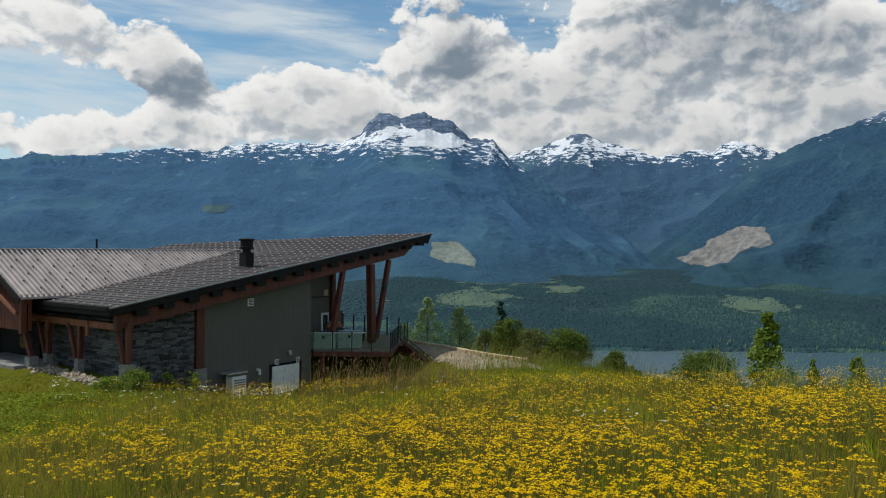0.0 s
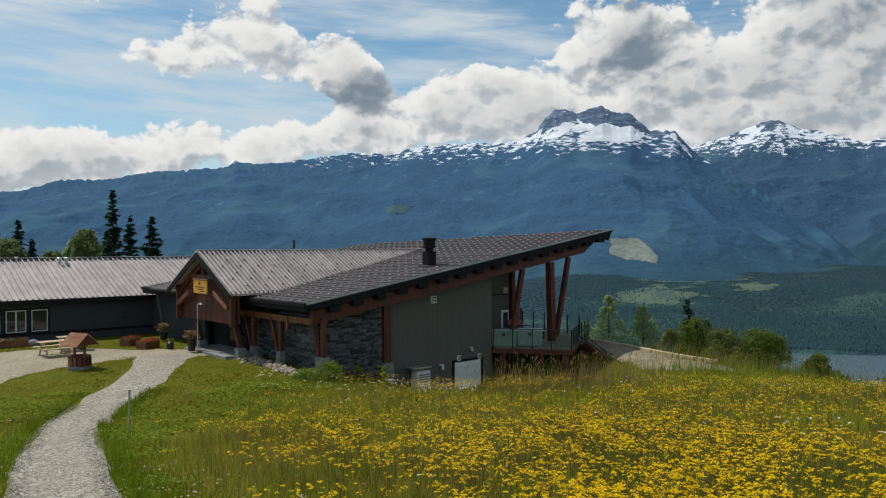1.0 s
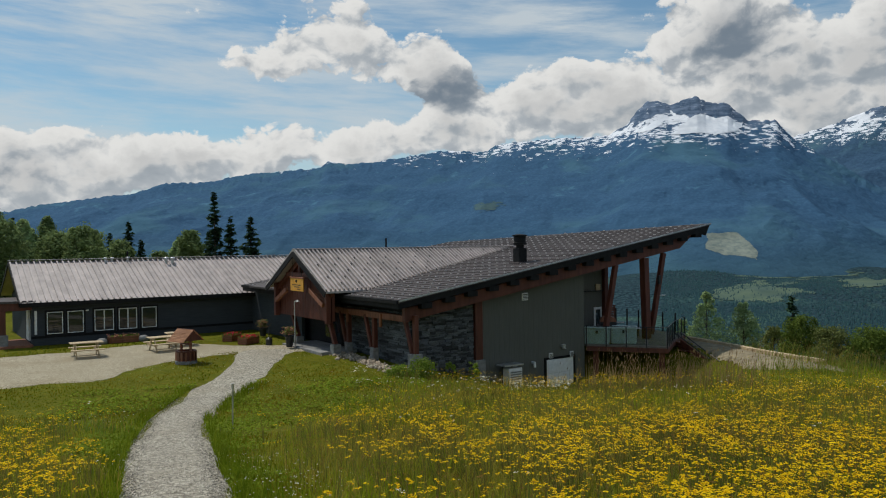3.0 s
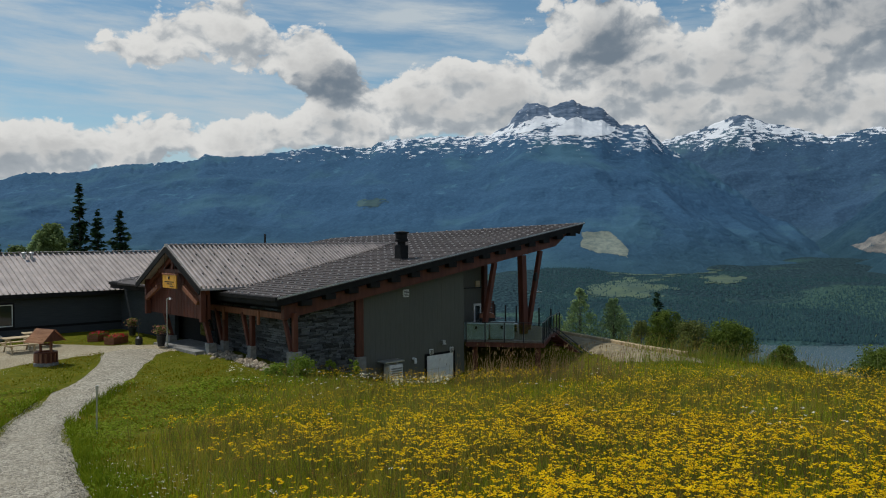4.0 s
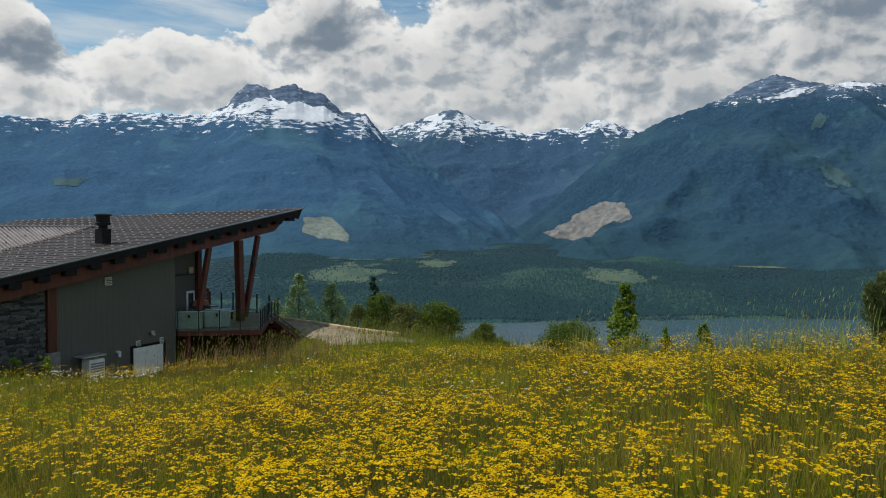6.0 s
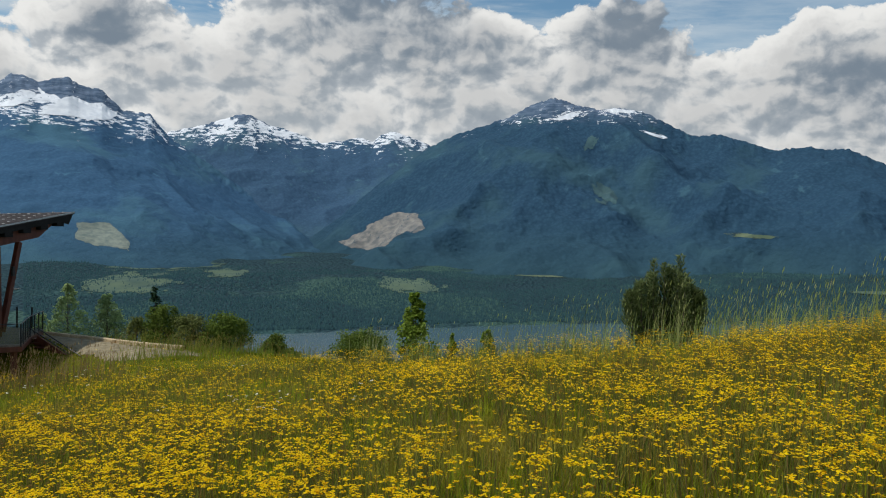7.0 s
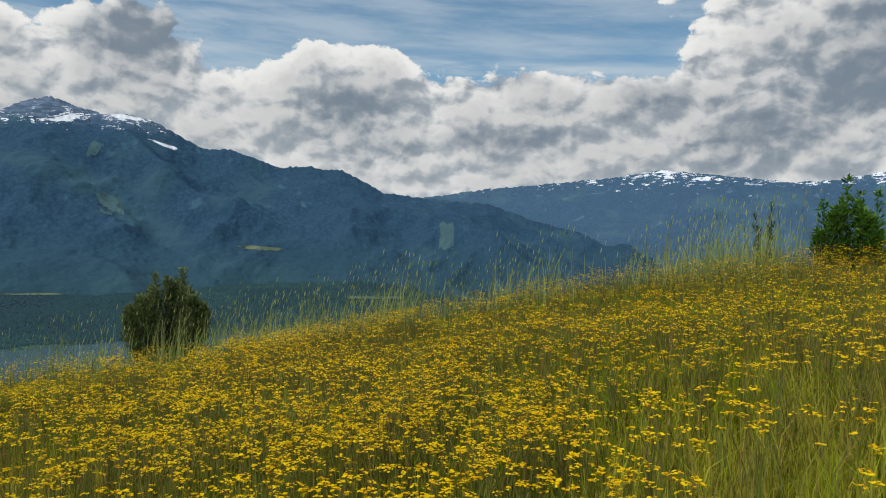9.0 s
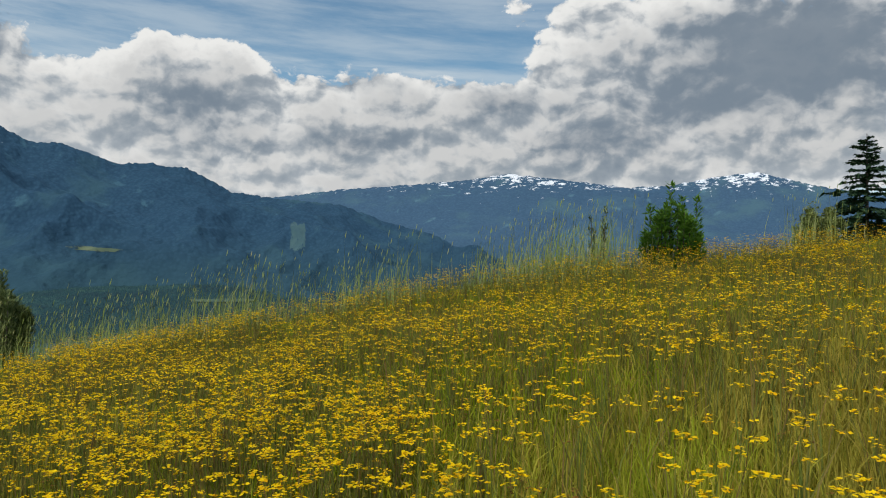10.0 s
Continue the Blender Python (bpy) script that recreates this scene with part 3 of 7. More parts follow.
def clearing(name, label, category, mat, az0, el0, half_a, half_e, tilt=0.0, sheet=None, seed=1, ragged=0.35, lift=1.6, taper=0.0, square=False, outline=None):
    """A ragged patch draped on a slope (or on the valley floor), centred at a bearing and a height angle."""
    na, ne = 220, 120
    U_, V_ = np.meshgrid(np.linspace(-1.25, 1.25, na), np.linspace(-1.25, 1.25, ne), indexing="ij")
    A_ = az0 + half_a * U_
    E_ = el0 + half_e * V_ + tilt * U_
    x, y, z = np.empty_like(A_), np.empty_like(A_), np.empty_like(A_)
    for i in range(na):
        ang = radians(A_[i, 0])
        if sheet is None:
            rr = VALLEY_R
            zz = land_z(rr * math.sin(ang), rr * math.cos(ang))
        else:
            a, Rr, Zm = SHEETS[sheet]
            k = min(max(int((A_[i, 0] - a[0]) / (a[1] - a[0])), 0), len(a) - 2)
            f = (A_[i, 0] - a[k]) / (a[1] - a[0])
            rr, zz = Rr[:, k], Zm[:, k] * (1 - f) + Zm[:, k + 1] * f
        ee = np.maximum.accumulate(np.degrees(np.arctan2(zz - EYE, rr))) + np.arange(len(rr)) * 1e-6
        r = np.interp(E_[i], ee, rr)
        x[i], y[i], z[i] = r * math.sin(ang), r * math.cos(ang), np.interp(r, rr, zz) + lift
    d = np.hypot(U_ / (1 + taper * V_), V_)
    if square:
        d = np.maximum(np.abs(U_ / (1 + taper * V_)), np.abs(V_))
    if outline:
        d = 0.95 + outline_gap(U_, V_, outline)
    d = d + ragged * fractal(U_ * 2.6 + seed, V_ * 2.6, seed, 6)
    t = grid_tris(na, ne)
    t = t[(d.ravel()[t] < 0.95).all(1)]
    me = array_mesh(name, np.stack([x, y, z], -1), t, [mat])
    me.shade_smooth()
    return tagged(new(name, me), label, category, kind="structure")


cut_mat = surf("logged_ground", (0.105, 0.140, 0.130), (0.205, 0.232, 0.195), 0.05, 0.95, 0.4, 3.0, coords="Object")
slide_mat = surf("bare_earth", (0.105, 0.112, 0.118), (0.235, 0.222, 0.200), 0.035, 0.95, 0.5, 4.0)
field_mat = surf("hay_field", (0.044, 0.082, 0.066), (0.082, 0.122, 0.074), 0.012, 0.95, 0.2, 1.0)
pale_field = surf("cut_hay_field", (0.085, 0.125, 0.080), (0.135, 0.165, 0.095), 0.012, 0.95, 0.2, 1.0)
snow_mat = surf("old_snow", (0.60, 0.64, 0.70), (0.74, 0.77, 0.81), 0.03, 0.7, 0.3, 2.0)
# scrub greens pushed to blue, painted haze matching the slopes around
scrub_mat = surf("hazy_young_forest", (0.036, 0.084, 0.106), (0.050, 0.106, 0.112), 0.03, 0.95, 0.5, 4.0)
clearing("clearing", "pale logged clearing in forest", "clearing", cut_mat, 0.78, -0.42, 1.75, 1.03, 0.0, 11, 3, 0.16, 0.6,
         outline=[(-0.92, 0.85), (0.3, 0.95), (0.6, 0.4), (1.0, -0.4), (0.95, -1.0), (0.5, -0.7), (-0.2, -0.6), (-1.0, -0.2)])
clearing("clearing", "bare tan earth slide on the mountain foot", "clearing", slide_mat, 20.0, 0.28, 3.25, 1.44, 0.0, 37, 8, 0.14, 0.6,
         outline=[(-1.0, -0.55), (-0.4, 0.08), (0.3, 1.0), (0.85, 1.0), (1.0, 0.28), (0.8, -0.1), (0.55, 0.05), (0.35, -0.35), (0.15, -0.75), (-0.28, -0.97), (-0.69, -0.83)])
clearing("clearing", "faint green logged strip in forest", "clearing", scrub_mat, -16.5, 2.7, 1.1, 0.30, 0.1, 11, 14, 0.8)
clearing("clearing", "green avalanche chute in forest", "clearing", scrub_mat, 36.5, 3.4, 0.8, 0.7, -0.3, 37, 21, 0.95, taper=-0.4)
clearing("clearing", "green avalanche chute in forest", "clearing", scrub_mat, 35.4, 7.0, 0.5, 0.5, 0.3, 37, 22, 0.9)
# same painted haze tint as the scrub, slightly darker
line_mat = surf("hazy_power_line_scrub", (0.034, 0.080, 0.100), (0.046, 0.096, 0.106), 0.03, 0.95, 0.5, 4.0)
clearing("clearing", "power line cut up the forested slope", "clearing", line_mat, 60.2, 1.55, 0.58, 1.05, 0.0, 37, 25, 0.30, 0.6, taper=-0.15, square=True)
clearing("snow_patch", "old snowfield below the summit", "snow", snow_mat, 33.9, 9.0, 1.3, 0.24, 0.25, 37, 41, 0.8)
clearing("snow_patch", "old snow along the ridge", "snow", snow_mat, 37.6, 9.25, 1.2, 0.14, -0.12, 37, 42, 0.9)
clearing("snow_patch", "small old snow streak in a gully", "snow", snow_mat, 39.9, 7.55, 0.9, 0.12, -0.28, 37, 43, 0.7)
clearing("snow_patch", "broad bright snowfield under the summit rocks", "snow", snow_mat, -1.0, 8.15, 2.6, 0.85, 0.0, 11, 44, 0.22, 3.0,
         outline=[(-1.0, -0.75), (-0.62, -0.1), (-0.1, 0.95), (0.25, 0.55), (0.62, 0.3), (1.0, -0.15), (0.9, -0.7), (0.3, -0.9)])
clearing("snow_patch", "steep snow gully between the summit rocks", "snow", snow_mat, -2.9, 8.8, 0.40, 0.42, 0.0, 11, 45, 0.25, 3.0,
         outline=[(-0.9, 1.0), (-0.3, 0.6), (0.9, -0.6), (0.4, -1.0), (-0.5, -0.9), (-0.2, -0.2)])
clearing("snow_patch", "snowfield below the summit cliff", "snow", snow_mat, -4.9, 8.15, 1.2, 0.36, 0.1, 11, 46, 0.3, 3.0,
         outline=[(-1.0, -0.8), (-0.2, 0.2), (0.6, 1.0), (1.0, 0.2), (0.5, -0.8)])
clearing("field", "green hay field in the valley woods", "field", field_mat, 2.3, -3.6, 3.0, 0.65, 0.2, None, 31, 1.0, 1.2)
clearing("field", "green hay field in the valley woods", "field", field_mat, 5.0, -2.4, 3.4, 0.30, 0.1, None, 32, 1.0, 1.2)
clearing("field", "green hay field in the valley woods", "field", field_mat, 9.0, -2.9, 1.6, 0.28, 0.0, None, 33, 0.8, 1.2)
clearing("field", "green hay field in the valley woods", "field", field_mat, 22.3, -3.7, 2.4, 0.55, -0.1, None, 34, 1.0, 1.2)
clearing("field", "pale hay field in the valley woods", "field", pale_field, 32.0, -2.7, 3.0, 0.15, -0.03, None, 35, 0.3, 1.2)
clearing("field", "pale hay field in the valley woods", "field", pale_field, 46.8, 0.4, 1.7, 0.13, -0.1, 37, 36, 0.8, 1.2)
clearing("field", "pale hay field in the valley woods", "field", field_mat, 55.0, -3.2, 2.5, 0.12, 0.0, None, 38, 0.3, 3)

# ---- woods on the far shore ----
wr = np.random.RandomState(21)
n_ = 60000
wa = wr.uniform(-4, 72, n_)
ws_ = shore(wa)
wd = ws_ + 14 + (wr.rand(n_) ** 1.7) * 1100
wx, wy = wd * np.sin(np.radians(wa)), wd * np.cos(np.radians(wa))
wz = land_z(wx, wy)
thick = fractal(wx / 190, wy / 190, 77, 4) + wr.normal(0, 0.12, n_) > np.interp(wd - ws_, [0, 200, 1100], [-0.9, -0.5, -0.1])
we_ = np.degrees(np.arctan2(wz + 4 - EYE, wd))
for fa, fe, ha, he, tl in ((2.3, -3.6, 3.0, 0.65, 0.2), (5.0, -2.4, 3.4, 0.30, 0.1), (9.0, -2.9, 1.6, 0.28, 0.0), (22.3, -3.7, 2.4, 0.55, -0.1), (32.0, -2.95, 3.0, 0.42, -0.03)):
    thick &= ((wa - fa) / ha) ** 2 + ((we_ - fe - tl * (wa - fa) / ha) / (he + 0.08)) ** 2 > 0.45 + wr.normal(0, 0.28, n_)
ok = thick & (wz > -189)
wx, wy, wz = wx[ok], wy[ok], wz[ok]
n_ = len(wx)
wh, ww = wr.uniform(2.5, 7.0, n_) * np.interp(wr.rand(n_), [0, 0.9, 1], [0.8, 1.0, 1.5]), wr.uniform(1.6, 3.2, n_)
base = [np.stack([wx + ww * math.cos(q), wy + ww * math.sin(q), wz - 1], -1) for q in (0.3, 1.87, 3.44, 5.01)]
V_ = np.stack(base + [np.stack([wx + wr.normal(0, 0.4, n_), wy, wz + wh], -1)], 1)
T_ = (np.arange(n_) * 5)[:, None, None] + np.array([[0, 1, 4], [1, 2, 4], [2, 3, 4], [3, 0, 4]])[None]
# needle colours shifted to blue, with the haze over the lake painted in
far_tree_mat = blades("hazy_far_conifers", [(0.018, 0.046, 0.060), (0.024, 0.058, 0.069), (0.030, 0.070, 0.073), (0.022, 0.053, 0.065)], 0.9, 0.0)
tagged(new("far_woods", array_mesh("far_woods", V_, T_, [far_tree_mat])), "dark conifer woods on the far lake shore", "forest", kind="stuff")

# ---- lodge: plan axes u (along the slope of the roof) and v (along its eaves), turned 54.5 degrees ----
TURN = 54.5
UX, UY = math.cos(radians(TURN)), math.sin(radians(TURN))


def spot(u, v, z=0.0):
    return (u * UX - v * UY, u * UY + v * UX, z)


def roof_z(u):
    return -0.73 + 0.160 * (u - 16.47)


lodge = thing("lodge", "low lodge with grey-green siding, dark stone and a long sloping roof", "building", (0, 0, 0), TURN)
F, B = 27.3, 45.5      # near and far edge of the main roof
WALL = 28.3



def high_edge(v):
    """The upper edge of the roof runs askew in plan."""
    return 37.2 - 5.1 * (v - F) / (B - F)


def sloped_plate(bm, corners, z_top, z_low):
    """A plate under the roof slope: plan corners (u, v), its top and bottom that far from the slope."""
    a = [bm.verts.new((u, v, roof_z(u) + z_top)) for u, v in corners]
    b = [bm.verts.new((u, v, roof_z(u) + z_low)) for u, v in corners]
    bm.faces.new(a), bm.faces.new(b[::-1])
    for i in range(len(corners)):
        j = (i + 1) % len(corners)
        bm.faces.new((a[i], b[i], b[j], a[j]))
    bmesh.ops.recalc_face_normals(bm, faces=bm.faces[:])
    return bm


bm = sloped_plate(bmesh.new(), [(16.42, F), (37.2, F), (high_edge(B), B), (16.42, B)], 0.0, -0.10)
roof = part("roof", bm, roof_brown, lodge, "dark brown shingled shed roof with rows of pale studs")
bm = bmesh.new()
prism(bm, [(16.5, roof_z(16.5) - 0.10), (37.15, roof_z(37.15) - 0.10), (36.8, roof_z(36.8) - 0.62), (36.2, roof_z(36.2) - 0.40), (16.5, roof_z(16.5) - 0.36)], F + 0.05, F + 0.13)
part("fascia", bm, dark_metal, lodge, "black rake fascia")
part("fascia", boxed(16.40, 16.50, F, B, roof_z(16.4) - 0.34, roof_z(16.4) - 0.10), dark_metal, lodge, "black eaves fascia with a gutter")
part("gutter", boxed(16.30, 16.395, F - 0.02, B, roof_z(16.4) - 0.13, roof_z(16.4) + 0.03, bevel=0.01), dark_metal, lodge)
bm = sloped_plate(bmesh.new(), [(16.52, F + 0.14), (37.0, F + 0.14), (high_edge(B) - 0.2, B - 0.1), (16.52, B - 0.1)], -0.25, -0.33)
part("soffit", bm, dark_metal, lodge)
# dark outlookers under the rake
for i in range(16):
    u = 17.6 + 1.22 * i
    z = roof_z(u) - 0.33
    part("outlooker", boxed(u, u + 0.55, F + 0.06, WALL + 0.1, z - 0.26, z, bevel=0.015), dark_metal, lodge)
# rake beam
bm = bmesh.new()
prism(bm, [(16.95, roof_z(16.95) - 0.45), (35.95, roof_z(35.95) - 0.45), (35.9, roof_z(35.9) - 0.52), (34.9, roof_z(34.9) - 1.02), (16.95, roof_z(16.95) - 1.02)], F + 0.35, F + 0.6)
part("rake_beam", bm, wood_red, lodge, "red-brown timber beam under the rake")
# end wall
bm = bmesh.new()
prism(bm, [(21.3, -6.6), (28.1, -6.6), (28.1, roof_z(28.1) - 0.3), (21.3, roof_z(21.3) - 0.3)], WALL, WALL + 0.2)
part("wall", bm, siding, lodge)
for i in range(22):
    u = 21.62 + 0.305 * i
    part("batten", boxed(u, u + 0.04, WALL - 0.005, WALL, -6.5, roof_z(u) - 0.34), siding, lodge)
bm = bmesh.new()
prism(bm, [(28.1, -3.7), (31.6, -3.7), (31.6, roof_z(31.6) - 0.3), (28.1, roof_z(28.1) - 0.3)], 30.2, 30.4)
part("wall", bm, siding, lodge)
part("wall", boxed(27.9, 28.1, WALL + 0.2, 30.4, -6.6, roof_z(28) - 0.3), siding, lodge)
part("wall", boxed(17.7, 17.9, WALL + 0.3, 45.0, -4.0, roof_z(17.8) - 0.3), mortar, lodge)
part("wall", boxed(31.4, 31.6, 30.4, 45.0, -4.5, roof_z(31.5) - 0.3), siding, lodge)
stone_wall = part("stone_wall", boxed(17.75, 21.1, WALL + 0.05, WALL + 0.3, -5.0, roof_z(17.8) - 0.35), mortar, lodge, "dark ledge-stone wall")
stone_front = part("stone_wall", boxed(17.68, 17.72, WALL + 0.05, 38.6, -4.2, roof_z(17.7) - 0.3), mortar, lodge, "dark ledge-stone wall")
part("corner_post", boxed(21.05, 21.48, WALL - 0.12, WALL + 0.25, -3.75, roof_z(21) - 0.9, bevel=0.015), wood_red, lodge)
part("pier", boxed(20.98, 21.56, WALL - 0.2, WALL + 0.3, -6.3, -3.75, bevel=0.02), concrete, lodge, "concrete pier")

# entry gable
RZ, RV = 1.36, 35.6


def gable_z(v):
    return RZ - 0.529 * abs(v - RV)


for side in (-1, 1):
    v1 = RV + side * 3.55
    bm = bmesh.new()
    u0, ua, ub = 15.4, 29.5, 17.9
    pts = [(u0, RV, RZ), (ua, RV, RZ), (ub, v1, gable_z(v1)), (u0, v1, gable_z(v1))]
    top, low = [bm.verts.new(q) for q in pts], [bm.verts.new((q[0], q[1], q[2] - 0.09)) for q in pts]
    bm.faces.new(top), bm.faces.new(low[::-1])
    for i in range(4):
        bm.faces.new((top[i], low[i], low[(i + 1) % 4], top[(i + 1) % 4]))
    bmesh.ops.recalc_face_normals(bm, faces=bm.faces[:])
    gable = part("gable_roof", bm, roof_metal, lodge, "pale grey ribbed metal gable roof")
    for i in range(62):
        u = u0 + 0.05 + 0.228 * i
        f = 1.0 if u < ub else (ua - u) / (ua - ub)
        ve = RV + side * 3.55 * f
        bm = beam(bmesh.new(), (u, RV, RZ + 0.04), (u, ve, gable_z(ve) + 0.04), 0.075, 0.17, 0)
        part("rib", bm, roof_metal, gable)
    bm = beam(bmesh.new(), (u0 - 0.02, RV, RZ - 0.15), (u0 - 0.02, v1, gable_z(v1) - 0.15), 0.06, 0.28)
    part("barge_board", bm, dark_metal, lodge)
    bm = beam(bmesh.new(), (u0 + 0.5, RV, RZ - 0.33), (u0 + 0.5, v1 - side * 0.3, gable_z(v1) - 0.2), 0.2, 0.22)
    part("rafter", bm, wood_red, lodge)
    if side < 0:
        gv, gt = [], []
        for i in range(6):
            for j in range(14):
                u, f = u0 + 0.6 + 0.912 * j + (0.456 if i % 2 else 0), 0.12 + 0.15 * i
                if u < ub or f < (ua - u) / (ua - ub) - 0.06:
                    q = len(gv) * 8
                    gv.append([(u + x, RV + side * 3.55 * f + y, gable_z(RV + side * 3.55 * f) + z) for z in (0.0, 0.14) for y in (-0.03, 0.03) for x in (-0.04, 0.04)])
                    gt += [(q + a, q + b, q + c) for a, b, c in ((0, 2, 1), (1, 2, 3), (4, 5, 6), (5, 7, 6), (0, 1, 4), (1, 5, 4), (2, 6, 3), (3, 6, 7), (0, 4, 2), (2, 4, 6), (1, 3, 5), (3, 7, 5))]
        guards = new("snow_guard", array_mesh("snow_guard", np.array(gv), np.array(gt), [roof_brown]))
        guards.parent = gable
        tagged(guards, "rows of small dark snow guards", kind="stuff")
part("ridge_cap", beam(bmesh.new(), (15.38, RV, RZ + 0.085), (29.5, RV, RZ + 0.085), 0.30, 0.03, 0), roof_metal, lodge)
bm = bmesh.new()
pts = [(-3.1, -1.95), (3.1, -1.95), (3.1, gable_z(RV + 3.1) - 0.1), (0, RZ - 0.1), (-3.1, gable_z(RV - 3.1) - 0.1)]
a = [bm.verts.new((15.95, RV + q, z)) for q, z in pts]
b = [bm.verts.new((16.1, RV + q, z)) for q, z in pts]
bm.faces.new(a), bm.faces.new(b[::-1])
for i in range(5):
    bm.faces.new((a[i], b[i], b[(i + 1) % 5], a[(i + 1) % 5]))
bmesh.ops.recalc_face_normals(bm, faces=bm.faces[:])
part("gable_wall", bm, wood_red, lodge, "red-brown boarded gable wall")

# long wing behind the forecourt
wing = thing("lodge_wing", "long low wing with charcoal siding and a grey metal roof", "building", (0, 0, 0), TURN)
WV, WE, WR, WRZ = 46.0, -1.22, 51.0, 0.9
part("wall", boxed(5.05, 26.0, WV, WV + 0.2, -3.7, WE - 0.02), siding_blue, wing)
part("wall", boxed(5.05, 5.25, WV + 0.2, 55.8, -3.7, WE + 0.1), siding_blue, wing)
part("wall", boxed(5.25, 26.0, 55.8, 56.0, -3.7, WE), siding_blue, wing)
bm = bmesh.new()
a = [bm.verts.new((5.1, v, z)) for v, z in ((WV, WE), (56.0, WE), (WR, WRZ - 0.1))]
b = [bm.verts.new((5.3, v, z)) for v, z in ((WV, WE), (56.0, WE), (WR, WRZ - 0.1))]
bm.faces.new(a), bm.faces.new(b[::-1])
for i in range(3):
    bm.faces.new((a[i], b[i], b[(i + 1) % 3], a[(i + 1) % 3]))
part("gable_wall", bm, siding_blue, wing)
for side, v1 in ((-1, WV - 0.45), (1, 56.45)):
    bm = bmesh.new()
    z1 = WE - 0.02
    pts = [(4.45, WR, WRZ), (26.2, WR, WRZ), (26.2, v1, z1), (4.45, v1, z1)]
    top, low = [bm.verts.new(q) for q in pts], [bm.verts.new((q[0], q[1], q[2] - 0.1)) for q in pts]
    bm.faces.new(top), bm.faces.new(low[::-1])
    for i in range(4):
        bm.faces.new((top[i], low[i], low[(i + 1) % 4], top[(i + 1) % 4]))
    bmesh.ops.recalc_face_normals(bm, faces=bm.faces[:])
    wing_roof = part("roof", bm, roof_metal, wing, "grey ribbed metal roof")
    if side < 0:
        for i in range(70):
            u = 4.5 + 0.305 * i
            part("rib", beam(bmesh.new(), (u, WR, WRZ + 0.03), (u, v1, z1 + 0.03), 0.075, 0.15, 0), roof_metal, wing_roof)
part("fascia", boxed(4.45, 26.2, WV - 0.5, WV - 0.44, WE - 0.22, WE), dark_metal, wing)
for v1 in (WV - 0.45, 56.45):
    part("barge_board", beam(bmesh.new(), (4.43, WR, WRZ - 0.08), (4.43, v1, WE - 0.1), 0.04, 0.24), dark_metal, wing)
part("ridge_cap", beam(bmesh.new(), (4.43, WR, WRZ + 0.075), (26.2, WR, WRZ + 0.075), 0.5, 0.03, 0), roof_metal, wing)
part("trim", boxed(5.0, 26.0, WV - 0.03, WV, -3.03 - 0.13, -3.03), dark_metal, wing)

# ---- lodge details ----
for i in range(58):
    u = 16.44 + 0.357 * i
    far = min(B - 0.01, F + (37.2 - u - 0.38) / 5.1 * (B - F))
    if far < F + 0.3:
        continue
    bm = bmesh.new()
    prism(bm, [(u, roof_z(u) + 0.004), (u, roof_z(u) + 0.040), (u + 0.38, roof_z(u + 0.38) + 0.006), (u + 0.38, roof_z(u + 0.38) + 0.002)], F + 0.01, far)
    part("shingle_course", bm, roof_brown, roof)
stud_mat = surf("dull_snow_guard_metal", (0.30, 0.285, 0.28), (0.46, 0.44, 0.43), 8.0, 0.5, 0.1, 0.002)
sv, st = [], []
cube_v = np.array([[x, y, z] for z in (0, 1) for y in (-0.5, 0.5) for x in (-0.5, 0.5)])
cube_t = np.array([[0, 2, 1], [1, 2, 3], [4, 5, 6], [5, 7, 6], [0, 1, 4], [1, 5, 4], [2, 6, 3], [3, 6, 7], [0, 4, 2], [2, 4, 6], [1, 3, 5], [3, 7, 5]])
sr = np.random.RandomState(4)
for i in range(29):
    u = 16.62 + 0.714 * i
    for j in range(30):
        v = F + 0.25 + 0.6 * j + (0.3 if i % 2 else 0)
        if v < B - 0.1 and u < high_edge(v) - 0.2 and not (u < 29 and abs(v - RV) < 3.55 * min(1, (29.5 - u) / 11.6)):
            st.append(cube_t + 8 * len(sv))
            sv.append(cube_v * (0.050, 0.130, 0.045) + (u + sr.normal(0, 0.01), v, roof_z(u) + 0.02))
studs = new("snow_guard", array_mesh("snow_guard", np.array(sv), np.array(st), [stud_mat]))
studs.parent = roof
tagged(studs, "rows of small pale metal snow guards", kind="stuff")
part("drip_edge", beam(bmesh.new(), (16.42, F - 0.01, roof_z(16.42) - 0.02), (37.2, F - 0.01, roof_z(37.2) - 0.02), 0.02, 0.07, 0), steel_bright, roof, "pale metal drip edge")

# chimney and vent pipe
chimney = part("chimney", boxed(24.55, 25.05, 29.15, 29.65, 0.45, 1.35, bevel=0.02), dark_metal, lodge, "dark metal chimney with a wide cowl")
part("flashing", boxed(24.4, 25.2, 29.0, 29.8, 0.55, 0.66, bevel=0.02), roof_brown, chimney)
part("flue", lathe(bmesh.new(), [(0.2, 1.35), (0.2, 1.5), (0.34, 1.52), (0.34, 1.62), (0.30, 1.64), (0.30, 1.92), (0.38, 1.94), (0.38, 2.0), (0.1, 2.05)], 18, (24.8, 29.4, 0)), dark_metal, chimney, smooth=False)
part("vent_pipe", rod(bmesh.new(), (20.9, 35.9, 1.2), (20.9, 35.9, 1.95), 0.05), dark_metal, lodge)

# ledge stones
stone_kinds = []
for k in range(6):
    bm = boxed(-0.5, 0.5, -0.5, 0.5, -0.5, 0.5, bevel=0.06)
    for vert in bm.verts:
        vert.co += Vector((sr.normal(0, 0.02), sr.normal(0, 0.10), sr.normal(0, 0.05)))
    stone_kinds.append(mesh_of("stone", bm, stone_dark))


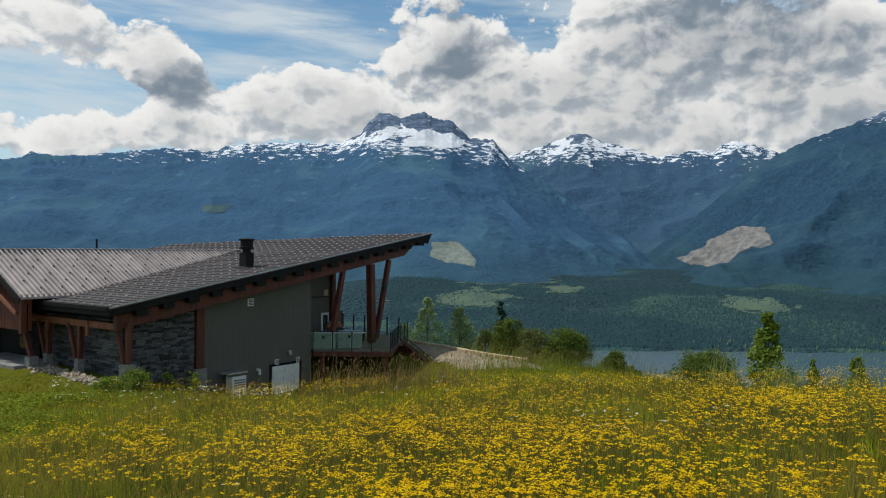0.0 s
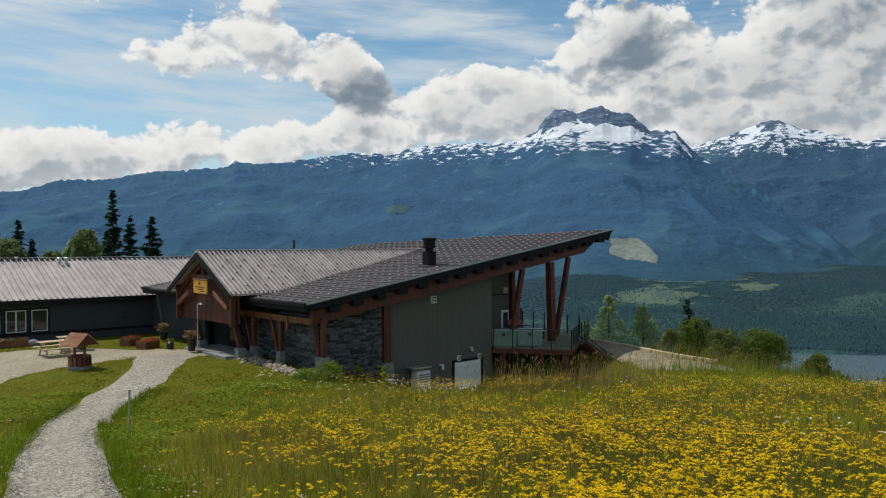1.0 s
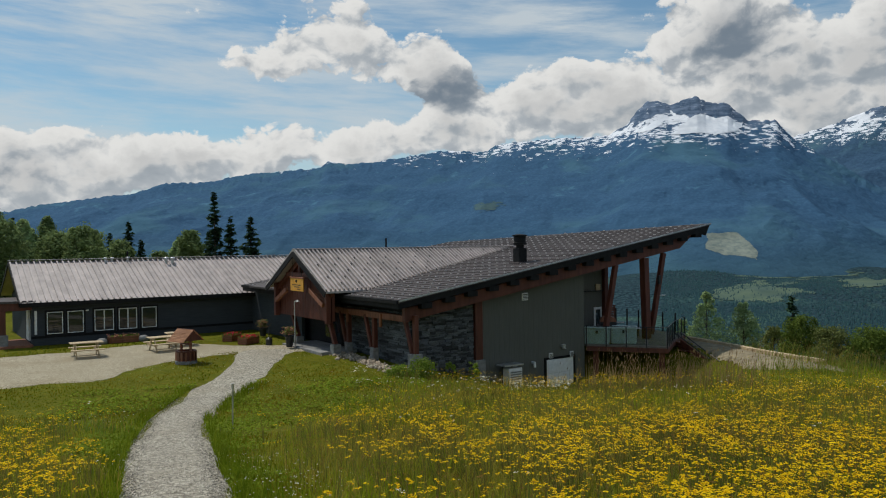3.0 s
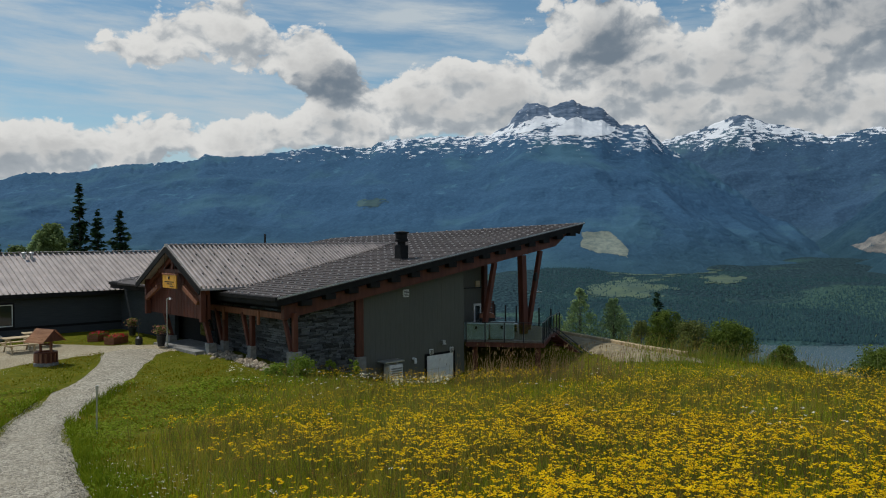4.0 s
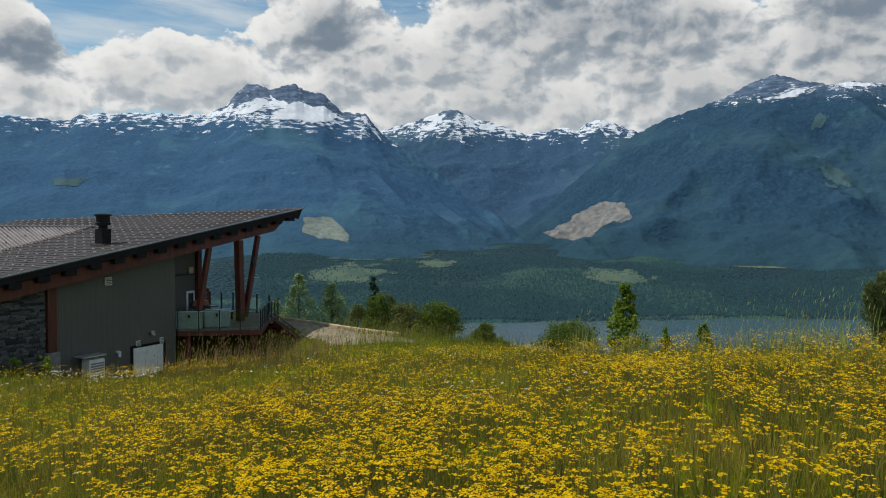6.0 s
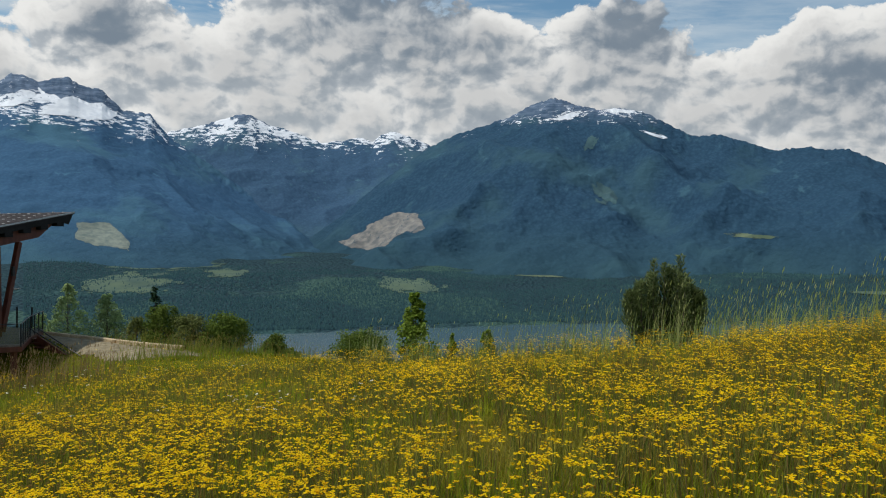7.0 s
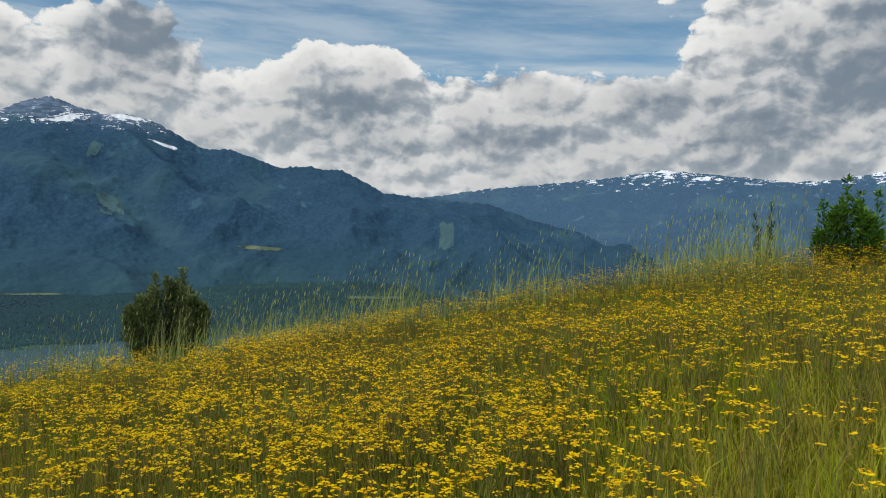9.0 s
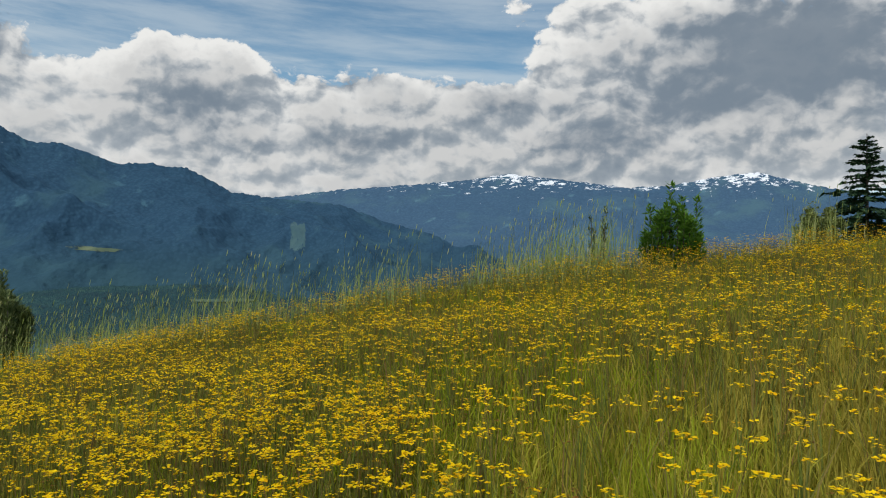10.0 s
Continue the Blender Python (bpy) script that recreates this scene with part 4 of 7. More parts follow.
def lay_stones(parent, along_u, a0, a1, z0, z1, face, row_h, top):
    z = z0
    while z < z1:
        h = row_h * sr.uniform(0.8, 1.25)
        a = a0 + sr.uniform(-0.2, 0)
        while a < a1:
            l = sr.uniform(0.16, 0.50) * (1.0 if along_u else 1.5)
            mid, e0, e1 = a + l / 2, max(a, a0), min(a + l, a1)
            if e1 - e0 > 0.06 and z + h < top(mid):
                ob = new("stone", stone_kinds[sr.randint(6)])
                ob.parent = parent
                d = sr.uniform(0.04, 0.12)
                c = (e0 + e1) / 2
                ob.location = (c, face - d / 2 + 0.02, z + h / 2) if along_u else (face - d / 2 + 0.02, c, z + h / 2)
                ob.scale = (e1 - e0 - 0.012, d, h - 0.012) if along_u else (d, e1 - e0 - 0.012, h - 0.012)
            a += l
        z += h


lay_stones(stone_wall, True, 17.78, 21.03, -4.4, -0.9, WALL + 0.05, 0.092, lambda u: roof_z(u) - 0.75)
lay_stones(stone_front, False, WALL + 0.1, 34.55, -3.9, -1.2, 17.68, 0.110, lambda v: -1.3)

# piers, posts and braces along the front eaves
for u, v, w in ((17.1, 33.1, 0.15), (17.1, 30.6, 0.15), (17.4, 27.62, 0.24)):
    part("pier", boxed(u - w, u + w, v - w, v + w, -4.6, -3.05, bevel=0.02), concrete, lodge, "concrete pier")
    part("post", beam(bmesh.new(), (u, v - 0.06, -3.06), (u, v - 0.06, -1.42), 0.2, 0.2), wood_red, lodge)
    part("brace", beam(bmesh.new(), (u - 0.08, v + 0.1, -3.04), (u - 0.08, v + 0.66, -1.6), 0.16, 0.16), wood_red, lodge)
part("eaves_beam", boxed(16.98, 17.2, 27.75, 35.3, -1.70, -1.42, bevel=0.012), wood_orange, lodge, "red-brown timber eaves beam")
for v in (32.9, 29.75):
    part("pendant", boxed(16.9, 17.0, v - 0.07, v + 0.07, -2.05, -1.45, bevel=0.01), wood_orange, lodge)

# entry
GU = 15.68
for v in (32.55, 38.6):
    part("pendant_post", boxed(GU - 0.05, GU + 0.2, v - 0.1, v + 0.1, -2.05, gable_z(v) - 0.1, bevel=0.012), wood_red, lodge)
for a, b in (((34.2, -0.55), (32.75, -1.2)), ((37.0, -0.62), (38.4, -1.25))):
    part("brace", beam(bmesh.new(), (GU - 0.05, a[0], a[1]), (GU - 0.05, b[0], b[1]), 0.16, 0.22), wood_orange, lodge)
part("tie_beam", boxed(GU, GU + 0.2, 34.0, 37.2, 0.06, 0.26, bevel=0.012), wood_red, lodge)
part("king_post", boxed(GU, GU + 0.2, 35.5, 35.7, 0.26, RZ - 0.3, bevel=0.012), wood_red, lodge)
for sgn in (-1, 1):
    part("brace", beam(bmesh.new(), (GU + 0.1, RV + sgn * 1.1, 0.26), (GU + 0.1, RV + sgn * 0.1, 0.8), 0.14, 0.16), wood_red, lodge)
for v0, v1 in ((37.9, 37.1), (33.6, 32.9)):
    part("post", beam(bmesh.new(), (16.3, v0, -1.8), (16.3, v1, -3.1), 0.2, 0.2), wood_red, lodge)
    part("pier", boxed(16.1, 16.5, v1 - 0.2, v1 + 0.2, -3.9, -3.08, bevel=0.02), concrete, lodge, "concrete pier")
for i in range(20):
    v = 32.6 + 0.31 * i
    part("board", boxed(15.915, 15.945, v, v + 0.29, -1.97, gable_z(v + 0.15) - 0.25), wood_red, lodge)
entry_door = part("door", boxed(17.50, 17.54, 34.6, 36.5, -3.4, -1.3), dark_metal, lodge, "dark glazed entry door")
part("pane", boxed(17.47, 17.49, 34.75, 35.5, -3.1, -1.5), glass, entry_door)
part("pane", boxed(17.47, 17.49, 35.6, 36.35, -3.1, -1.5), glass, entry_door)
part("step", boxed(15.6, 17.5, 33.0, 37.6, -3.75, -3.42, bevel=0.02), concrete, lodge, "concrete entry step")
part("connecting_roof", beam(bmesh.new(), (16.0, 41.2, -0.75), (19.5, 41.2, -0.3), 4.4, 0.12), roof_brown, lodge, "low brown roof joining the wing")
part("wall", boxed(17.2, 17.4, 38.7, 46.0, -3.7, -0.9), siding_blue, lodge)

# basement wall fittings
garage = part("garage_door", boxed(25.45, 27.25, WALL - 0.06, WALL - 0.012, -6.5, -4.18, bevel=0.01), white_paint, lodge, "white basement door")
for i in range(3):
    part("panel", boxed(25.52, 27.18, WALL - 0.075, WALL - 0.062, -4.85 - 0.62 * i, -4.28 - 0.62 * i, bevel=0.006), white_paint, garage)
part("door_frame", boxed(25.32, 25.44, WALL - 0.07, WALL - 0.012, -6.5, -4.1), dark_metal, lodge)
part("door_frame", boxed(27.26, 27.38, WALL - 0.07, WALL - 0.012, -6.5, -4.1), dark_metal, lodge)
part("door_frame", boxed(25.32, 27.38, WALL - 0.07, WALL - 0.012, -4.17, -4.06), dark_metal, lodge)


def louvre(u, z, w, h):
    cover = part("vent_cover", boxed(u - w / 2, u + w / 2, WALL - 0.08, WALL - 0.012, z - h / 2, z + h / 2, bevel=0.01), white_paint, lodge, "white louvred wall vent")
    for i in range(4):
        part("slat", boxed(u - w * 0.4, u + w * 0.4, WALL - 0.10, WALL - 0.082, z - h * 0.36 + i * h * 0.2, z - h * 0.36 + i * h * 0.2 + h * 0.09), dark_metal, cover)


louvre(24.1, -0.98, 0.36, 0.36)
louvre(25.75, -3.98, 0.26, 0.26)
louvre(27.15, -4.02, 0.24, 0.28)
louvre(23.45, -4.2, 0.24, 0.24)
lamp = part("wall_lamp", boxed(26.4, 26.62, WALL - 0.2, WALL - 0.012, -3.6, -3.48, bevel=0.02), steel_bright, lodge, "pale wall lamp")
part("lamp_shade", lathe(bmesh.new(), [(0.03, -3.58), (0.11, -3.66), (0.11, -3.68)], 12, (26.51, WALL - 0.18, 0)), steel_bright, lamp)
part("exhaust_elbow", rod(bmesh.new(), (24.55, WALL, -4.2), (24.55, WALL - 0.2, -4.2), 0.06), white_paint, lodge)
part("exhaust_elbow", rod(bmesh.new(), (24.55, WALL - 0.2, -4.17), (24.55, WALL - 0.2, -4.42), 0.06), white_paint, lodge)
unit = thing("heat_pump", "grey heat pump unit beside the basement wall", "heat pump", (0, 0, 0), TURN)
part("cabinet", boxed(22.5, 23.3, WALL - 0.75, WALL - 0.25, -5.9, -4.22, bevel=0.03), white_paint, unit)
for i in range(6):
    part("grille_slat", boxed(22.58, 23.22, WALL - 0.775, WALL - 0.752, -4.98 + 0.11 * i, -4.92 + 0.11 * i), concrete, unit)
part("rain_hood", boxed(22.2, 23.35, WALL - 0.8, WALL - 0.15, -4.10, -4.04, bevel=0.01), steel_bright, unit)
for u in (22.3, 23.25):
    part("leg", rod(bmesh.new(), (u, WALL - 0.5, -6.2), (u, WALL - 0.5, -4.09), 0.025), steel_dark, unit)

# recessed wall beside the deck
part("wall_light", boxed(30.85, 31.2, 30.1, 30.19, -1.1, -0.72, bevel=0.02), wood_pale, lodge, "cream notice box on the wall")
part("shelf", boxed(29.6, 31.3, 30.02, 30.19, -1.12, -1.06), steel_dark, lodge)
deck_door = part("deck_door", boxed(30.72, 31.3, 30.14, 30.19, -3.6, -2.0), white_paint, lodge, "white-framed deck door")
part("pane", boxed(30.83, 31.19, 30.12, 30.135, -3.4, -2.12), glass, deck_door)
part("post", boxed(31.38, 31.66, 29.95, 30.19, -3.7, roof_z(31.5) - 0.3, bevel=0.012), wood_red, lodge)
part("post", beam(bmesh.new(), (32.2, 27.75, -3.6), (32.05, 27.75, 0.72), 0.36, 0.36), wood_red, lodge)
part("strut", beam(bmesh.new(), (28.95, 27.75, -3.4), (29.85, 27.75, 0.4), 0.24, 0.24), wood_red, lodge)
part("strut", beam(bmesh.new(), (32.55, 27.75, -3.4), (33.62, 27.75, 0.95), 0.24, 0.24), wood_red, lodge)
part("outdoor_speaker", boxed(32.95, 33.12, 27.5, 27.62, -0.7, -0.25, bevel=0.02), steel_dark, lodge)

# deck
deck = thing("deck", "raised timber deck with a glass railing beside the lodge", "deck", (0, 0, 0), TURN)
OUT = [(28.15, 28.2), (30.5, 25.0), (33.3, 26.8), (35.7, 28.0), (35.7, 34.0), (31.7, 34.0), (31.7, 30.05), (28.15, 30.05)]
bm = bmesh.new()
a = [bm.verts.new((u, v, -3.62)) for u, v in OUT]
b = [bm.verts.new((u, v, -3.70)) for u, v in OUT]
bm.faces.new(a), bm.faces.new(b[::-1])
for i in range(len(OUT)):
    bm.faces.new((a[i], b[i], b[(i + 1) % len(OUT)], a[(i + 1) % len(OUT)]))
bmesh.ops.recalc_face_normals(bm, faces=bm.faces[:])
part("deck_floor", bm, wood_grey, deck)
for (u0, v0), (u1, v1) in zip(OUT[:3], OUT[1:4]):
    part("rim_beam", beam(bmesh.new(), (u0, v0, -3.83), (u1, v1, -3.83), 0.1, 0.24), wood_red, deck)
    n_ = max(2, round(math.hypot(u1 - u0, v1 - v0) / 0.95))
    for i in range(n_ + 1):
        f = i / n_
        u, v = u0 + (u1 - u0) * f, v0 + (v1 - v0) * f
        part("rail_post", boxed(u - 0.025, u + 0.025, v - 0.025, v + 0.025, -3.75, -2.66, bevel=0.005), steel_dark, deck)
        if i < n_:
            ua, va = u0 + (u1 - u0) * (i + 1) / n_, v0 + (v1 - v0) * (i + 1) / n_
            g = part("glass_panel", beam(bmesh.new(), (u + (ua - u) * 0.06, v + (va - v) * 0.06, -3.18), (u + (ua - u) * 0.94, v + (va - v) * 0.94, -3.18), 0.012, 0.8, 0), rail_glass, deck)
            g.visible_shadow = False
    part("rail", beam(bmesh.new(), (u0, v0, -2.68), (u1, v1, -2.68), 0.05, 0.035), steel_dark, deck)
for k in range(6):
    part("rail_post", boxed(35.65, 35.72, 28.6 + k * 0.9, 28.67 + k * 0.9, -3.7, -2.5, bevel=0.005), steel_dark, deck)
for u, v in ((28.6, 28.0), (30.5, 25.35), (33.2, 27.1), (35.4, 28.4)):
    part("deck_post", boxed(u - 0.1, u + 0.1, v - 0.1, v + 0.1, -7.5, -3.7), wood_red, deck)
# added dark sheet that stands in for the deep shade below the deck
part("skirt_wall", boxed(28.12, 34.6, 30.6, 30.8, -8.2, -3.72), siding_blue, deck, "added dark sheet for the shaded void under the deck")
stairs = thing("stairs", "dark timber deck stairs going down to the track", "stairs", (0, 0, 0), TURN)
for d in (0.0, 1.0):
    part("stringer", beam(bmesh.new(), (33.4 + d * 0.3, 26.5 + d * 0.8, -3.75), (32.6 + d * 0.3, 22.8 + d * 0.8, -5.25), 0.07, 0.28), wood_red, stairs)
    part("handrail", beam(bmesh.new(), (33.4 + d * 0.3, 26.5 + d * 0.8, -3.25), (32.6 + d * 0.3, 22.8 + d * 0.8, -4.75), 0.05, 0.05), steel_dark, stairs)
for i in range(8):
    f = (i + 0.5) / 8
    part("tread", boxed(32.65 + 0.8 * (1 - f), 33.0 + 0.8 * (1 - f), 22.9 + 3.7 * (1 - f), 24.0 + 3.7 * (1 - f), -3.75 - 1.5 * f, -3.70 - 1.5 * f), wood_red, stairs)
for k, (u, v) in enumerate(((28.9, 28.15), (30.0, 27.35))):
    tub = thing("storage_chest", "pale grey-green storage chest standing on the deck", "chest", spot(u, v, -3.62), TURN - 52.0, "chests on the deck")
    part("body", boxed(-0.62, 0.62, -0.4, 0.4, 0.0, 0.78, bevel=0.04), chest_paint, tub)
    part("lid", boxed(-0.65, 0.65, -0.43, 0.43, 0.785, 0.86, bevel=0.03), chest_paint, tub)
    part("latch", boxed(-0.06, 0.06, -0.43, -0.405, 0.55, 0.7), steel_dark, tub)
grill = thing("barbecue_grill", "dark barbecue grill with a rusty lid on the deck", "grill", spot(30.3, 28.75, -3.62), TURN - 40)
part("firebox", boxed(-0.42, 0.42, -0.28, 0.28, 0.72, 0.98, bevel=0.03), steel_dark, grill)
part("lid", prism(bmesh.new(), [(-0.42, 0.985), (0.42, 0.985), (0.38, 1.16), (0.18, 1.27), (-0.18, 1.27), (-0.38, 1.16)], -0.27, 0.27), wood_orange, grill, "rust-coloured domed lid")
part("side_shelf", boxed(0.43, 0.85, -0.25, 0.25, 0.90, 0.94, bevel=0.01), steel_dark, grill)
for gx_ in (-0.38, 0.38):
    for gy_ in (-0.24, 0.24):
        part("leg", rod(bmesh.new(), (gx_, gy_, 0.0), (gx_, gy_, 0.73), 0.02, seg=6), steel_dark, grill)
screen = thing("timber_screen", "small brown timber screen standing on the deck", "screen", spot(32.4, 30.6, -3.62), TURN)
for q in (-0.42, 0.42):
    part("post", boxed(q - 0.04, q + 0.04, -0.04, 0.04, 0.0, 1.55, bevel=0.006), wood_red, screen)
part("top_rail", boxed(-0.46, 0.46, -0.05, 0.05, 1.555, 1.62, bevel=0.006), wood_red, screen)
for i in range(5):
    part("slat", boxed(-0.375, 0.375, -0.012, 0.012, 0.85 + 0.14 * i, 0.96 + 0.14 * i), wood_red, screen)
part("satellite_dish", lathe(bmesh.new(), [(0.03, -1.40), (0.17, -1.36), (0.19, -1.33), (0.17, -1.335)], 16, (33.42, 27.7, 0)), white_paint, lodge, "small white dish on the strut")
seat = thing("bench", "grey metal bench on the deck", "bench", spot(32.0, 28.9, -3.62), TURN)
part("seat", boxed(-0.8, 0.8, -0.2, 0.2, 0.42, 0.47, bevel=0.01), steel_bright, seat)
for u in (-0.7, 0.7):
    part("leg", boxed(u - 0.03, u + 0.03, -0.18, 0.18, 0, 0.415), steel_dark, seat)

# wing windows, porch, roof vents
for a, b, two in ((5.75, 6.53, 0), (6.76, 7.56, 0), (8.11, 9.11, 1), (9.37, 10.35, 1), (10.61, 11.42, 0)):
    z0, z1 = -2.96, -1.78
    surround = part("window_trim", boxed(a - 0.1, b + 0.1, WV - 0.025, WV, z0 - 0.1, z1 + 0.1), dark_metal, wing)
    bm = bmesh.new()
    for q in ((a, b, z1 - 0.042, z1), (a, b, z0, z0 + 0.042), (a, a + 0.042, z0 + 0.042, z1 - 0.042), (b - 0.042, b, z0 + 0.042, z1 - 0.042)):
        box(bm, q[0], q[1], WV - 0.06, WV - 0.028, q[2], q[3])
    if two:
        box(bm, (a + b) / 2 - 0.03, (a + b) / 2 + 0.03, WV - 0.06, WV - 0.028, z0 + 0.055, z1 - 0.055)
    window = part("window", bm, white_paint, wing, "white-framed window")
    for c, d in (((a + 0.055, (a + b) / 2 - 0.03), ((a + b) / 2 + 0.03, b - 0.055)) if two else ((a + 0.055, b - 0.055),)):
        part("pane", boxed(c, d, WV - 0.04, WV - 0.03, z0 + 0.055, z1 - 0.055), glass, window)
part("wall_lamp", boxed(7.68, 7.82, WV - 0.08, WV - 0.004, -1.83, -1.75), white_paint, wing)
part("wall_trim", boxed(5.16, 5.28, WV - 0.05, WV - 0.004, -2.95, -1.68), white_paint, wing, "white door trim")
part("porch_roof", boxed(3.15, 5.2, 45.7, 49.6, -1.22, -1.10, bevel=0.01), roof_brown, wing)
part("porch_beam", boxed(3.3, 5.04, 45.85, 46.05, -1.62, -1.23, bevel=0.01), wood_red, wing)
part("porch_post", boxed(3.52, 3.82, 45.82, 46.1, -2.9, -1.62, bevel=0.01), wood_red, wing)
part("porch_pier", boxed(3.48, 3.92, 45.76, 46.2, -3.45, -2.85, bevel=0.03), concrete, wing, "stone pier")
part("porch_floor", boxed(3.1, 5.04, 45.5, 49.0, -3.62, -3.42, bevel=0.02), wood_orange, wing, "timber porch floor")
porch_door = part("porch_door", boxed(4.95, 5.04, 46.6, 47.6, -3.3, -1.4), white_paint, wing, "white porch door")
for u in (9.6, 10.0, 10.9):
    part("roof_vent", lathe(bmesh.new(), [(0.07, 0.5), (0.07, 0.95), (0.12, 0.97), (0.12, 1.03), (0.04, 1.06)], 12, (u, 50.6, 0)), steel_bright, wing)
for u in (13.1, 13.5):
    part("roof_vent", lathe(bmesh.new(), [(0.09, 0.3), (0.09, 0.85), (0.15, 0.87), (0.15, 0.95), (0.05, 1.0)], 12, (u, 50.1, 0)), steel_bright, wing)
part("vent_pipe", rod(bmesh.new(), (11.0, 51.1, 0.7), (11.0, 51.1, 1.4), 0.05), dark_metal, wing)

# hanging sign over the entry
sign = thing("hanging_sign", "yellow-orange hanging sign board with dark lettering", "sign", (0, 0, 0), TURN)
part("board", boxed(15.40, 15.46, 34.5, 36.0, -0.62, 0.0, bevel=0.012), sign_orange, sign)
part("frame", boxed(15.38, 15.48, 34.44, 36.06, 0.0, 0.07, bevel=0.01), wood_orange, sign)
part("emblem", lathe(bmesh.new(), [(0.02, -0.2), (0.07, -0.14), (0.02, -0.06)], 8, (15.39, 35.25, 0)), steel_dark, sign, "dark emblem")
for k, (a, b) in enumerate(((34.75, 35.75), (34.95, 35.5), (34.8, 35.2))):
    part("lettering_bar", boxed(15.392, 15.399, a, b, -0.34 - 0.1 * k, -0.30 - 0.1 * k), steel_dark, sign)
for v in (34.7, 35.8):
    part("hanger", rod(bmesh.new(), (15.43, v, 0.07), (15.43, v, gable_z(v) - 0.15), 0.012, seg=6), steel_dark, sign)

# ---- forecourt things ----


def wishing_well(at, turn):
    w = thing("wishing_well", "ornamental wooden wishing well with a plank roof", "well", at, turn)
    w.scale = (0.88, 0.88, 0.92)
    tub = part("tub", lathe(bmesh.new(), [(0.50, 0.0), (0.50, 0.10), (0.46, 0.11), (0.46, 0.56), (0.51, 0.57), (0.51, 0.63), (0.40, 0.63), (0.40, 0.35)], 14), wood_red, w)
    part("base_ring", lathe(bmesh.new(), [(0.54, 0.0), (0.54, 0.14), (0.52, 0.15)], 14), concrete, w)
    for i in range(14):
        a = 6.2832 * (i + 0.5) / 14
        part("stave", beam(bmesh.new(), (0.465 * math.cos(a), 0.465 * math.sin(a), 0.13), (0.465 * math.cos(a), 0.465 * math.sin(a), 0.56), 0.03, 0.19, 0.005), wood_orange, tub)
    for y in (-0.38, 0.38):
        part("upright", boxed(y - 0.05, y + 0.05, -0.05, 0.05, 0.6, 1.5, bevel=0.008), wood_orange, w)
    part("windlass", rod(bmesh.new(), (-0.45, 0, 0.95), (0.45, 0, 0.95), 0.05), wood_red, w)
    part("ridge", boxed(-0.62, 0.62, -0.03, 0.03, 1.58, 1.66), wood_red, w)
    for s in (-1, 1):
        for i in range(5):
            y0, y1 = 0.02 + 0.125 * i, 0.155 + 0.125 * i
            part("roof_board", beam(bmesh.new(), (-0.66, s * (y0 + y1) / 2, 1.66 - 0.93 * (y0 + y1) / 2 + 0.008 * (i % 2)), (0.66, s * (y0 + y1) / 2, 1.66 - 0.93 * (y0 + y1) / 2 + 0.008 * (i % 2)), 0.03, 0.03, 0), cedar_sunlit, w)
        bm = bmesh.new()
        for i in range(5):
            y0, y1 = 0.02 + 0.125 * i, 0.15 + 0.125 * i
            z0_, z1_ = 1.68 - 0.93 * y0, 1.68 - 0.93 * y1
            q = [bm.verts.new(p_) for p_ in ((-0.66, s * y0, z0_), (0.66, s * y0, z0_), (0.66, s * y1, z1_ + 0.01), (-0.66, s * y1, z1_ + 0.01))]
            bm.faces.new(q if s > 0 else q[::-1])
        ext = bmesh.ops.solidify(bm, geom=bm.faces[:], thickness=0.02)
        part("roof_slope", bm, cedar_sunlit, w, "cedar plank roof slope")
    for x in (-0.6, 0.6):
        bm = bmesh.new()
        a_ = [bm.verts.new((x - 0.012, y, z)) for y, z in ((-0.55, 1.12), (0.55, 1.12), (0, 1.62))]
        b_ = [bm.verts.new((x + 0.012, y, z)) for y, z in ((-0.55, 1.12), (0.55, 1.12), (0, 1.62))]
        bm.faces.new(a_), bm.faces.new(b_[::-1])
        for i in range(3):
            bm.faces.new((a_[i], b_[i], b_[(i + 1) % 3], a_[(i + 1) % 3]))
        part("gable_board", bm, wood_red, w)
    return w


wishing_well(spot(9.84, 34.72, -3.56), 164.0)


def picnic_table(at, turn):
    t = thing("picnic_table", "weathered pale wooden picnic table on the gravel", "picnic table", at, turn, "picnic tables on the forecourt")
    for i in range(5):
        part("tabletop_plank", boxed(-0.72, 0.72, -0.36 + 0.146 * i, -0.22 + 0.146 * i, 0.70, 0.74, bevel=0.006), wood_pale, t)
    for s in (-1, 1):
        for i in range(2):
            y = s * (0.62 + 0.15 * i)
            part("bench_plank", boxed(-0.72, 0.72, y - 0.07, y + 0.07, 0.42, 0.46, bevel=0.006), wood_pale, t)
    for x in (-0.48, 0.48):
        for s in (-1, 1):
            part("leg", beam(bmesh.new(), (x, s * 0.62, 0.0), (x, s * 0.22, 0.70), 0.045, 0.10, 0.004), wood_pale, t)
        part("bearer", boxed(x - 0.07, x - 0.03, -0.80, 0.80, 0.32, 0.42), wood_pale, t)
        part("cleat", boxed(x - 0.07, x - 0.03, -0.34, 0.34, 0.61, 0.70), wood_pale, t)
    return t


table = picnic_table(spot(6.58, 39.5, -3.55), TURN - 4)
copy_thing(table, pose(*spot(10.06, 39.4, -3.55), 0, 0, TURN + 3))
copy_thing(table, pose(*spot(11.3, 40.9, -3.55), 0, 0, TURN - 6))
copy_thing(table, pose(*spot(0.35, 34.9, -3.52), 0, 0, TURN - 20))


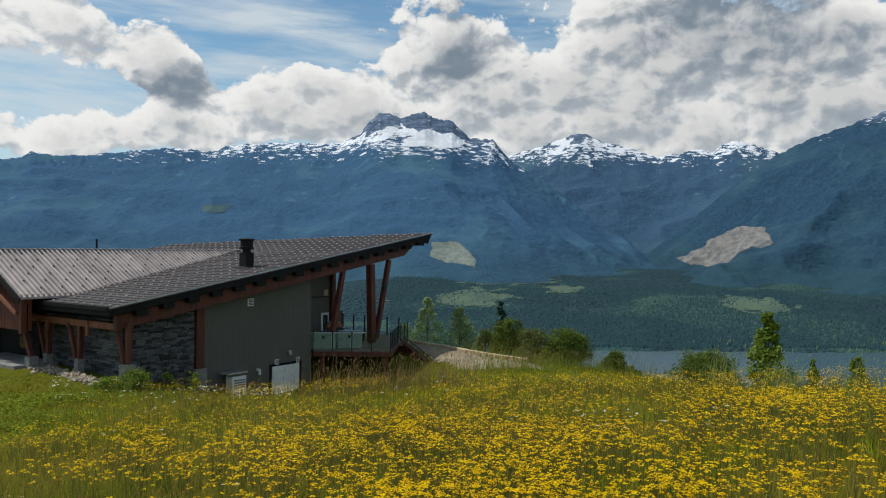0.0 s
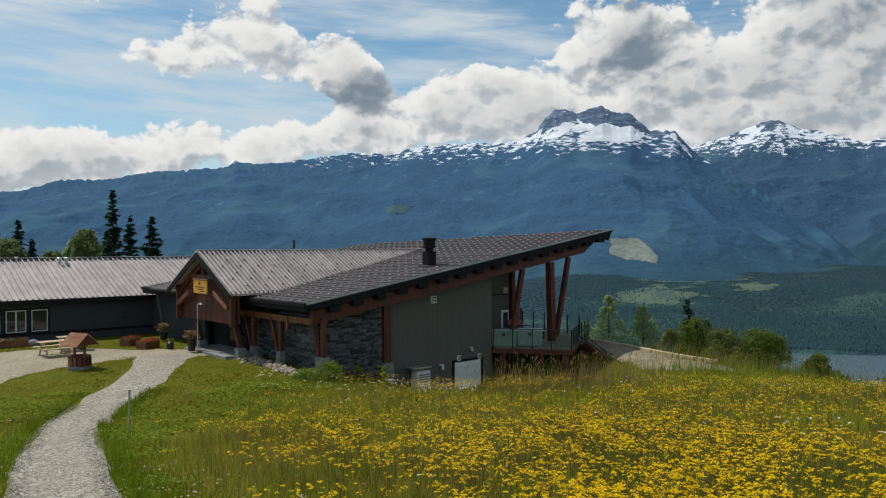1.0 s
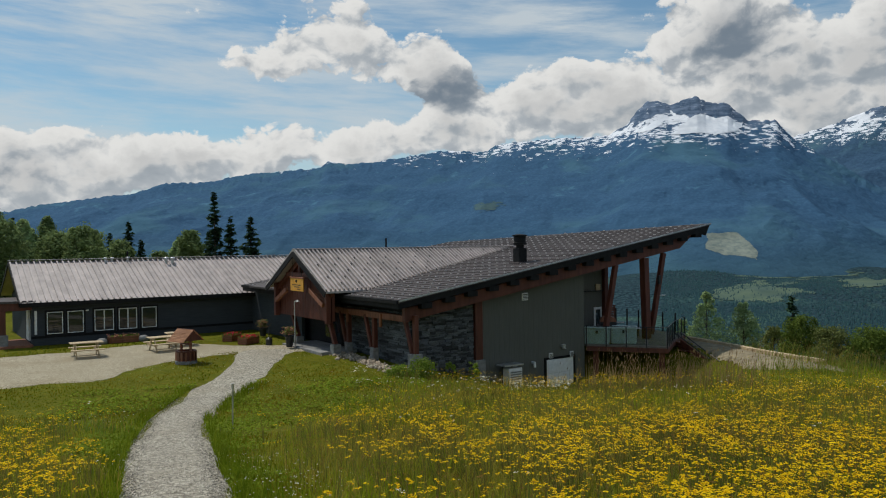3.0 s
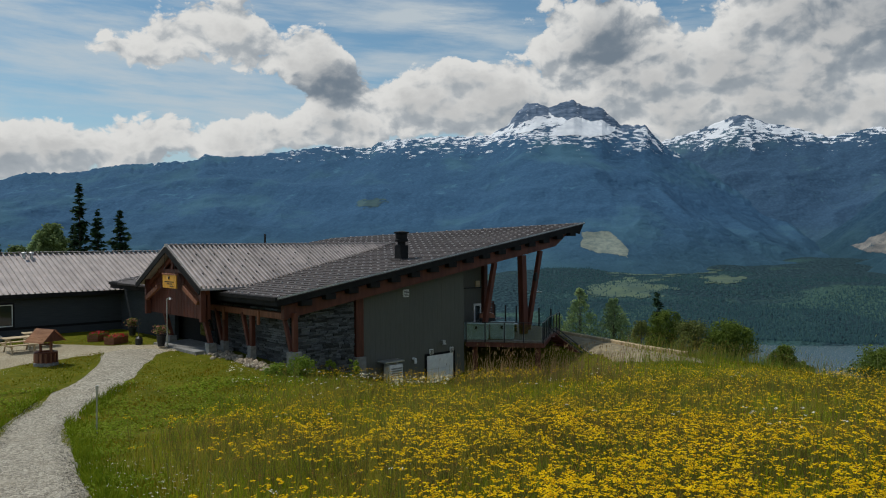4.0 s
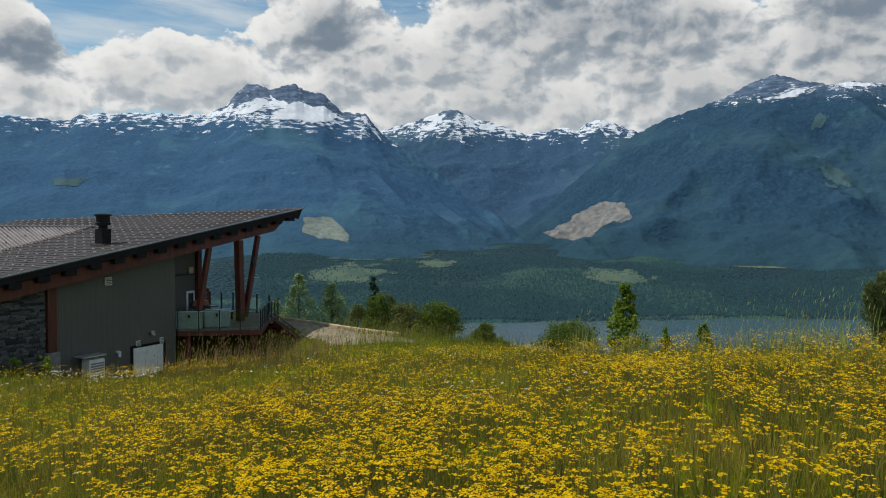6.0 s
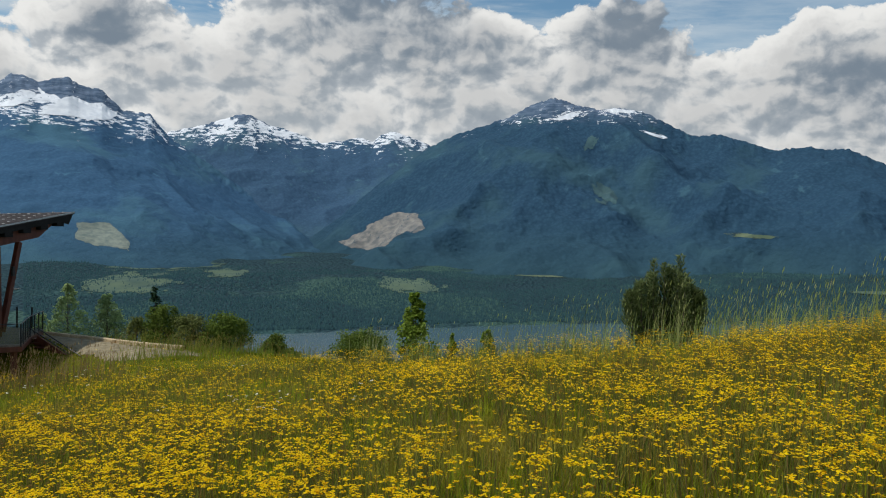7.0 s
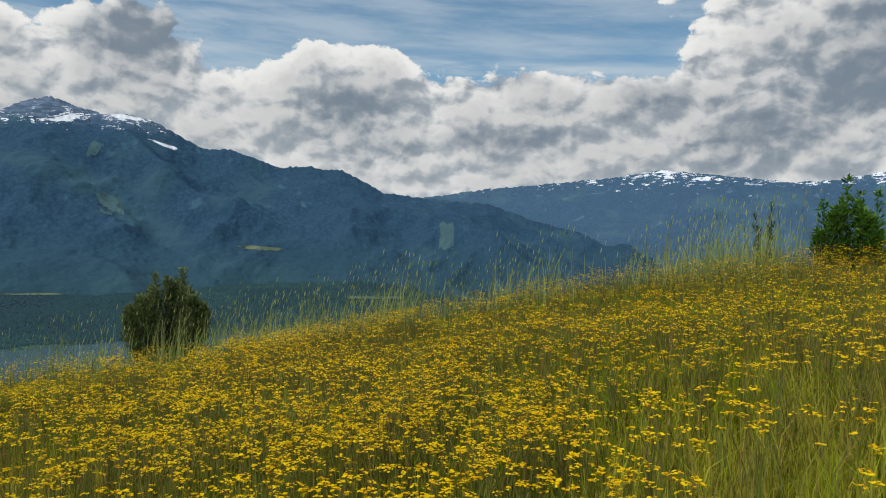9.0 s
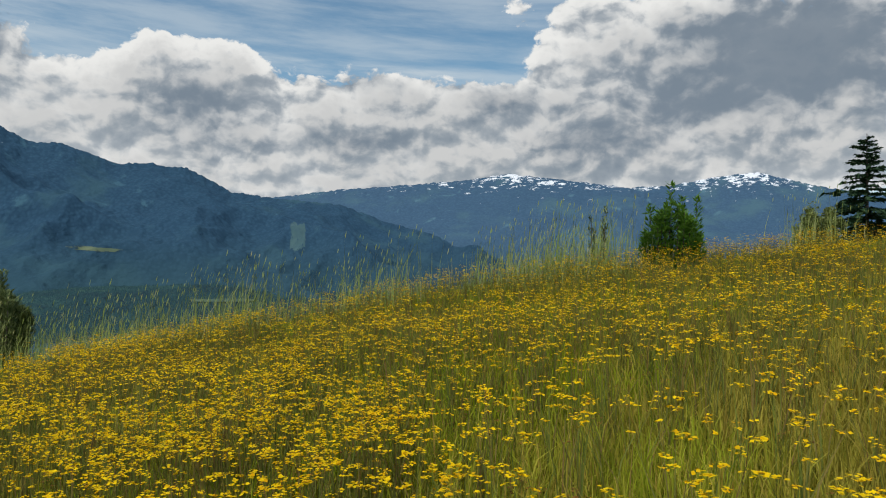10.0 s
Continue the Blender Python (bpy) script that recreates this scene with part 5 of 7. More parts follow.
def planter(at, turn, w, petals, label, h=0.36):
    t = thing("planter_box", label, "planter", at, turn, "planters by the lodge")
    for i in range(3):
        for s in (-1, 1):
            part("side_board", boxed(-w / 2, w / 2, s * 0.28 - 0.02, s * 0.28 + 0.02, 0.02 + i * h / 3, i * h / 3 + h / 3), wood_orange, t)
            part("end_board", boxed(s * w / 2 - 0.02, s * w / 2 + 0.02, -0.26, 0.26, 0.02 + i * h / 3, i * h / 3 + h / 3), wood_orange, t)
    part("soil", boxed(-w / 2 + 0.03, w / 2 - 0.03, -0.25, 0.25, 0.0, h - 0.05), earth, t)
    r = np.random.RandomState(int(w * 100))
    for name, mat, m_, hi in (("foliage", leaf_green, 320, 0.12), ("blooms", petals, 150, 0.17)):
        c = np.stack([r.uniform(-w / 2 - 0.04, w / 2 + 0.04, m_), r.uniform(-0.32, 0.32, m_), h - 0.06 + hi * r.rand(m_) ** 0.7], -1)
        d1, d2 = r.normal(0, 0.028, (m_, 3)), r.normal(0, 0.028, (m_, 3))
        ob = new(name, array_mesh(name, np.stack([c - d1, c + d2, c + d1, c - d2], 1), (np.arange(m_) * 4)[:, None, None] + np.array([[0, 1, 2], [0, 2, 3]])[None], [mat]))
        ob.parent = t
    return t


planter(spot(14.23, 41.3, -3.56), TURN + 40, 1.0, flower_red, "wooden planter box full of red flowers")
planter(spot(14.5, 39.5, -3.56), TURN + 30, 1.05, flower_red, "wooden planter box full of red flowers")
planter(spot(9.3, 44.6, -3.55), TURN, 1.5, flower_pink, "long wooden planter with dusky flowers by the wing wall")


def boulder(at, r, label="pale rounded rock beside the planter"):
    bm = bmesh.new()
    bmesh.ops.create_icosphere(bm, subdivisions=2, radius=r)
    for vert in bm.verts:
        vert.co *= 1 + 0.25 * noise.noise(vert.co * (2.2 / r) + Vector(at))
        vert.co.z *= 0.7
    ob = tagged(new("rock", mesh_of("rock", bm, concrete, True)), label, "rock", "rocks by the lodge")
    ob.location = (at[0], at[1], at[2] + r * 0.5)
    return ob


boulder(spot(8.2, 44.4, -3.55), 0.28)
boulder(spot(10.3, 44.4, -3.55), 0.3)


def potted_plant(at, h_pot, h_plant, petals, label):
    t = thing("potted_plant", label, "potted plant", at, 0, "pots by the entry")
    t.scale = (0.74, 0.74, 0.74)
    part("pot", lathe(bmesh.new(), [(0.20, 0.0), (0.22, 0.05), (0.28, h_pot - 0.08), (0.32, h_pot - 0.06), (0.32, h_pot), (0.26, h_pot), (0.25, h_pot - 0.08)], 14), steel_dark, t)
    r = np.random.RandomState(int(h_plant * 77))
    bm = bmesh.new()
    for _ in range(7):
        rod(bm, (0, 0, h_pot - 0.1), (r.normal(0, 0.16), r.normal(0, 0.16), h_pot + h_plant * r.uniform(0.6, 0.95)), 0.012, 0.005, 5)
    part("stem", bm, bark, t)
    for name, mat, m_ in (("foliage", leaf_olive, 330), ("blooms", petals, 160)):
        c = np.stack([r.normal(0, 0.19, m_), r.normal(0, 0.19, m_), h_pot + h_plant * (0.15 + 0.85 * r.rand(m_))], -1)
        d1, d2 = r.normal(0, 0.035, (m_, 3)), r.normal(0, 0.035, (m_, 3))
        ob = new(name, array_mesh(name, np.stack([c - d1, c + d2, c + d1, c - d2], 1), (np.arange(m_) * 4)[:, None, None] + np.array([[0, 1, 2], [0, 2, 3]])[None], [mat]))
        ob.parent = t
        tagged(ob, "pink and cream blooms" if name == "blooms" else "small olive leaves", kind="stuff")
    return t


potted_plant(spot(15.35, 36.1, -3.45), 0.75, 0.6, flower_pink, "tall black pot with a flowering shrub by the entry")
potted_plant(spot(16.2, 41.8, -3.5), 0.6, 0.65, flower_pink, "pale flowering shrub in a pot by the entry")
bollard = thing("ash_stand", "black metal ash stand beside the entry", "ash stand", spot(15.0, 37.9, -3.5), 0)
part("base", lathe(bmesh.new(), [(0.17, 0.0), (0.17, 0.30), (0.10, 0.36), (0.03, 0.40)], 12), steel_dark, bollard)
part("stem", rod(bmesh.new(), (0, 0, 0.38), (0, 0, 1.05), 0.025), steel_dark, bollard)
lantern = thing("lamp_post", "slim pale gooseneck lamp post by the entry", "lamp post", spot(15.5, 35.75, -3.45), TURN)
part("pole", rod(bmesh.new(), (0, 0, 0), (0, 0, 2.3), 0.03), steel_bright, lantern)
part("arm", rod(bmesh.new(), (0, 0, 2.28), (0, -0.4, 2.38), 0.025), steel_bright, lantern)
part("shade", lathe(bmesh.new(), [(0.10, -0.07), (0.04, 0.0)], 10, (0, -0.42, 2.36)), steel_bright, lantern)

marker = thing("path_marker", "thin grey metal stake standing beside the path", "stake", (-11.88, 16.5, float(ground_z(-11.88, 16.5))), 10)
part("stake", rod(bmesh.new(), (0, 0, -0.1), (0.02, 0, 1.06), 0.02, seg=7), steel_bright, marker)
part("cap", boxed(-0.01, 0.05, -0.02, 0.02, 1.03, 1.16, bevel=0.005), steel_bright, marker)

# ---- path and forecourt ----


def gravel_material(name, dark, light, worn, scale):
    m, n = material(name)
    p = n.add("ShaderNodeNewGeometry").outputs["Position"]
    cell = n.add("ShaderNodeTexVoronoi", {"Vector": p, "Scale": scale})
    tone = n.add("ShaderNodeSeparateXYZ", {0: cell.outputs["Color"]}).outputs[0]
    c = n.mix(tone, rgb(dark), rgb(light))
    c = n.mix(n.math("MULTIPLY", n.step(n.noise(p, 0.5, 5.0).outputs[0], 0.45, 0.7), 0.5), c, rgb(worn))
    finish(n, c, 0.95, cell.outputs[0], 0.9, 0.025, spec=0.15)
    return m


gravel = gravel_material("forecourt_gravel", (0.20, 0.170, 0.112), (0.54, 0.480, 0.350), (0.27, 0.225, 0.145), 28.0)
path_gravel = gravel_material("path_gravel", (0.14, 0.125, 0.095), (0.50, 0.465, 0.380), (0.27, 0.24, 0.18), 19.0)

PATH = [(-5.15, 5.9, 0.66), (-6.45, 7.7, 0.66), (-8.4, 9.95, 0.70), (-11.4, 13.6, 0.80), (-14.4, 17.4, 0.75), (-16.0, 20.45, 0.85), (-17.1, 23.0, 0.95), (-18.2, 26.0, 1.1), (-19.8, 29.5, 1.0), (-21.2, 32.8, 1.5)]


def strip(name, rows, label, mat=None):
    """A trodden strip laid on the slope: centre and half-width along its way."""
    k = np.linspace(0, len(rows) - 1, 200)
    xs, ys, ws = (np.interp(k, range(len(rows)), [r[i] for r in rows]) for i in range(3))
    sm = np.ones(13) / 13
    pad = lambda q: np.convolve(np.pad(q, 6, mode="reflect", reflect_type="odd"), sm, "valid")
    xs, ys, ws = pad(xs), pad(ys), pad(ws)
    dx, dy = np.gradient(xs), np.gradient(ys)
    ln = np.hypot(dx, dy)
    nx, ny = dy / ln, -dx / ln
    cols = np.linspace(-1, 1, 9)
    wob = 1 + 0.34 * fractal(k * 1.6, k * 0, 31, 5)
    wob2 = 1 + 0.34 * fractal(k * 1.6, k * 0 + 9.3, 32, 5)
    off = ws[:, None] * cols[None] * np.where(cols[None] < 0, wob[:, None], wob2[:, None])
    x, y = xs[:, None] + nx[:, None] * off, ys[:, None] + ny[:, None] * off
    z = ground_z(x, y) + 0.05 - 0.06 * np.abs(cols[None]) ** 6
    me = array_mesh(name, np.stack([x, y, z], -1), grid_tris(len(k), 9)[:, ::-1], [mat or gravel])
    me.shade_smooth()
    return tagged(new(name, me), label, "path", kind="structure")


TAIL = [(-2.4, -9.0, 0.8), (-2.8, -3.0, 0.8), (-3.2, 1.0, 0.8), (-4.0, 4.0, 0.8)]
strip("path", TAIL + PATH, "pale gravel footpath winding through grass", path_gravel)


def patch(name, label, category, mat, inside, box_, cell_=0.4, lift=0.05):
    """A sheet laid on the ground wherever inside(x, y) is above zero."""
    x0, x1, y0, y1 = box_
    xs, ys = np.arange(x0, x1, cell_), np.arange(y0, y1, cell_)
    Xp, Yp = np.meshgrid(xs, ys, indexing="ij")
    keep = inside(Xp, Yp)
    Zp = ground_z(Xp, Yp) + lift - 0.12 * np.clip(0.35 - keep, 0, 1)
    t = grid_tris(len(xs), len(ys))
    ok = (keep.ravel()[t] > -0.2).all(1)
    me = array_mesh(name, np.stack([Xp, Yp, Zp], -1), t[ok], [mat])
    me.shade_smooth()
    return tagged(new(name, me), label, category, kind="structure")


def forecourt_inside(x, y):
    u, v = UX * x + UY * y, -UY * x + UX * y
    near = np.interp(u, [-8, 0.6, 5.5, 9.0, 11.5, 13.4, 15.5], [35, 33.2, 32.3, 35.4, 36.4, 36.3, 34.8])
    far = np.interp(u, [-8, 0.8, 5.8, 10, 12, 14.0, 16.3], [40, 42.0, 42.2, 42.8, 41.6, 38.8, 37.2])
    edge = 0.5 * fractal(x * 0.7, y * 0.7, 71, 4)
    return np.minimum(np.minimum(v - near, far - v), 16.2 - u) + edge


patch("pavement", "pale gravel forecourt in front of the lodge", "forecourt", gravel, forecourt_inside, (-48, -14, 12, 50), 0.14, 0.045)



def track_inside(x, y):
    """Above zero on the dirt track that comes round the deck."""
    r, a = np.hypot(x, y), np.degrees(np.arctan2(x, y))
    far = np.interp(a, [-2.6, -0.15, 3.0, 6.3, 8.0], [45.8, 44.3, 41.0, 37.8, 35.5])
    near = np.interp(a, [-2.6, 0.0, 3.0, 6.3, 8.0], [44.6, 40.5, 37.0, 36.0, 35.0])
    return np.minimum(np.minimum(far - r, r - near) * 0.5, np.minimum(a + 2.6, 7.6 - a)) + 0.25 * fractal(x, y, 75, 4)


dirt = surf("dry_dirt", (0.150, 0.126, 0.078), (0.285, 0.238, 0.150), 3.0, 0.95, 0.4, 0.02)
patch("track", "wide pale dirt track running down past the deck", "track", dirt, track_inside, (-5, 8, 30, 48), 0.2, 0.06)

# ---- grass and flowers ----
rng = np.random.RandomState(7)


def scatter(n_, r0, r1, a0, a1, power=0.5):
    r = np.sqrt(rng.uniform(r0 * r0, r1 * r1, n_)) if power == 0.5 else rng.uniform(r0, r1, n_)
    a = np.radians(rng.uniform(a0, a1, n_))
    return r * np.sin(a), r * np.cos(a)


px, py, pw = (np.array(q) for q in zip(*PATH))
qx, qy, qw = (np.array(q) for q in zip(*(TAIL + PATH)))


def path_gap(x, y):
    """Metres from the edge of the path."""
    best = np.full(x.shape, 99.0)
    for i in range(len(qx) - 1):
        dx, dy = qx[i + 1] - qx[i], qy[i + 1] - qy[i]
        t = np.clip(((x - qx[i]) * dx + (y - qy[i]) * dy) / (dx * dx + dy * dy), 0, 1)
        best = np.minimum(best, np.hypot(x - qx[i] - t * dx, y - qy[i] - t * dy) - (qw[i] + t * (qw[i + 1] - qw[i])))
    return best


def side_of_path(x, y):
    """Degrees to the right of the path as seen from the hilltop."""
    r = np.hypot(x, y)
    return np.degrees(np.arctan2(x, y)) - np.interp(r, np.hypot(px, py), np.degrees(np.arctan2(px, py)))


def footprint(x, y):
    """True under buildings and on gravel."""
    u, v = UX * x + UY * y, -UY * x + UX * y
    hit = (u > 17.0) & (u < 35) & (v > 28.0) & (v < 46)
    hit |= (u > 15.6) & (u < 18) & (v > 32) & (v < 39.5)
    hit |= (u > 3.2) & (u < 26) & (v > 45.7)
    return hit | (track_inside(x, y) > 0.45 + 4.0 * np.clip(fractal(x * 0.7 + 3, y * 0.7, 78, 4) + 0.02, 0, 1)) | (forecourt_inside(x, y) > 0.15 + 1.3 * np.clip(fractal(x * 0.6, y * 0.6, 79, 4) - 0.02, 0, 1) * 2) | (path_gap(x, y) < 0.0)


def meadow_share(x, y):
    """0 on the mown lawn, 1 in the flowering meadow."""
    s = side_of_path(x, y) + 5 * fractal(x * 0.25, y * 0.25, 61, 4)
    r = np.hypot(x, y)
    right = np.clip((s - np.interp(r, [4, 8, 14, 22, 30], [6.5, 7, 7.5, 8, 10])) / 6.0, 0, 1)
    left = np.clip((-s - 3.0) / 4.0, 0, 1) * np.clip((25 - r) / 7.0, 0, 1) * 0.9
    a = np.degrees(np.arctan2(x, y))
    reach = np.interp(a, [-40, -22, -14, -6, 4, 15, 30, 45, 60, 90, 112], [30, 31, 32, 32, 29, 26, 24, 23, 23, 23, 24]) + 2.5 * fractal(x * 0.3, y * 0.3, 63, 3)
    return np.maximum(right, left) * np.clip((reach - r) / 2.0, 0.12, 1)


def tufts(name, x, y, height, width, mat, label, lean=0.35, hang=0.25):
    """Bent blades of three triangles each."""
    n_ = len(x)
    z = ground_z(x, y)
    a, b = rng.uniform(0, 6.283, n_), rng.uniform(0, 6.283, n_)
    w = width * rng.uniform(0.6, 1.3, n_)
    l = lean * rng.rand(n_) * height
    cx, cy, lx, ly = np.cos(a) * w / 2, np.sin(a) * w / 2, np.cos(b) * l, np.sin(b) * l
    P = np.stack([x, y, z - 0.02], -1)
    side = np.stack([cx, cy, 0 * cx], -1)
    mid = P + np.stack([lx * 0.35, ly * 0.35, height * 0.55], -1)
    tip = P + np.stack([lx, ly, height * (1 - hang * rng.rand(n_))], -1)
    V_ = np.stack([P - side, P + side, mid - side * 0.8, mid + side * 0.8, tip], 1)
    T_ = (np.arange(n_) * 5)[:, None, None] + np.array([[0, 1, 3], [0, 3, 2], [2, 3, 4]])[None]
    ob = new(name, array_mesh(name, V_, T_, [mat]))
    return tagged(ob, label, "grass", kind="stuff")


def keep_where(x, y, prob):
    k = (rng.rand(len(x)) < prob) & ~footprint(x, y)
    return x[k], y[k]


# meadow grass, thinning evenly with distance
gx, gy = scatter(430000, 1.8, 40, -62, 112, 1)
gx, gy = keep_where(gx, gy, meadow_share(gx, gy))
# the hilltop behind the camera
bx, by = scatter(60000, 1.4, 22, 112, 298, 1)
bx, by = keep_where(bx, by, 1.0)
gx, gy = np.concatenate([gx, bx]), np.concatenate([gy, by])
gr = np.hypot(gx, gy)
tufts("meadow_grass", gx, gy, rng.uniform(0.20, 0.52, len(gx)) * np.interp(gr, [10, 22], [1.0, 0.66]), np.interp(gr, [2, 8, 35], [0.006, 0.011, 0.028]), grass_mat, "long green and rust-brown meadow grass", 0.55, 0.35)
# lawn
lx_, ly_ = scatter(400000, 3, 78, -66, 35, 1)
lx_, ly_ = keep_where(lx_, ly_, 1 - meadow_share(lx_, ly_))
lr = np.hypot(lx_, ly_)
tufts("lawn", lx_, ly_, rng.uniform(0.05, 0.16, len(lx_)) * (1 + 0.9 * fractal(lx_ * 0.5, ly_ * 0.5, 73, 3)) * np.interp(lr, [9, 20], [1.0, 0.6]), np.interp(lr, [3, 10, 40], [0.010, 0.017, 0.042]), lawn_mat, "short green lawn beside the gravel path", 0.8)


def flowers(name, x, y, height, heads, florets, radius, size, mat, label, stems=True):
    """Plants with flat-topped heads of small florets on branching stems."""
    n_ = len(x)
    z = ground_z(x, y)
    # heads
    X = np.repeat(x, heads) + rng.normal(0, 0.085, n_ * heads)
    Y = np.repeat(y, heads) + rng.normal(0, 0.085, n_ * heads)
    H = np.repeat(height, heads) * rng.uniform(0.90, 1.03, n_ * heads)
    G = np.repeat(z, heads)
    rad, siz = np.repeat(radius, heads), np.repeat(size, heads)
    k = n_ * heads * florets
    ang, rr = rng.uniform(0, 6.283, k), np.sqrt(rng.rand(k))
    R_ = np.repeat(rad, florets)
    fx = np.repeat(X, florets) + np.cos(ang) * rr * R_
    fy = np.repeat(Y, florets) + np.sin(ang) * rr * R_
    fz = np.repeat(G + H, florets) - 0.30 * R_ * rr**2 + rng.normal(0, 0.12, k) * R_
    s = np.repeat(siz, florets) * rng.uniform(0.7, 1.3, k)
    spin = rng.uniform(0, 6.283, k)
    tx, ty = rng.normal(0, 0.20, k), rng.normal(0, 0.20, k)
    C = np.stack([fx, fy, fz], -1)
    corners = []
    for q in range(4):
        cx, cy = np.cos(spin + q * 1.5708) * s, np.sin(spin + q * 1.5708) * s
        corners.append(C + np.stack([cx, cy, tx * cx + ty * cy], -1))
    V_ = np.stack(corners, 1)
    T_ = (np.arange(k) * 4)[:, None, None] + np.array([[0, 1, 2], [0, 2, 3]])[None]
    ob = tagged(new(name, array_mesh(name, V_, T_, [mat])), label, "flowers", kind="stuff")
    if stems:
        hn = n_ * heads
        P = np.stack([np.repeat(x, heads), np.repeat(y, heads), G - 0.02], -1)
        Q = np.stack([X, Y, G + H], -1)
        M = P * 0.45 + Q * 0.55 - np.stack([(X - P[:, 0]) * 0.25, (Y - P[:, 1]) * 0.25, 0 * X], -1)
        a = rng.uniform(0, 3.14, hn)
        w = 0.0025 + 0.12 * siz
        sd_ = np.stack([np.cos(a) * w, np.sin(a) * w, 0 * w], -1)
        V_ = np.stack([P - sd_, P + sd_, M - sd_, M + sd_, Q], 1)
        T_ = (np.arange(hn) * 5)[:, None, None] + np.array([[0, 1, 3], [0, 3, 2], [2, 3, 4]])[None]
        tagged(new("flower_stems", array_mesh("flower_stems", V_, T_, [stem_mat])), "thin green and brown flower stalks", "stems", kind="stuff")
    return ob


stem_mat = blades("flower_stalks", [(0.15, 0.19, 0.035), (0.20, 0.22, 0.05), (0.26, 0.17, 0.06), (0.17, 0.21, 0.04)])


def blooming(x, y):
    a, r = np.degrees(np.arctan2(x, y)), np.hypot(x, y)
    drift = np.maximum(0.56 + 1.35 * fractal(x * 0.34, y * 0.34, 83, 4), np.interp(a, [40, 70], [0.16, 0.30]))
    thin = np.interp(a, [-60, -42, -30, -18, -8, 0, 20, 50, 65, 85, 110], [2.3, 2.2, 0.6, 0.72, 0.95, 1.25, 1.4, 1.35, 1.3, 1.3, 1.05])
    clump = np.clip(0.90 + 1.3 * fractal(x * 1.25, y * 1.25, 85, 3), 0.05, 1.6)
    sparse = 1 - 0.25 * np.clip((6.5 - r) / 3.0, 0, 1) * np.clip((a - 58) / 14, 0, 1)
    return np.clip(meadow_share(x, y) ** 2 * drift * thin * clump * sparse, 0, 1)


for n_, r0, r1, heads, florets, rad, size in ((3200, 1.9, 7, 6, 8, 0.027, 0.0094), (9600, 7, 16, 5, 6, 0.031, 0.0108), (31000, 16, 40, 4, 4, 0.036, 0.0116)):
    x, y = scatter(n_, r0, r1, -62, 112)
    x, y = keep_where(x, y, blooming(x, y))
    m_ = len(x)
    flowers("yellow_flowers", x, y, rng.uniform(0.44, 0.76, m_), heads, florets, np.full(m_, rad) * rng.uniform(0.7, 1.3, m_), np.full(m_, size), petal_yellow, "dense yellow ragwort-like wildflowers on the hillside")

x, y = scatter(2600, 2.5, 20, 112, 298)
x, y = keep_where(x, y, np.clip(0.5 + 1.3 * fractal(x * 0.34, y * 0.34, 83, 4), 0.1, 1))
m_ = len(x)
flowers("yellow_flowers", x, y, rng.uniform(0.40, 0.66, m_), 3, 5, np.full(m_, 0.040), np.full(m_, 0.0125), petal_yellow, "dense yellow ragwort-like wildflowers on the hillside")

# flower heads gone over to brown
spent_mat = blades("spent_flower_heads", [(0.16, 0.085, 0.02), (0.22, 0.12, 0.025), (0.11, 0.06, 0.02), (0.28, 0.17, 0.02)])
for n_, r0, r1, florets, size in ((2400, 1.9, 7, 7, 0.007), (6500, 7, 16, 4, 0.009), (11000, 16, 38, 3, 0.013)):
    x, y = scatter(n_, r0, r1, -40, 112)
    rusty = np.clip(0.28 + 1.4 * fractal(x * 0.22 + 40, y * 0.22, 87, 3), 0.08, 1)
    x, y = keep_where(x, y, rusty * meadow_share(x, y))
    m_ = len(x)
    flowers("spent_flowers", x, y, rng.uniform(0.36, 0.64, m_), 3, florets, np.full(m_, 0.034), np.full(m_, size), spent_mat, "rust-brown faded flower heads among the yellow ones")

# ---- white flowers, clover, tall grass ----
for n_, r0, r1, prob in ((500, 3, 9, 0.3), (2600, 9, 34, 0.4)):
    x, y = scatter(n_, r0, r1, -60, 20)
    cl = np.clip(4.5 * (fractal(x * 0.35, y * 0.35, 91, 3) - 0.22), 0, 1)
    x, y = keep_where(x, y, prob * cl * meadow_share(x, y))
    m_ = len(x)
    flowers("white_daisies", x, y, rng.uniform(0.35, 0.62, m_), 2, 6, np.full(m_, 0.03), np.full(m_, 0.010 if r0 < 9 else 0.017), petal_white, "clumps of small white daisies in the meadow", False)
for n_, r0, r1 in ((9000, 4, 14), (16000, 14, 36)):
    x, y = scatter(n_, r0, r1, -60, -8)
    cl = np.clip(2.2 * (fractal(x * 0.3, y * 0.3, 95, 4) + 0.08), 0, 1)
    x, y = keep_where(x, y, 0.34 * cl * (1 - 0.8 * meadow_share(x, y)))
    m_ = len(x)
    flowers("clover_flowers", x, y, rng.uniform(0.08, 0.18, m_), 1, 2, np.full(m_, 0.02), np.full(m_, 0.009 if r0 < 14 else 0.012), petal_white, "tiny white clover heads dotting the lawn", False)
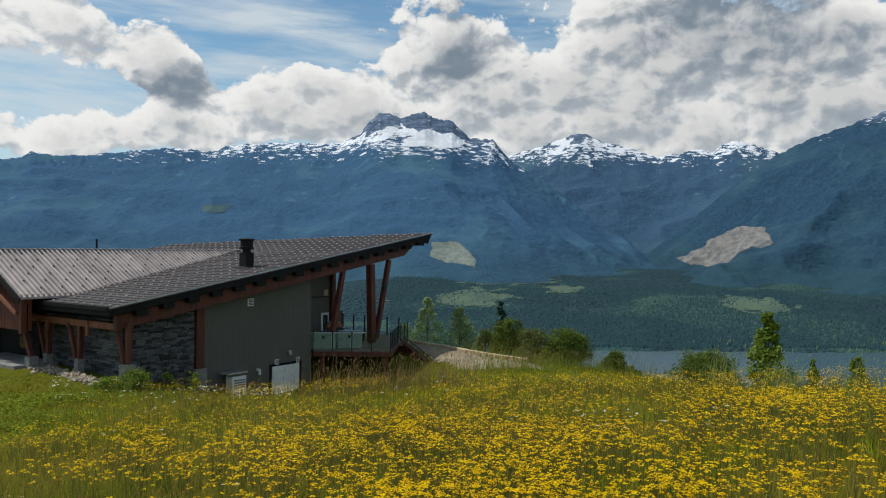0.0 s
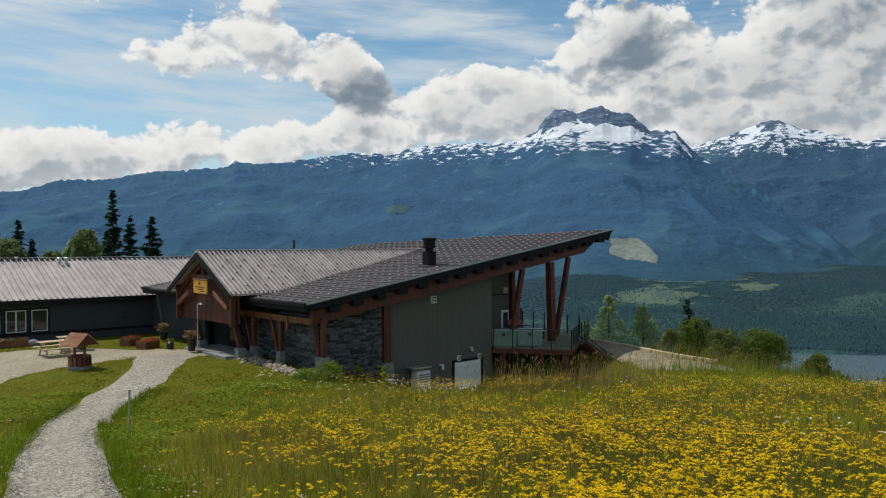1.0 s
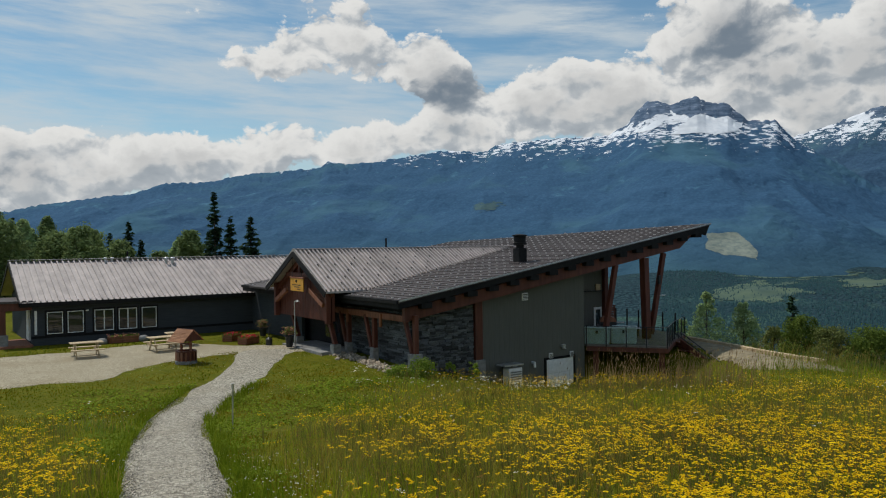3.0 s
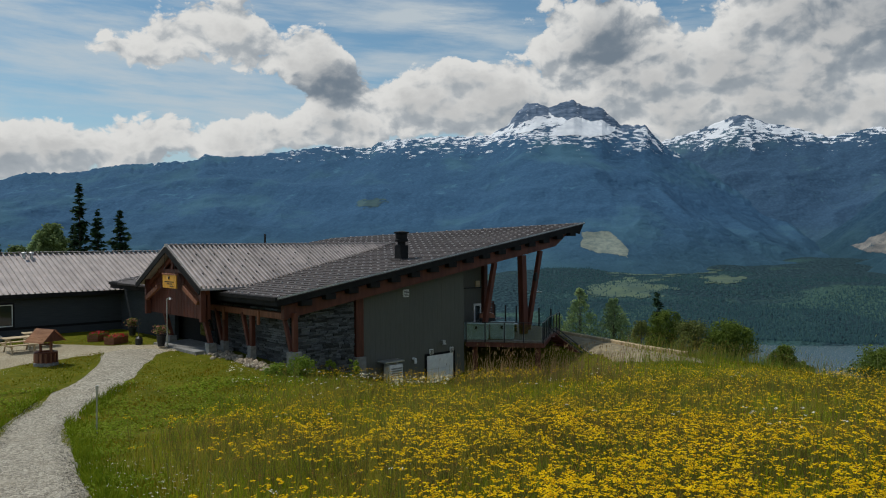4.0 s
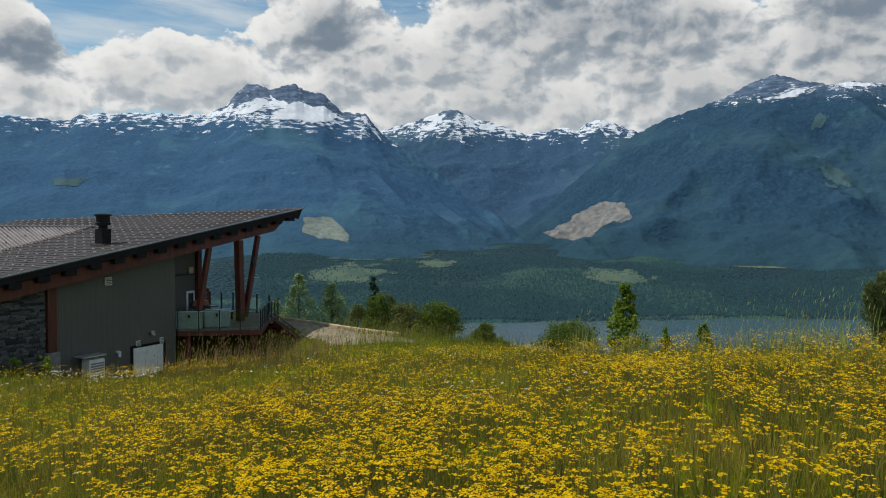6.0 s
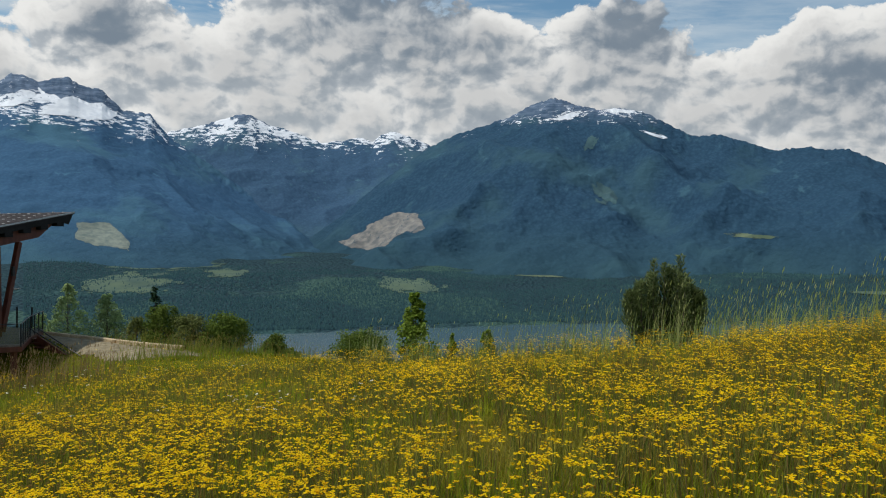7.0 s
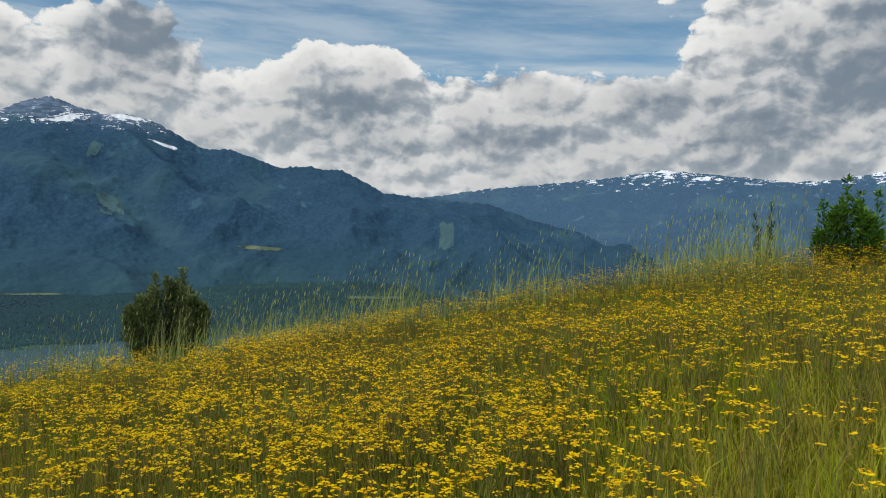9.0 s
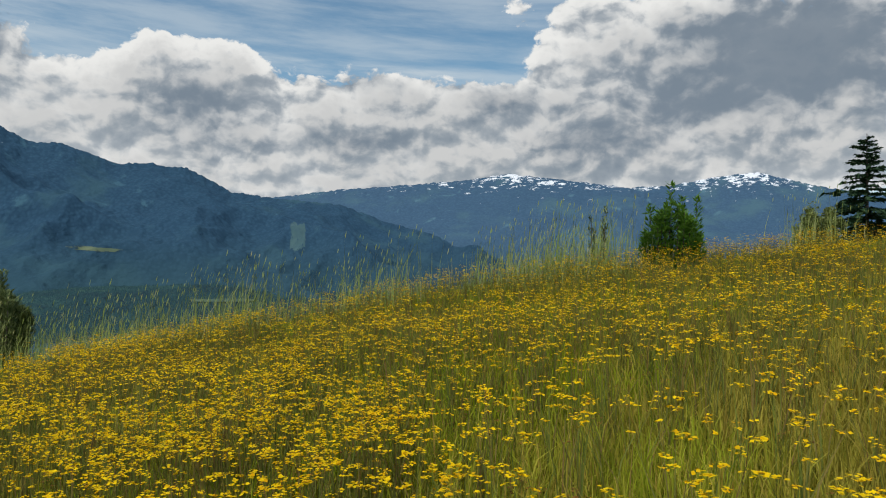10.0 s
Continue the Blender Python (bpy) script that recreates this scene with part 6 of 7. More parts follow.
# low clover leaves in patches on the lawn
cvx, cvy = scatter(150000, 4.5, 30, -62, -4, 1)
cvx, cvy = keep_where(cvx, cvy, np.clip(2.4 * (fractal(cvx * 0.45, cvy * 0.45, 96, 4) + 0.12), 0, 0.9) * (1 - 0.8 * meadow_share(cvx, cvy)))
n_ = len(cvx)
leaf_at = np.stack([cvx, cvy, ground_z(cvx, cvy) + rng.uniform(0.03, 0.15, n_)], -1)
spin, sz = rng.uniform(0, 6.283, n_), np.interp(np.hypot(cvx, cvy), [5, 12, 30], [0.014, 0.022, 0.040]) * rng.uniform(0.7, 1.3, n_)
tip_x, tip_y = rng.normal(0, 0.3, n_), rng.normal(0, 0.3, n_)
V_ = np.stack([leaf_at + np.stack([np.cos(spin + q) * sz, np.sin(spin + q) * sz, (tip_x * np.cos(spin + q) + tip_y * np.sin(spin + q)) * sz], -1) for q in (0, 1.571, 3.142, 4.712)], 1)
T_ = (np.arange(n_) * 4)[:, None, None] + np.array([[0, 1, 2], [0, 2, 3]])[None]
clover_mat = blades("clover_leaves", [(0.120, 0.185, 0.010), (0.165, 0.230, 0.016), (0.22, 0.265, 0.026), (0.140, 0.200, 0.012)])
tagged(new("clover", array_mesh("clover", V_, T_, [clover_mat])), "low green clover patches in the lawn", "clover", kind="stuff")
# a band of daisies below the stone wall
x, y = scatter(2600, 23.5, 31.0, -27, -11)
cl = np.clip(3.0 * (fractal(x * 0.5 + 9, y * 0.5, 93, 3) + 0.12), 0, 1)
x, y = keep_where(x, y, 0.32 * cl * np.clip((np.hypot(x, y) - 24) / 4, 0, 1))
m_ = len(x)
flowers("white_daisies", x, y, rng.uniform(0.30, 0.55, m_), 2, 4, np.full(m_, 0.035), np.full(m_, 0.020), petal_white, "band of small white daisies below the stone wall", False)
# green leafy weeds among the grass
wx_, wy_ = [], []
for n_, r0, r1 in ((40000, 2, 8), (50000, 8, 24)):
    x, y = scatter(n_, r0, r1, -60, 110)
    cl = np.clip(3.5 * (fractal(x * 0.4, y * 0.4, 97, 3) - 0.25), 0, 1)
    x, y = keep_where(x, y, cl * (0.25 + 0.75 * meadow_share(x, y)))
    wx_.append(x), wy_.append(y)
wx_, wy_ = np.concatenate(wx_), np.concatenate(wy_)
tufts("leafy_weeds", wx_, wy_, rng.uniform(0.15, 0.42, len(wx_)), np.interp(np.hypot(wx_, wy_), [2, 8, 24], [0.014, 0.020, 0.03]), leaf_weed, "fresh green leafy weeds between the flowers", 0.9)

# darker uncut fringe along the path
fk = rng.rand(9000) ** 1.3 * 6.0 + 0.2
fx_, fy_ = np.interp(fk, range(len(px)), px), np.interp(fk, range(len(px)), py)
fo = np.interp(fk, range(len(px)), pw) + 0.02 + rng.exponential(0.22, len(fk))
fs = np.where(rng.rand(len(fk)) < 0.68, 1.0, -1.0)
fx_, fy_ = fx_ + fs * fo * 0.80, fy_ + fs * fo * 0.60
ok = (path_gap(fx_, fy_) > 0.02) & (fractal(fx_ * 0.8, fy_ * 0.8, 99, 3) > -0.35)
fx_, fy_ = fx_[ok], fy_[ok]
fringe_mat = blades("uncut_grass", [(0.115, 0.175, 0.008), (0.165, 0.220, 0.011), (0.22, 0.26, 0.018)])
tufts("path_fringe", fx_, fy_, rng.uniform(0.12, 0.38, len(fx_)), np.full(len(fx_), 0.014), fringe_mat, "dark uncut grass along the path edge", 0.7)



def tall_grass(name, label, clumps, mat, per, h0, h1, head_mat):
    """Clumps of tall seeding grass: blades, thin stalks and nodding seed heads."""
    xs, ys, hs = [], [], []
    for a, d, spread in clumps:
        n_ = int(per * spread * spread * 4 + 14)
        xs.append(d * math.sin(radians(a)) + rng.normal(0, spread, n_))
        ys.append(d * math.cos(radians(a)) + rng.normal(0, spread, n_))
    x, y = np.concatenate(xs), np.concatenate(ys)
    ok = ~footprint(x, y)
    x, y = x[ok], y[ok]
    n_ = len(x)
    h = rng.uniform(h0, h1, n_) * np.repeat(rng.uniform(0.8, 1.15, len(clumps)), [len(q) for q in xs])[ok]
    tufts(name, x, y, h * rng.uniform(0.45, 0.9, n_), np.full(n_, 0.014), mat, label, 0.45)
    k = rng.rand(n_) < 0.5
    x, y, h = x[k], y[k], h[k]
    n_ = len(x)
    g = ground_z(x, y)
    lean = rng.normal(0.12, 0.14, n_) * h
    dirx, diry = 0.8, -0.6
    top = np.stack([x + lean * dirx, y + lean * diry, g + h], -1)
    P = np.stack([x, y, g], -1)
    a = rng.uniform(0, 3.14, n_)
    sd_ = np.stack([np.cos(a), np.sin(a), 0 * a], -1)
    M = P * 0.4 + top * 0.6 - np.stack([lean * 0.25 * dirx, lean * 0.25 * diry, 0 * lean], -1)
    tip = top + np.stack([0.035 * dirx + 0 * a, 0.035 * diry + 0 * a, 0.10 + 0.08 * rng.rand(n_)], -1)
    mid = (top + tip) / 2
    V_ = np.stack([P - sd_ * 0.007, P + sd_ * 0.007, M - sd_ * 0.006, M + sd_ * 0.006, top, mid - sd_ * 0.010, mid + sd_ * 0.010, tip], 1)
    T_ = (np.arange(n_) * 8)[:, None, None] + np.array([[0, 1, 3], [0, 3, 2], [2, 3, 4], [4, 5, 6], [5, 7, 6]])[None]
    tagged(new("seed_heads", array_mesh("seed_heads", V_, T_, [head_mat])), "pale seed heads on thin stalks of tall grass", "grass", kind="stuff")


crest = [(28, 22, 0.3), (31, 21, 0.3), (34, 20.5, 0.35), (37, 19.5, 0.4), (41.5, 19, 0.4), (44.5, 18.5, 0.35), (46.0, 18.5, 0.5), (47.5, 18.5, 0.3), (50, 18, 0.55), (51.2, 18.4, 0.3), (53, 18, 0.4), (56, 17.5, 0.5), (57.4, 17.5, 0.3), (59, 17.5, 0.4), (62, 17, 0.35), (66, 17, 0.4), (69, 16.5, 0.4), (75, 17, 0.35), (79, 17, 0.6), (81, 17, 0.7), (84, 17, 0.5), (97, 24, 0.5), (24, 26, 0.4), (20, 27, 0.4)]
tall_grass("tall_grass", "tall pale seeding grass on the hill crest", crest, tall_mat, 150, 0.60, 1.60, tall_mat)
reeds = [(-8.6, 28, 0.45), (-7, 28, 0.7), (-5.4, 28.5, 0.7), (-3.8, 28.5, 0.7), (-2.2, 28.5, 0.7), (-0.6, 28.5, 0.6), (1.0, 28, 0.5)]
rust_mat = blades("rusty_grass", [(0.30, 0.26, 0.06), (0.33, 0.25, 0.08), (0.25, 0.33, 0.045), (0.29, 0.20, 0.07), (0.28, 0.36, 0.05)])
tall_grass("tall_grass", "tall rust-tinged grass growing below the deck", reeds, rust_mat, 90, 0.8, 1.55, blades("rusty_seed_heads", [(0.30, 0.20, 0.10), (0.36, 0.26, 0.13), (0.26, 0.15, 0.08)]))
rough = [(2.4, 43.5, 0.6), (3.6, 41.5, 0.7), (4.8, 40.2, 0.7), (5.8, 39.2, 0.7), (6.8, 38.0, 0.8), (7.8, 37.5, 0.8), (9.0, 37.0, 0.8), (10.4, 37.0, 0.7), (3.0, 36.5, 0.6), (5.0, 35.0, 0.7), (7.0, 34.0, 0.7), (11.8, 37.5, 0.7), (14.5, 36.5, 0.7), (16.5, 35.0, 0.6)]
tall_grass("tall_grass", "rough green grass growing along the dirt track", rough, leaf_weed, 70, 0.35, 0.8, rust_mat)
x, y = scatter(9000, 9, 44, -24, 60)
x, y = keep_where(x, y, 0.5 * meadow_share(x, y))
tufts("grass_stalks", x, y, rng.uniform(0.55, 0.85, len(x)), np.full(len(x), 0.010), rust_mat, "scattered rusty sorrel stalks in the meadow", 0.2)

# weathered timbers along the upper edge of the track
edging = thing("timber_edging", "weathered pale timbers edging the dirt track", "edging")
EDGE = [(-2.4, 45.9), (-0.9, 44.9), (0.6, 43.6), (2.0, 42.1), (3.5, 40.6), (5.0, 39.2), (6.4, 37.9)]
for (a0, d0), (a1, d1) in zip(EDGE, EDGE[1:]):
    q0, q1 = ((d * math.sin(radians(a)), d * math.cos(radians(a))) for a, d in ((a0, d0), (a1 - 0.06, d1)))
    part("timber", beam(bmesh.new(), (*q0, float(ground_z(*q0)) + 0.10), (*q1, float(ground_z(*q1)) + 0.10), 0.22, 0.22, 0.03), wood_pale, edging)

# ---- bushes and trees ----


def crown(clumps, leaves, size, r, mat, name="crown"):
    """Leaf quads round clump centres (rows of x, y, z, radius)."""
    c = np.repeat(clumps, leaves, 0)
    k = len(c)
    d = r.normal(0, 1, (k, 3))
    d /= np.linalg.norm(d, axis=1)[:, None]
    p_ = c[:, :3] + d * (c[:, 3] * r.rand(k) ** 0.45)[:, None]
    n1 = d + r.normal(0, 0.7, (k, 3))
    n1[:, 2] += 0.5
    n1 /= np.linalg.norm(n1, axis=1)[:, None]
    t1 = np.cross(n1, r.normal(0, 1, (k, 3)))
    t1 /= np.linalg.norm(t1, axis=1)[:, None]
    t2 = np.cross(n1, t1)
    s = (size * r.uniform(0.6, 1.3, k))[:, None]
    V_ = np.stack([p_ - t1 * s, p_ + t2 * s * 0.55, p_ + t1 * s, p_ - t2 * s * 0.55], 1)
    T_ = (np.arange(k) * 4)[:, None, None] + np.array([[0, 1, 2], [0, 2, 3]])[None]
    return array_mesh(name, V_, T_, [mat])


def leafy(name, label, category, az_, dist, height, width, mat, seed, n_clump=40, leaves=70, size=0.05, shape="bush", group="bushes and young trees on the slope", sink=0.0):
    r = np.random.RandomState(seed)
    if dist < 55 and shape != "cone":
        n_clump, leaves, size = int(n_clump * 1.7), leaves, size * 1.02
    x, y = dist * math.sin(radians(az_)), dist * math.cos(radians(az_))
    t = thing(name, label, category, (x, y, float(ground_z(x, y)) - sink), r.uniform(0, 360), group)
    k = n_clump
    h = r.rand(k)
    if shape == "bush":
        h = 0.12 + 0.80 * h
        rad = width / 2 * np.sqrt(np.clip(1 - ((h - 0.36) / 0.60) ** 2, 0.03, 1))
        cr = width * 0.15
    elif shape == "peaked":
        h = 0.10 + 0.86 * h
        rad = width / 2 * np.clip(1.06 - h, 0.03, 1) ** 0.45 * r.uniform(0.8, 1.1, k)
        cr = width * 0.13 * np.clip(1.35 - h, 0.3, 1)
    elif shape == "cone":
        h = 0.08 + 0.86 * h
        rad = width / 2 * np.clip(1.04 - h, 0.03, 1) ** 0.9
        cr = width * 0.16 * np.clip(1.25 - h, 0.3, 1)
    else:
        h = 0.25 + 0.68 * h
        rad = width / 2 * np.sqrt(np.clip(1 - ((h - 0.58) / 0.46) ** 2, 0.05, 1))
        cr = width * 0.14
    a, f = r.uniform(0, 6.283, k), np.sqrt(r.rand(k)) * 0.86
    f = np.where(r.rand(k) < 0.12, f * 1.25, f)
    cx, cy, cz = np.cos(a) * rad * f, np.sin(a) * rad * f, h * height
    clumps = np.stack([cx, cy, cz, cr * r.uniform(0.5, 1.2, k)], -1)
    bm = bmesh.new()
    top_h = height * (0.55 if shape == "bush" else 0.92)
    rod(bm, (0, 0, -0.3), (r.normal(0, 0.05), r.normal(0, 0.05), top_h), max(0.03, height * 0.014), 0.012, 7)
    for i in range(min(k, 16)):
        z_ = cz[i] * 0.45
        rod(bm, (0, 0, z_), (cx[i], cy[i], cz[i]), max(0.012, height * 0.006), 0.005, 5)
    part("trunk", bm, bark, t)
    ob = new("crown", crown(clumps, leaves, size, r, mat))
    ob.parent = t
    return t


leafy("poplar", "young grey-green poplar on the slope", "tree", -1.1, 47, 3.4, 2.7, leaf_poplar, 1, 95, 34, 0.070, "cone")
leafy("poplar", "young grey-green poplar on the slope", "tree", 1.3, 46, 3.1, 3.3, leaf_poplar, 2, 110, 34, 0.070, "cone")
leafy("shrub", "small grey-green shrub on the slope", "shrub", -2.7, 50, 2.1, 1.3, leaf_poplar, 3, 30, 40, 0.06, "bush")
leafy("bush", "round green bush on the slope", "bush", 5.0, 41.5, 2.1, 2.4, leaf_green, 4, 60, 60, 0.055)
leafy("bush", "rusty green bush on the slope", "bush", 6.8, 39.5, 1.6, 2.1, leaf_olive, 5, 50, 60, 0.055)
leafy("bush", "weedy green bush on the slope", "bush", 3.2, 43.5, 1.5, 1.4, leaf_olive, 24, 30, 60, 0.05)
leafy("bush", "dense round dark green bush on the slope", "bush", 9.2, 39, 1.8, 2.5, leaf_green, 6, 80, 70, 0.055)
leafy("bush", "small upright green bush on the slope", "bush", 12.7, 40, 1.45, 1.5, leaf_green, 7, 45, 60, 0.055)
leafy("bush", "low side bush beside the green bush", "bush", 14.0, 39.5, 0.85, 1.0, leaf_green, 25, 22, 60, 0.055)
leafy("bush", "wide low green bush below the crest", "bush", 19.0, 36, 1.65, 3.1, leaf_green, 8, 90, 70, 0.05)
leafy("young_tree", "young pointed broadleaf tree below the crest", "tree", 23.0, 32, 3.3, 2.3, leaf_weed, 9, 80, 46, 0.085, "cone")
leafy("shrub", "slim green shrub below the crest", "shrub", 25.8, 32, 1.65, 0.85, leaf_weed, 10, 40, 44, 0.06, "cone")
leafy("shrub", "small green shrub below the crest", "shrub", 28.4, 32, 1.85, 1.4, leaf_weed, 11, 54, 46, 0.06, "cone")


def upright_shrub(label, az_, dist, tops, leaf, mat, seed, per=120, turn_up=0.8, category="shrub", name="shrub"):
    """Many leafy stems rising from one root: tops are rows of (across, depth, height, reach of the leaves)."""
    r = np.random.RandomState(seed)
    x, y = dist * math.sin(radians(az_)), dist * math.cos(radians(az_))
    t = thing(name, label, category, (x, y, float(ground_z(x, y))), -az_, "bushes and young trees on the slope")
    rows = []
    for ax, ay, h, reach in tops:
        foot, tip = np.array((ax * 0.35, ay * 0.35, -0.1)), np.array((ax, ay, h))
        bend = np.array((ax * 0.25, ay * 0.25, 0.0))
        part("stem", rod(rod(bmesh.new(), foot, (foot + tip) / 2 + bend, 0.022, 0.015, 5), (foot + tip) / 2 + bend, tip, 0.015, 0.004, 5), bark, t)
        f = 0.10 + 0.90 * r.rand(per) ** 0.8
        mid = 4 * f * (1 - f)
        p_ = foot[None] + (tip - foot)[None] * f[:, None] + bend[None] * mid[:, None]
        a = r.uniform(0, 6.283, per)
        out = reach * (1.12 - f) ** 0.55 * np.sqrt(r.rand(per))
        p_ = p_ + np.stack([np.cos(a) * out, np.sin(a) * out, 0.25 * out], -1)
        rows.append(np.concatenate([p_, a[:, None], np.full((per, 1), leaf)], 1))
    m_ = np.concatenate(rows)
    k = len(m_)
    a, sz = m_[:, 3] + r.normal(0, 0.5, k), m_[:, 4] * r.uniform(0.6, 1.3, k)
    d = np.stack([np.cos(a), np.sin(a), r.normal(turn_up, 0.35, k)], -1)
    d = d / np.linalg.norm(d, axis=1)[:, None] * sz[:, None]
    w = np.stack([-np.sin(a), np.cos(a), r.normal(0, 0.4, k)], -1) * (sz * 0.20)[:, None]
    P = m_[:, :3]
    V_ = np.stack([P - d * 0.3, P + d * 0.2 + w, P + d, P + d * 0.2 - w], 1)
    T_ = (np.arange(k) * 4)[:, None, None] + np.array([[0, 1, 2], [0, 2, 3]])[None]
    ob = new("foliage", array_mesh("foliage", V_, T_, [mat]))
    ob.parent = t
    return t


def fan(seed, count, half, depth, low, high, reach):
    """Stem tops spread over a clump, tallest towards the middle."""
    r = np.random.RandomState(seed)
    return [(q, r.uniform(-depth, depth), low + (high - low) * (1 - (abs(q) / half) ** 1.6) * r.uniform(0.72, 1.0), reach * r.uniform(0.8, 1.2)) for q in r.uniform(-half, half, count)]


upright_shrub("tall dark olive bush with pointed tops on the hill crest", 41.3, 25, [(-0.35, 0.0, 3.05, 0.30), (0.42, 0.1, 3.2, 0.30)] + fan(12, 38, 1.08, 0.85, 2.0, 2.95, 0.34), 0.115, leaf_dark, 12, 420, 0.9, "bush", "bush")
upright_shrub("fresh bright green leafy shrub in the flowers", 88.6, 17.5, [(-0.03, 0.0, 2.02, 0.16), (0.50, 0.0, 1.75, 0.14), (-0.46, 0.0, 1.55, 0.16), (0.2, 0.1, 1.7, 0.16)] + fan(13, 22, 0.56, 0.42, 0.8, 1.65, 0.20), 0.105, leaf_bright, 13, 190, 0.7)
upright_shrub("thin dark leafy stalk on the hill crest", 83.0, 18.0, [(0.0, 0.0, 1.5, 0.10), (0.05, 0.05, 1.2, 0.10)], 0.075, leaf_dark, 14, 130, 0.9)
upright_shrub("thin dark leafy stalk on the hill crest", 83.95, 18.0, [(0.0, 0.0, 1.68, 0.10), (-0.04, 0.05, 1.3, 0.10)], 0.075, leaf_dark, 15, 130, 0.9)
leafy("bush", "low green bush under the spruce", "bush", 97.6, 26, 1.5, 1.7, leaf_olive, 16, 40, 60, 0.05)
leafy("bush", "loose leafy weed bush against the stone wall", "bush", -18.0, 31.8, 1.05, 0.7, leaf_weed, 17, 16, 20, 0.045)
leafy("bush", "loose leafy weed bush against the stone wall", "bush", -19.7, 31.8, 0.8, 0.6, leaf_weed, 18, 12, 18, 0.045)
leafy("bush", "low weedy bush beside the corner pier", "bush", -21.9, 31.0, 0.75, 1.6, leaf_weed, 19, 36, 30, 0.045)
leafy("bush", "low weedy bush beside the corner pier", "bush", -23.6, 30.6, 0.45, 1.2, leaf_weed, 20, 26, 30, 0.045)


def spruce(label, az_, dist, height, width, seed, whorls=26, per=7, cards=12, group="spruces behind the lodge", base=0.08, mat=None, full=1.0):
    r = np.random.RandomState(seed)
    x, y = dist * math.sin(radians(az_)), dist * math.cos(radians(az_))
    t = thing("spruce", label, "tree", (x, y, float(ground_z(x, y))), r.uniform(0, 360), group)
    part("trunk", rod(bmesh.new(), (0, 0, -0.3), (0, 0, height * 0.98), height * 0.016 + 0.02, 0.01, 8), bark, t)
    rows, br = [], bmesh.new()
    for i in range(whorls):
        f = base + (0.985 - base) * (i + r.uniform(-0.5, 0.5)) / whorls
        L = width / 2 * (1 - f) ** 0.8 * r.uniform(0.7, 1.2) + 0.05
        for j in range(per):
            if r.rand() < 0.12:
                continue
            a = 6.283 * (j + r.rand()) / per
            l = L * r.uniform(0.6, 1.15)
            droop = -0.28 + 0.45 * f
            zj = r.uniform(-0.6, 0.6) * height / whorls
            tipp = (math.cos(a) * l, math.sin(a) * l, f * height + droop * l + zj)
            rod(br, (0, 0, f * height + zj), tipp, 0.008 + height * 0.0012, 0.003, 4)
            for c in range(cards):
                q = (c + r.rand()) / cards
                rows.append((tipp[0] * q, tipp[1] * q, f * height + zj + droop * l * q * q, a, full * (l * 0.26 + 0.035 * height ** 0.8), q))
    part("branch", br, bark, t)
    m_ = np.array(rows)
    k = len(m_)
    a = m_[:, 3] + r.normal(0, 0.7, k)
    s = m_[:, 4] * r.uniform(0.7, 1.3, k)
    d = np.stack([np.cos(a), np.sin(a), r.normal(-0.25, 0.3, k)], -1) * s[:, None]
    w = np.stack([-np.sin(a), np.cos(a), r.normal(0, 0.6, k)], -1) * (s * 0.42)[:, None]
    P = m_[:, :3]
    V_ = np.stack([P - d * 0.4, P + w, P + d, P - w], 1)
    T_ = (np.arange(k) * 4)[:, None, None] + np.array([[0, 1, 2], [0, 2, 3]])[None]
    ob = new("needles", array_mesh("needles", V_, T_, [mat or needle_dark]))
    ob.parent = t
    return t


spruce("dark young spruce behind the bushes", 4.4, 45, 3.9, 1.6, 101, 16, 7, 8, "bushes and young trees on the slope")
spruce("dark open-branched spruce on the hilltop", 100.3, 28, 3.75, 3.4, 102, 20, 7, 34, "spruce on the hill", 0.10, None, 0.40)
spruce("small dark spruce on the hilltop", 102.5, 29, 3.0, 2.6, 103, 15, 7, 30, "spruce on the hill", 0.1, None, 0.40)
for k, (a, d, h, w) in enumerate(((-36.5, 78, 10.8, 2.3), (-35.4, 77, 8.2, 2.1), (-34.0, 79, 8.5, 2.4), (-36.9, 84, 7.0, 2.2), (-42.2, 80, 7.9, 2.0), (-41.4, 79, 6.2, 1.8), (-43.4, 86, 6.8, 2.2), (-51.0, 92, 9.2, 2.8), (-47.0, 95, 8.6, 2.6), (-52.6, 90, 10.0, 3.0), (-49.2, 96, 8.8, 2.6))):
    spruce("tall dark spruce behind the lodge", a, d, h, w * 1.25, 110 + k, 28, 7, 9, full=0.85)
wr2 = np.random.RandomState(55)
for k, (a, d, h, w) in enumerate(((-54.5, 81, 9.0, 6.0), (-52.8, 85, 9.2, 5.5), (-51.2, 83, 8.1, 5.0), (-49.8, 76, 7.9, 5.2), (-48.2, 85, 8.3, 5.0), (-46.6, 78, 7.6, 5.0), (-45.0, 76, 6.8, 4.6), (-44.0, 80, 6.4, 4.4), (-42.8, 78, 6.0, 4.0), (-40.2, 80, 5.6, 2.6), (-39.4, 82, 5.2, 2.4), (-38.2, 76, 6.4, 2.8), (-37.3, 78, 5.6, 2.6), (-56.0, 77, 8.5, 6.0), (-47.4, 81, 6.3, 4.6), (-50.6, 79, 6.0, 4.4), (-53.6, 77, 5.8, 4.4))):
    leafy("broadleaf_tree", "leafy green broadleaf tree at the forest edge", "tree", a, d, h * (0.92, 1.12, 0.85, 1.02, 0.9)[k % 5], w, (leaf_forest, leaf_poplar, leaf_forest)[k % 3], 200 + k, 170, 50, 0.14, ("bush", "cone", "bush")[k % 3], "trees at the forest edge")
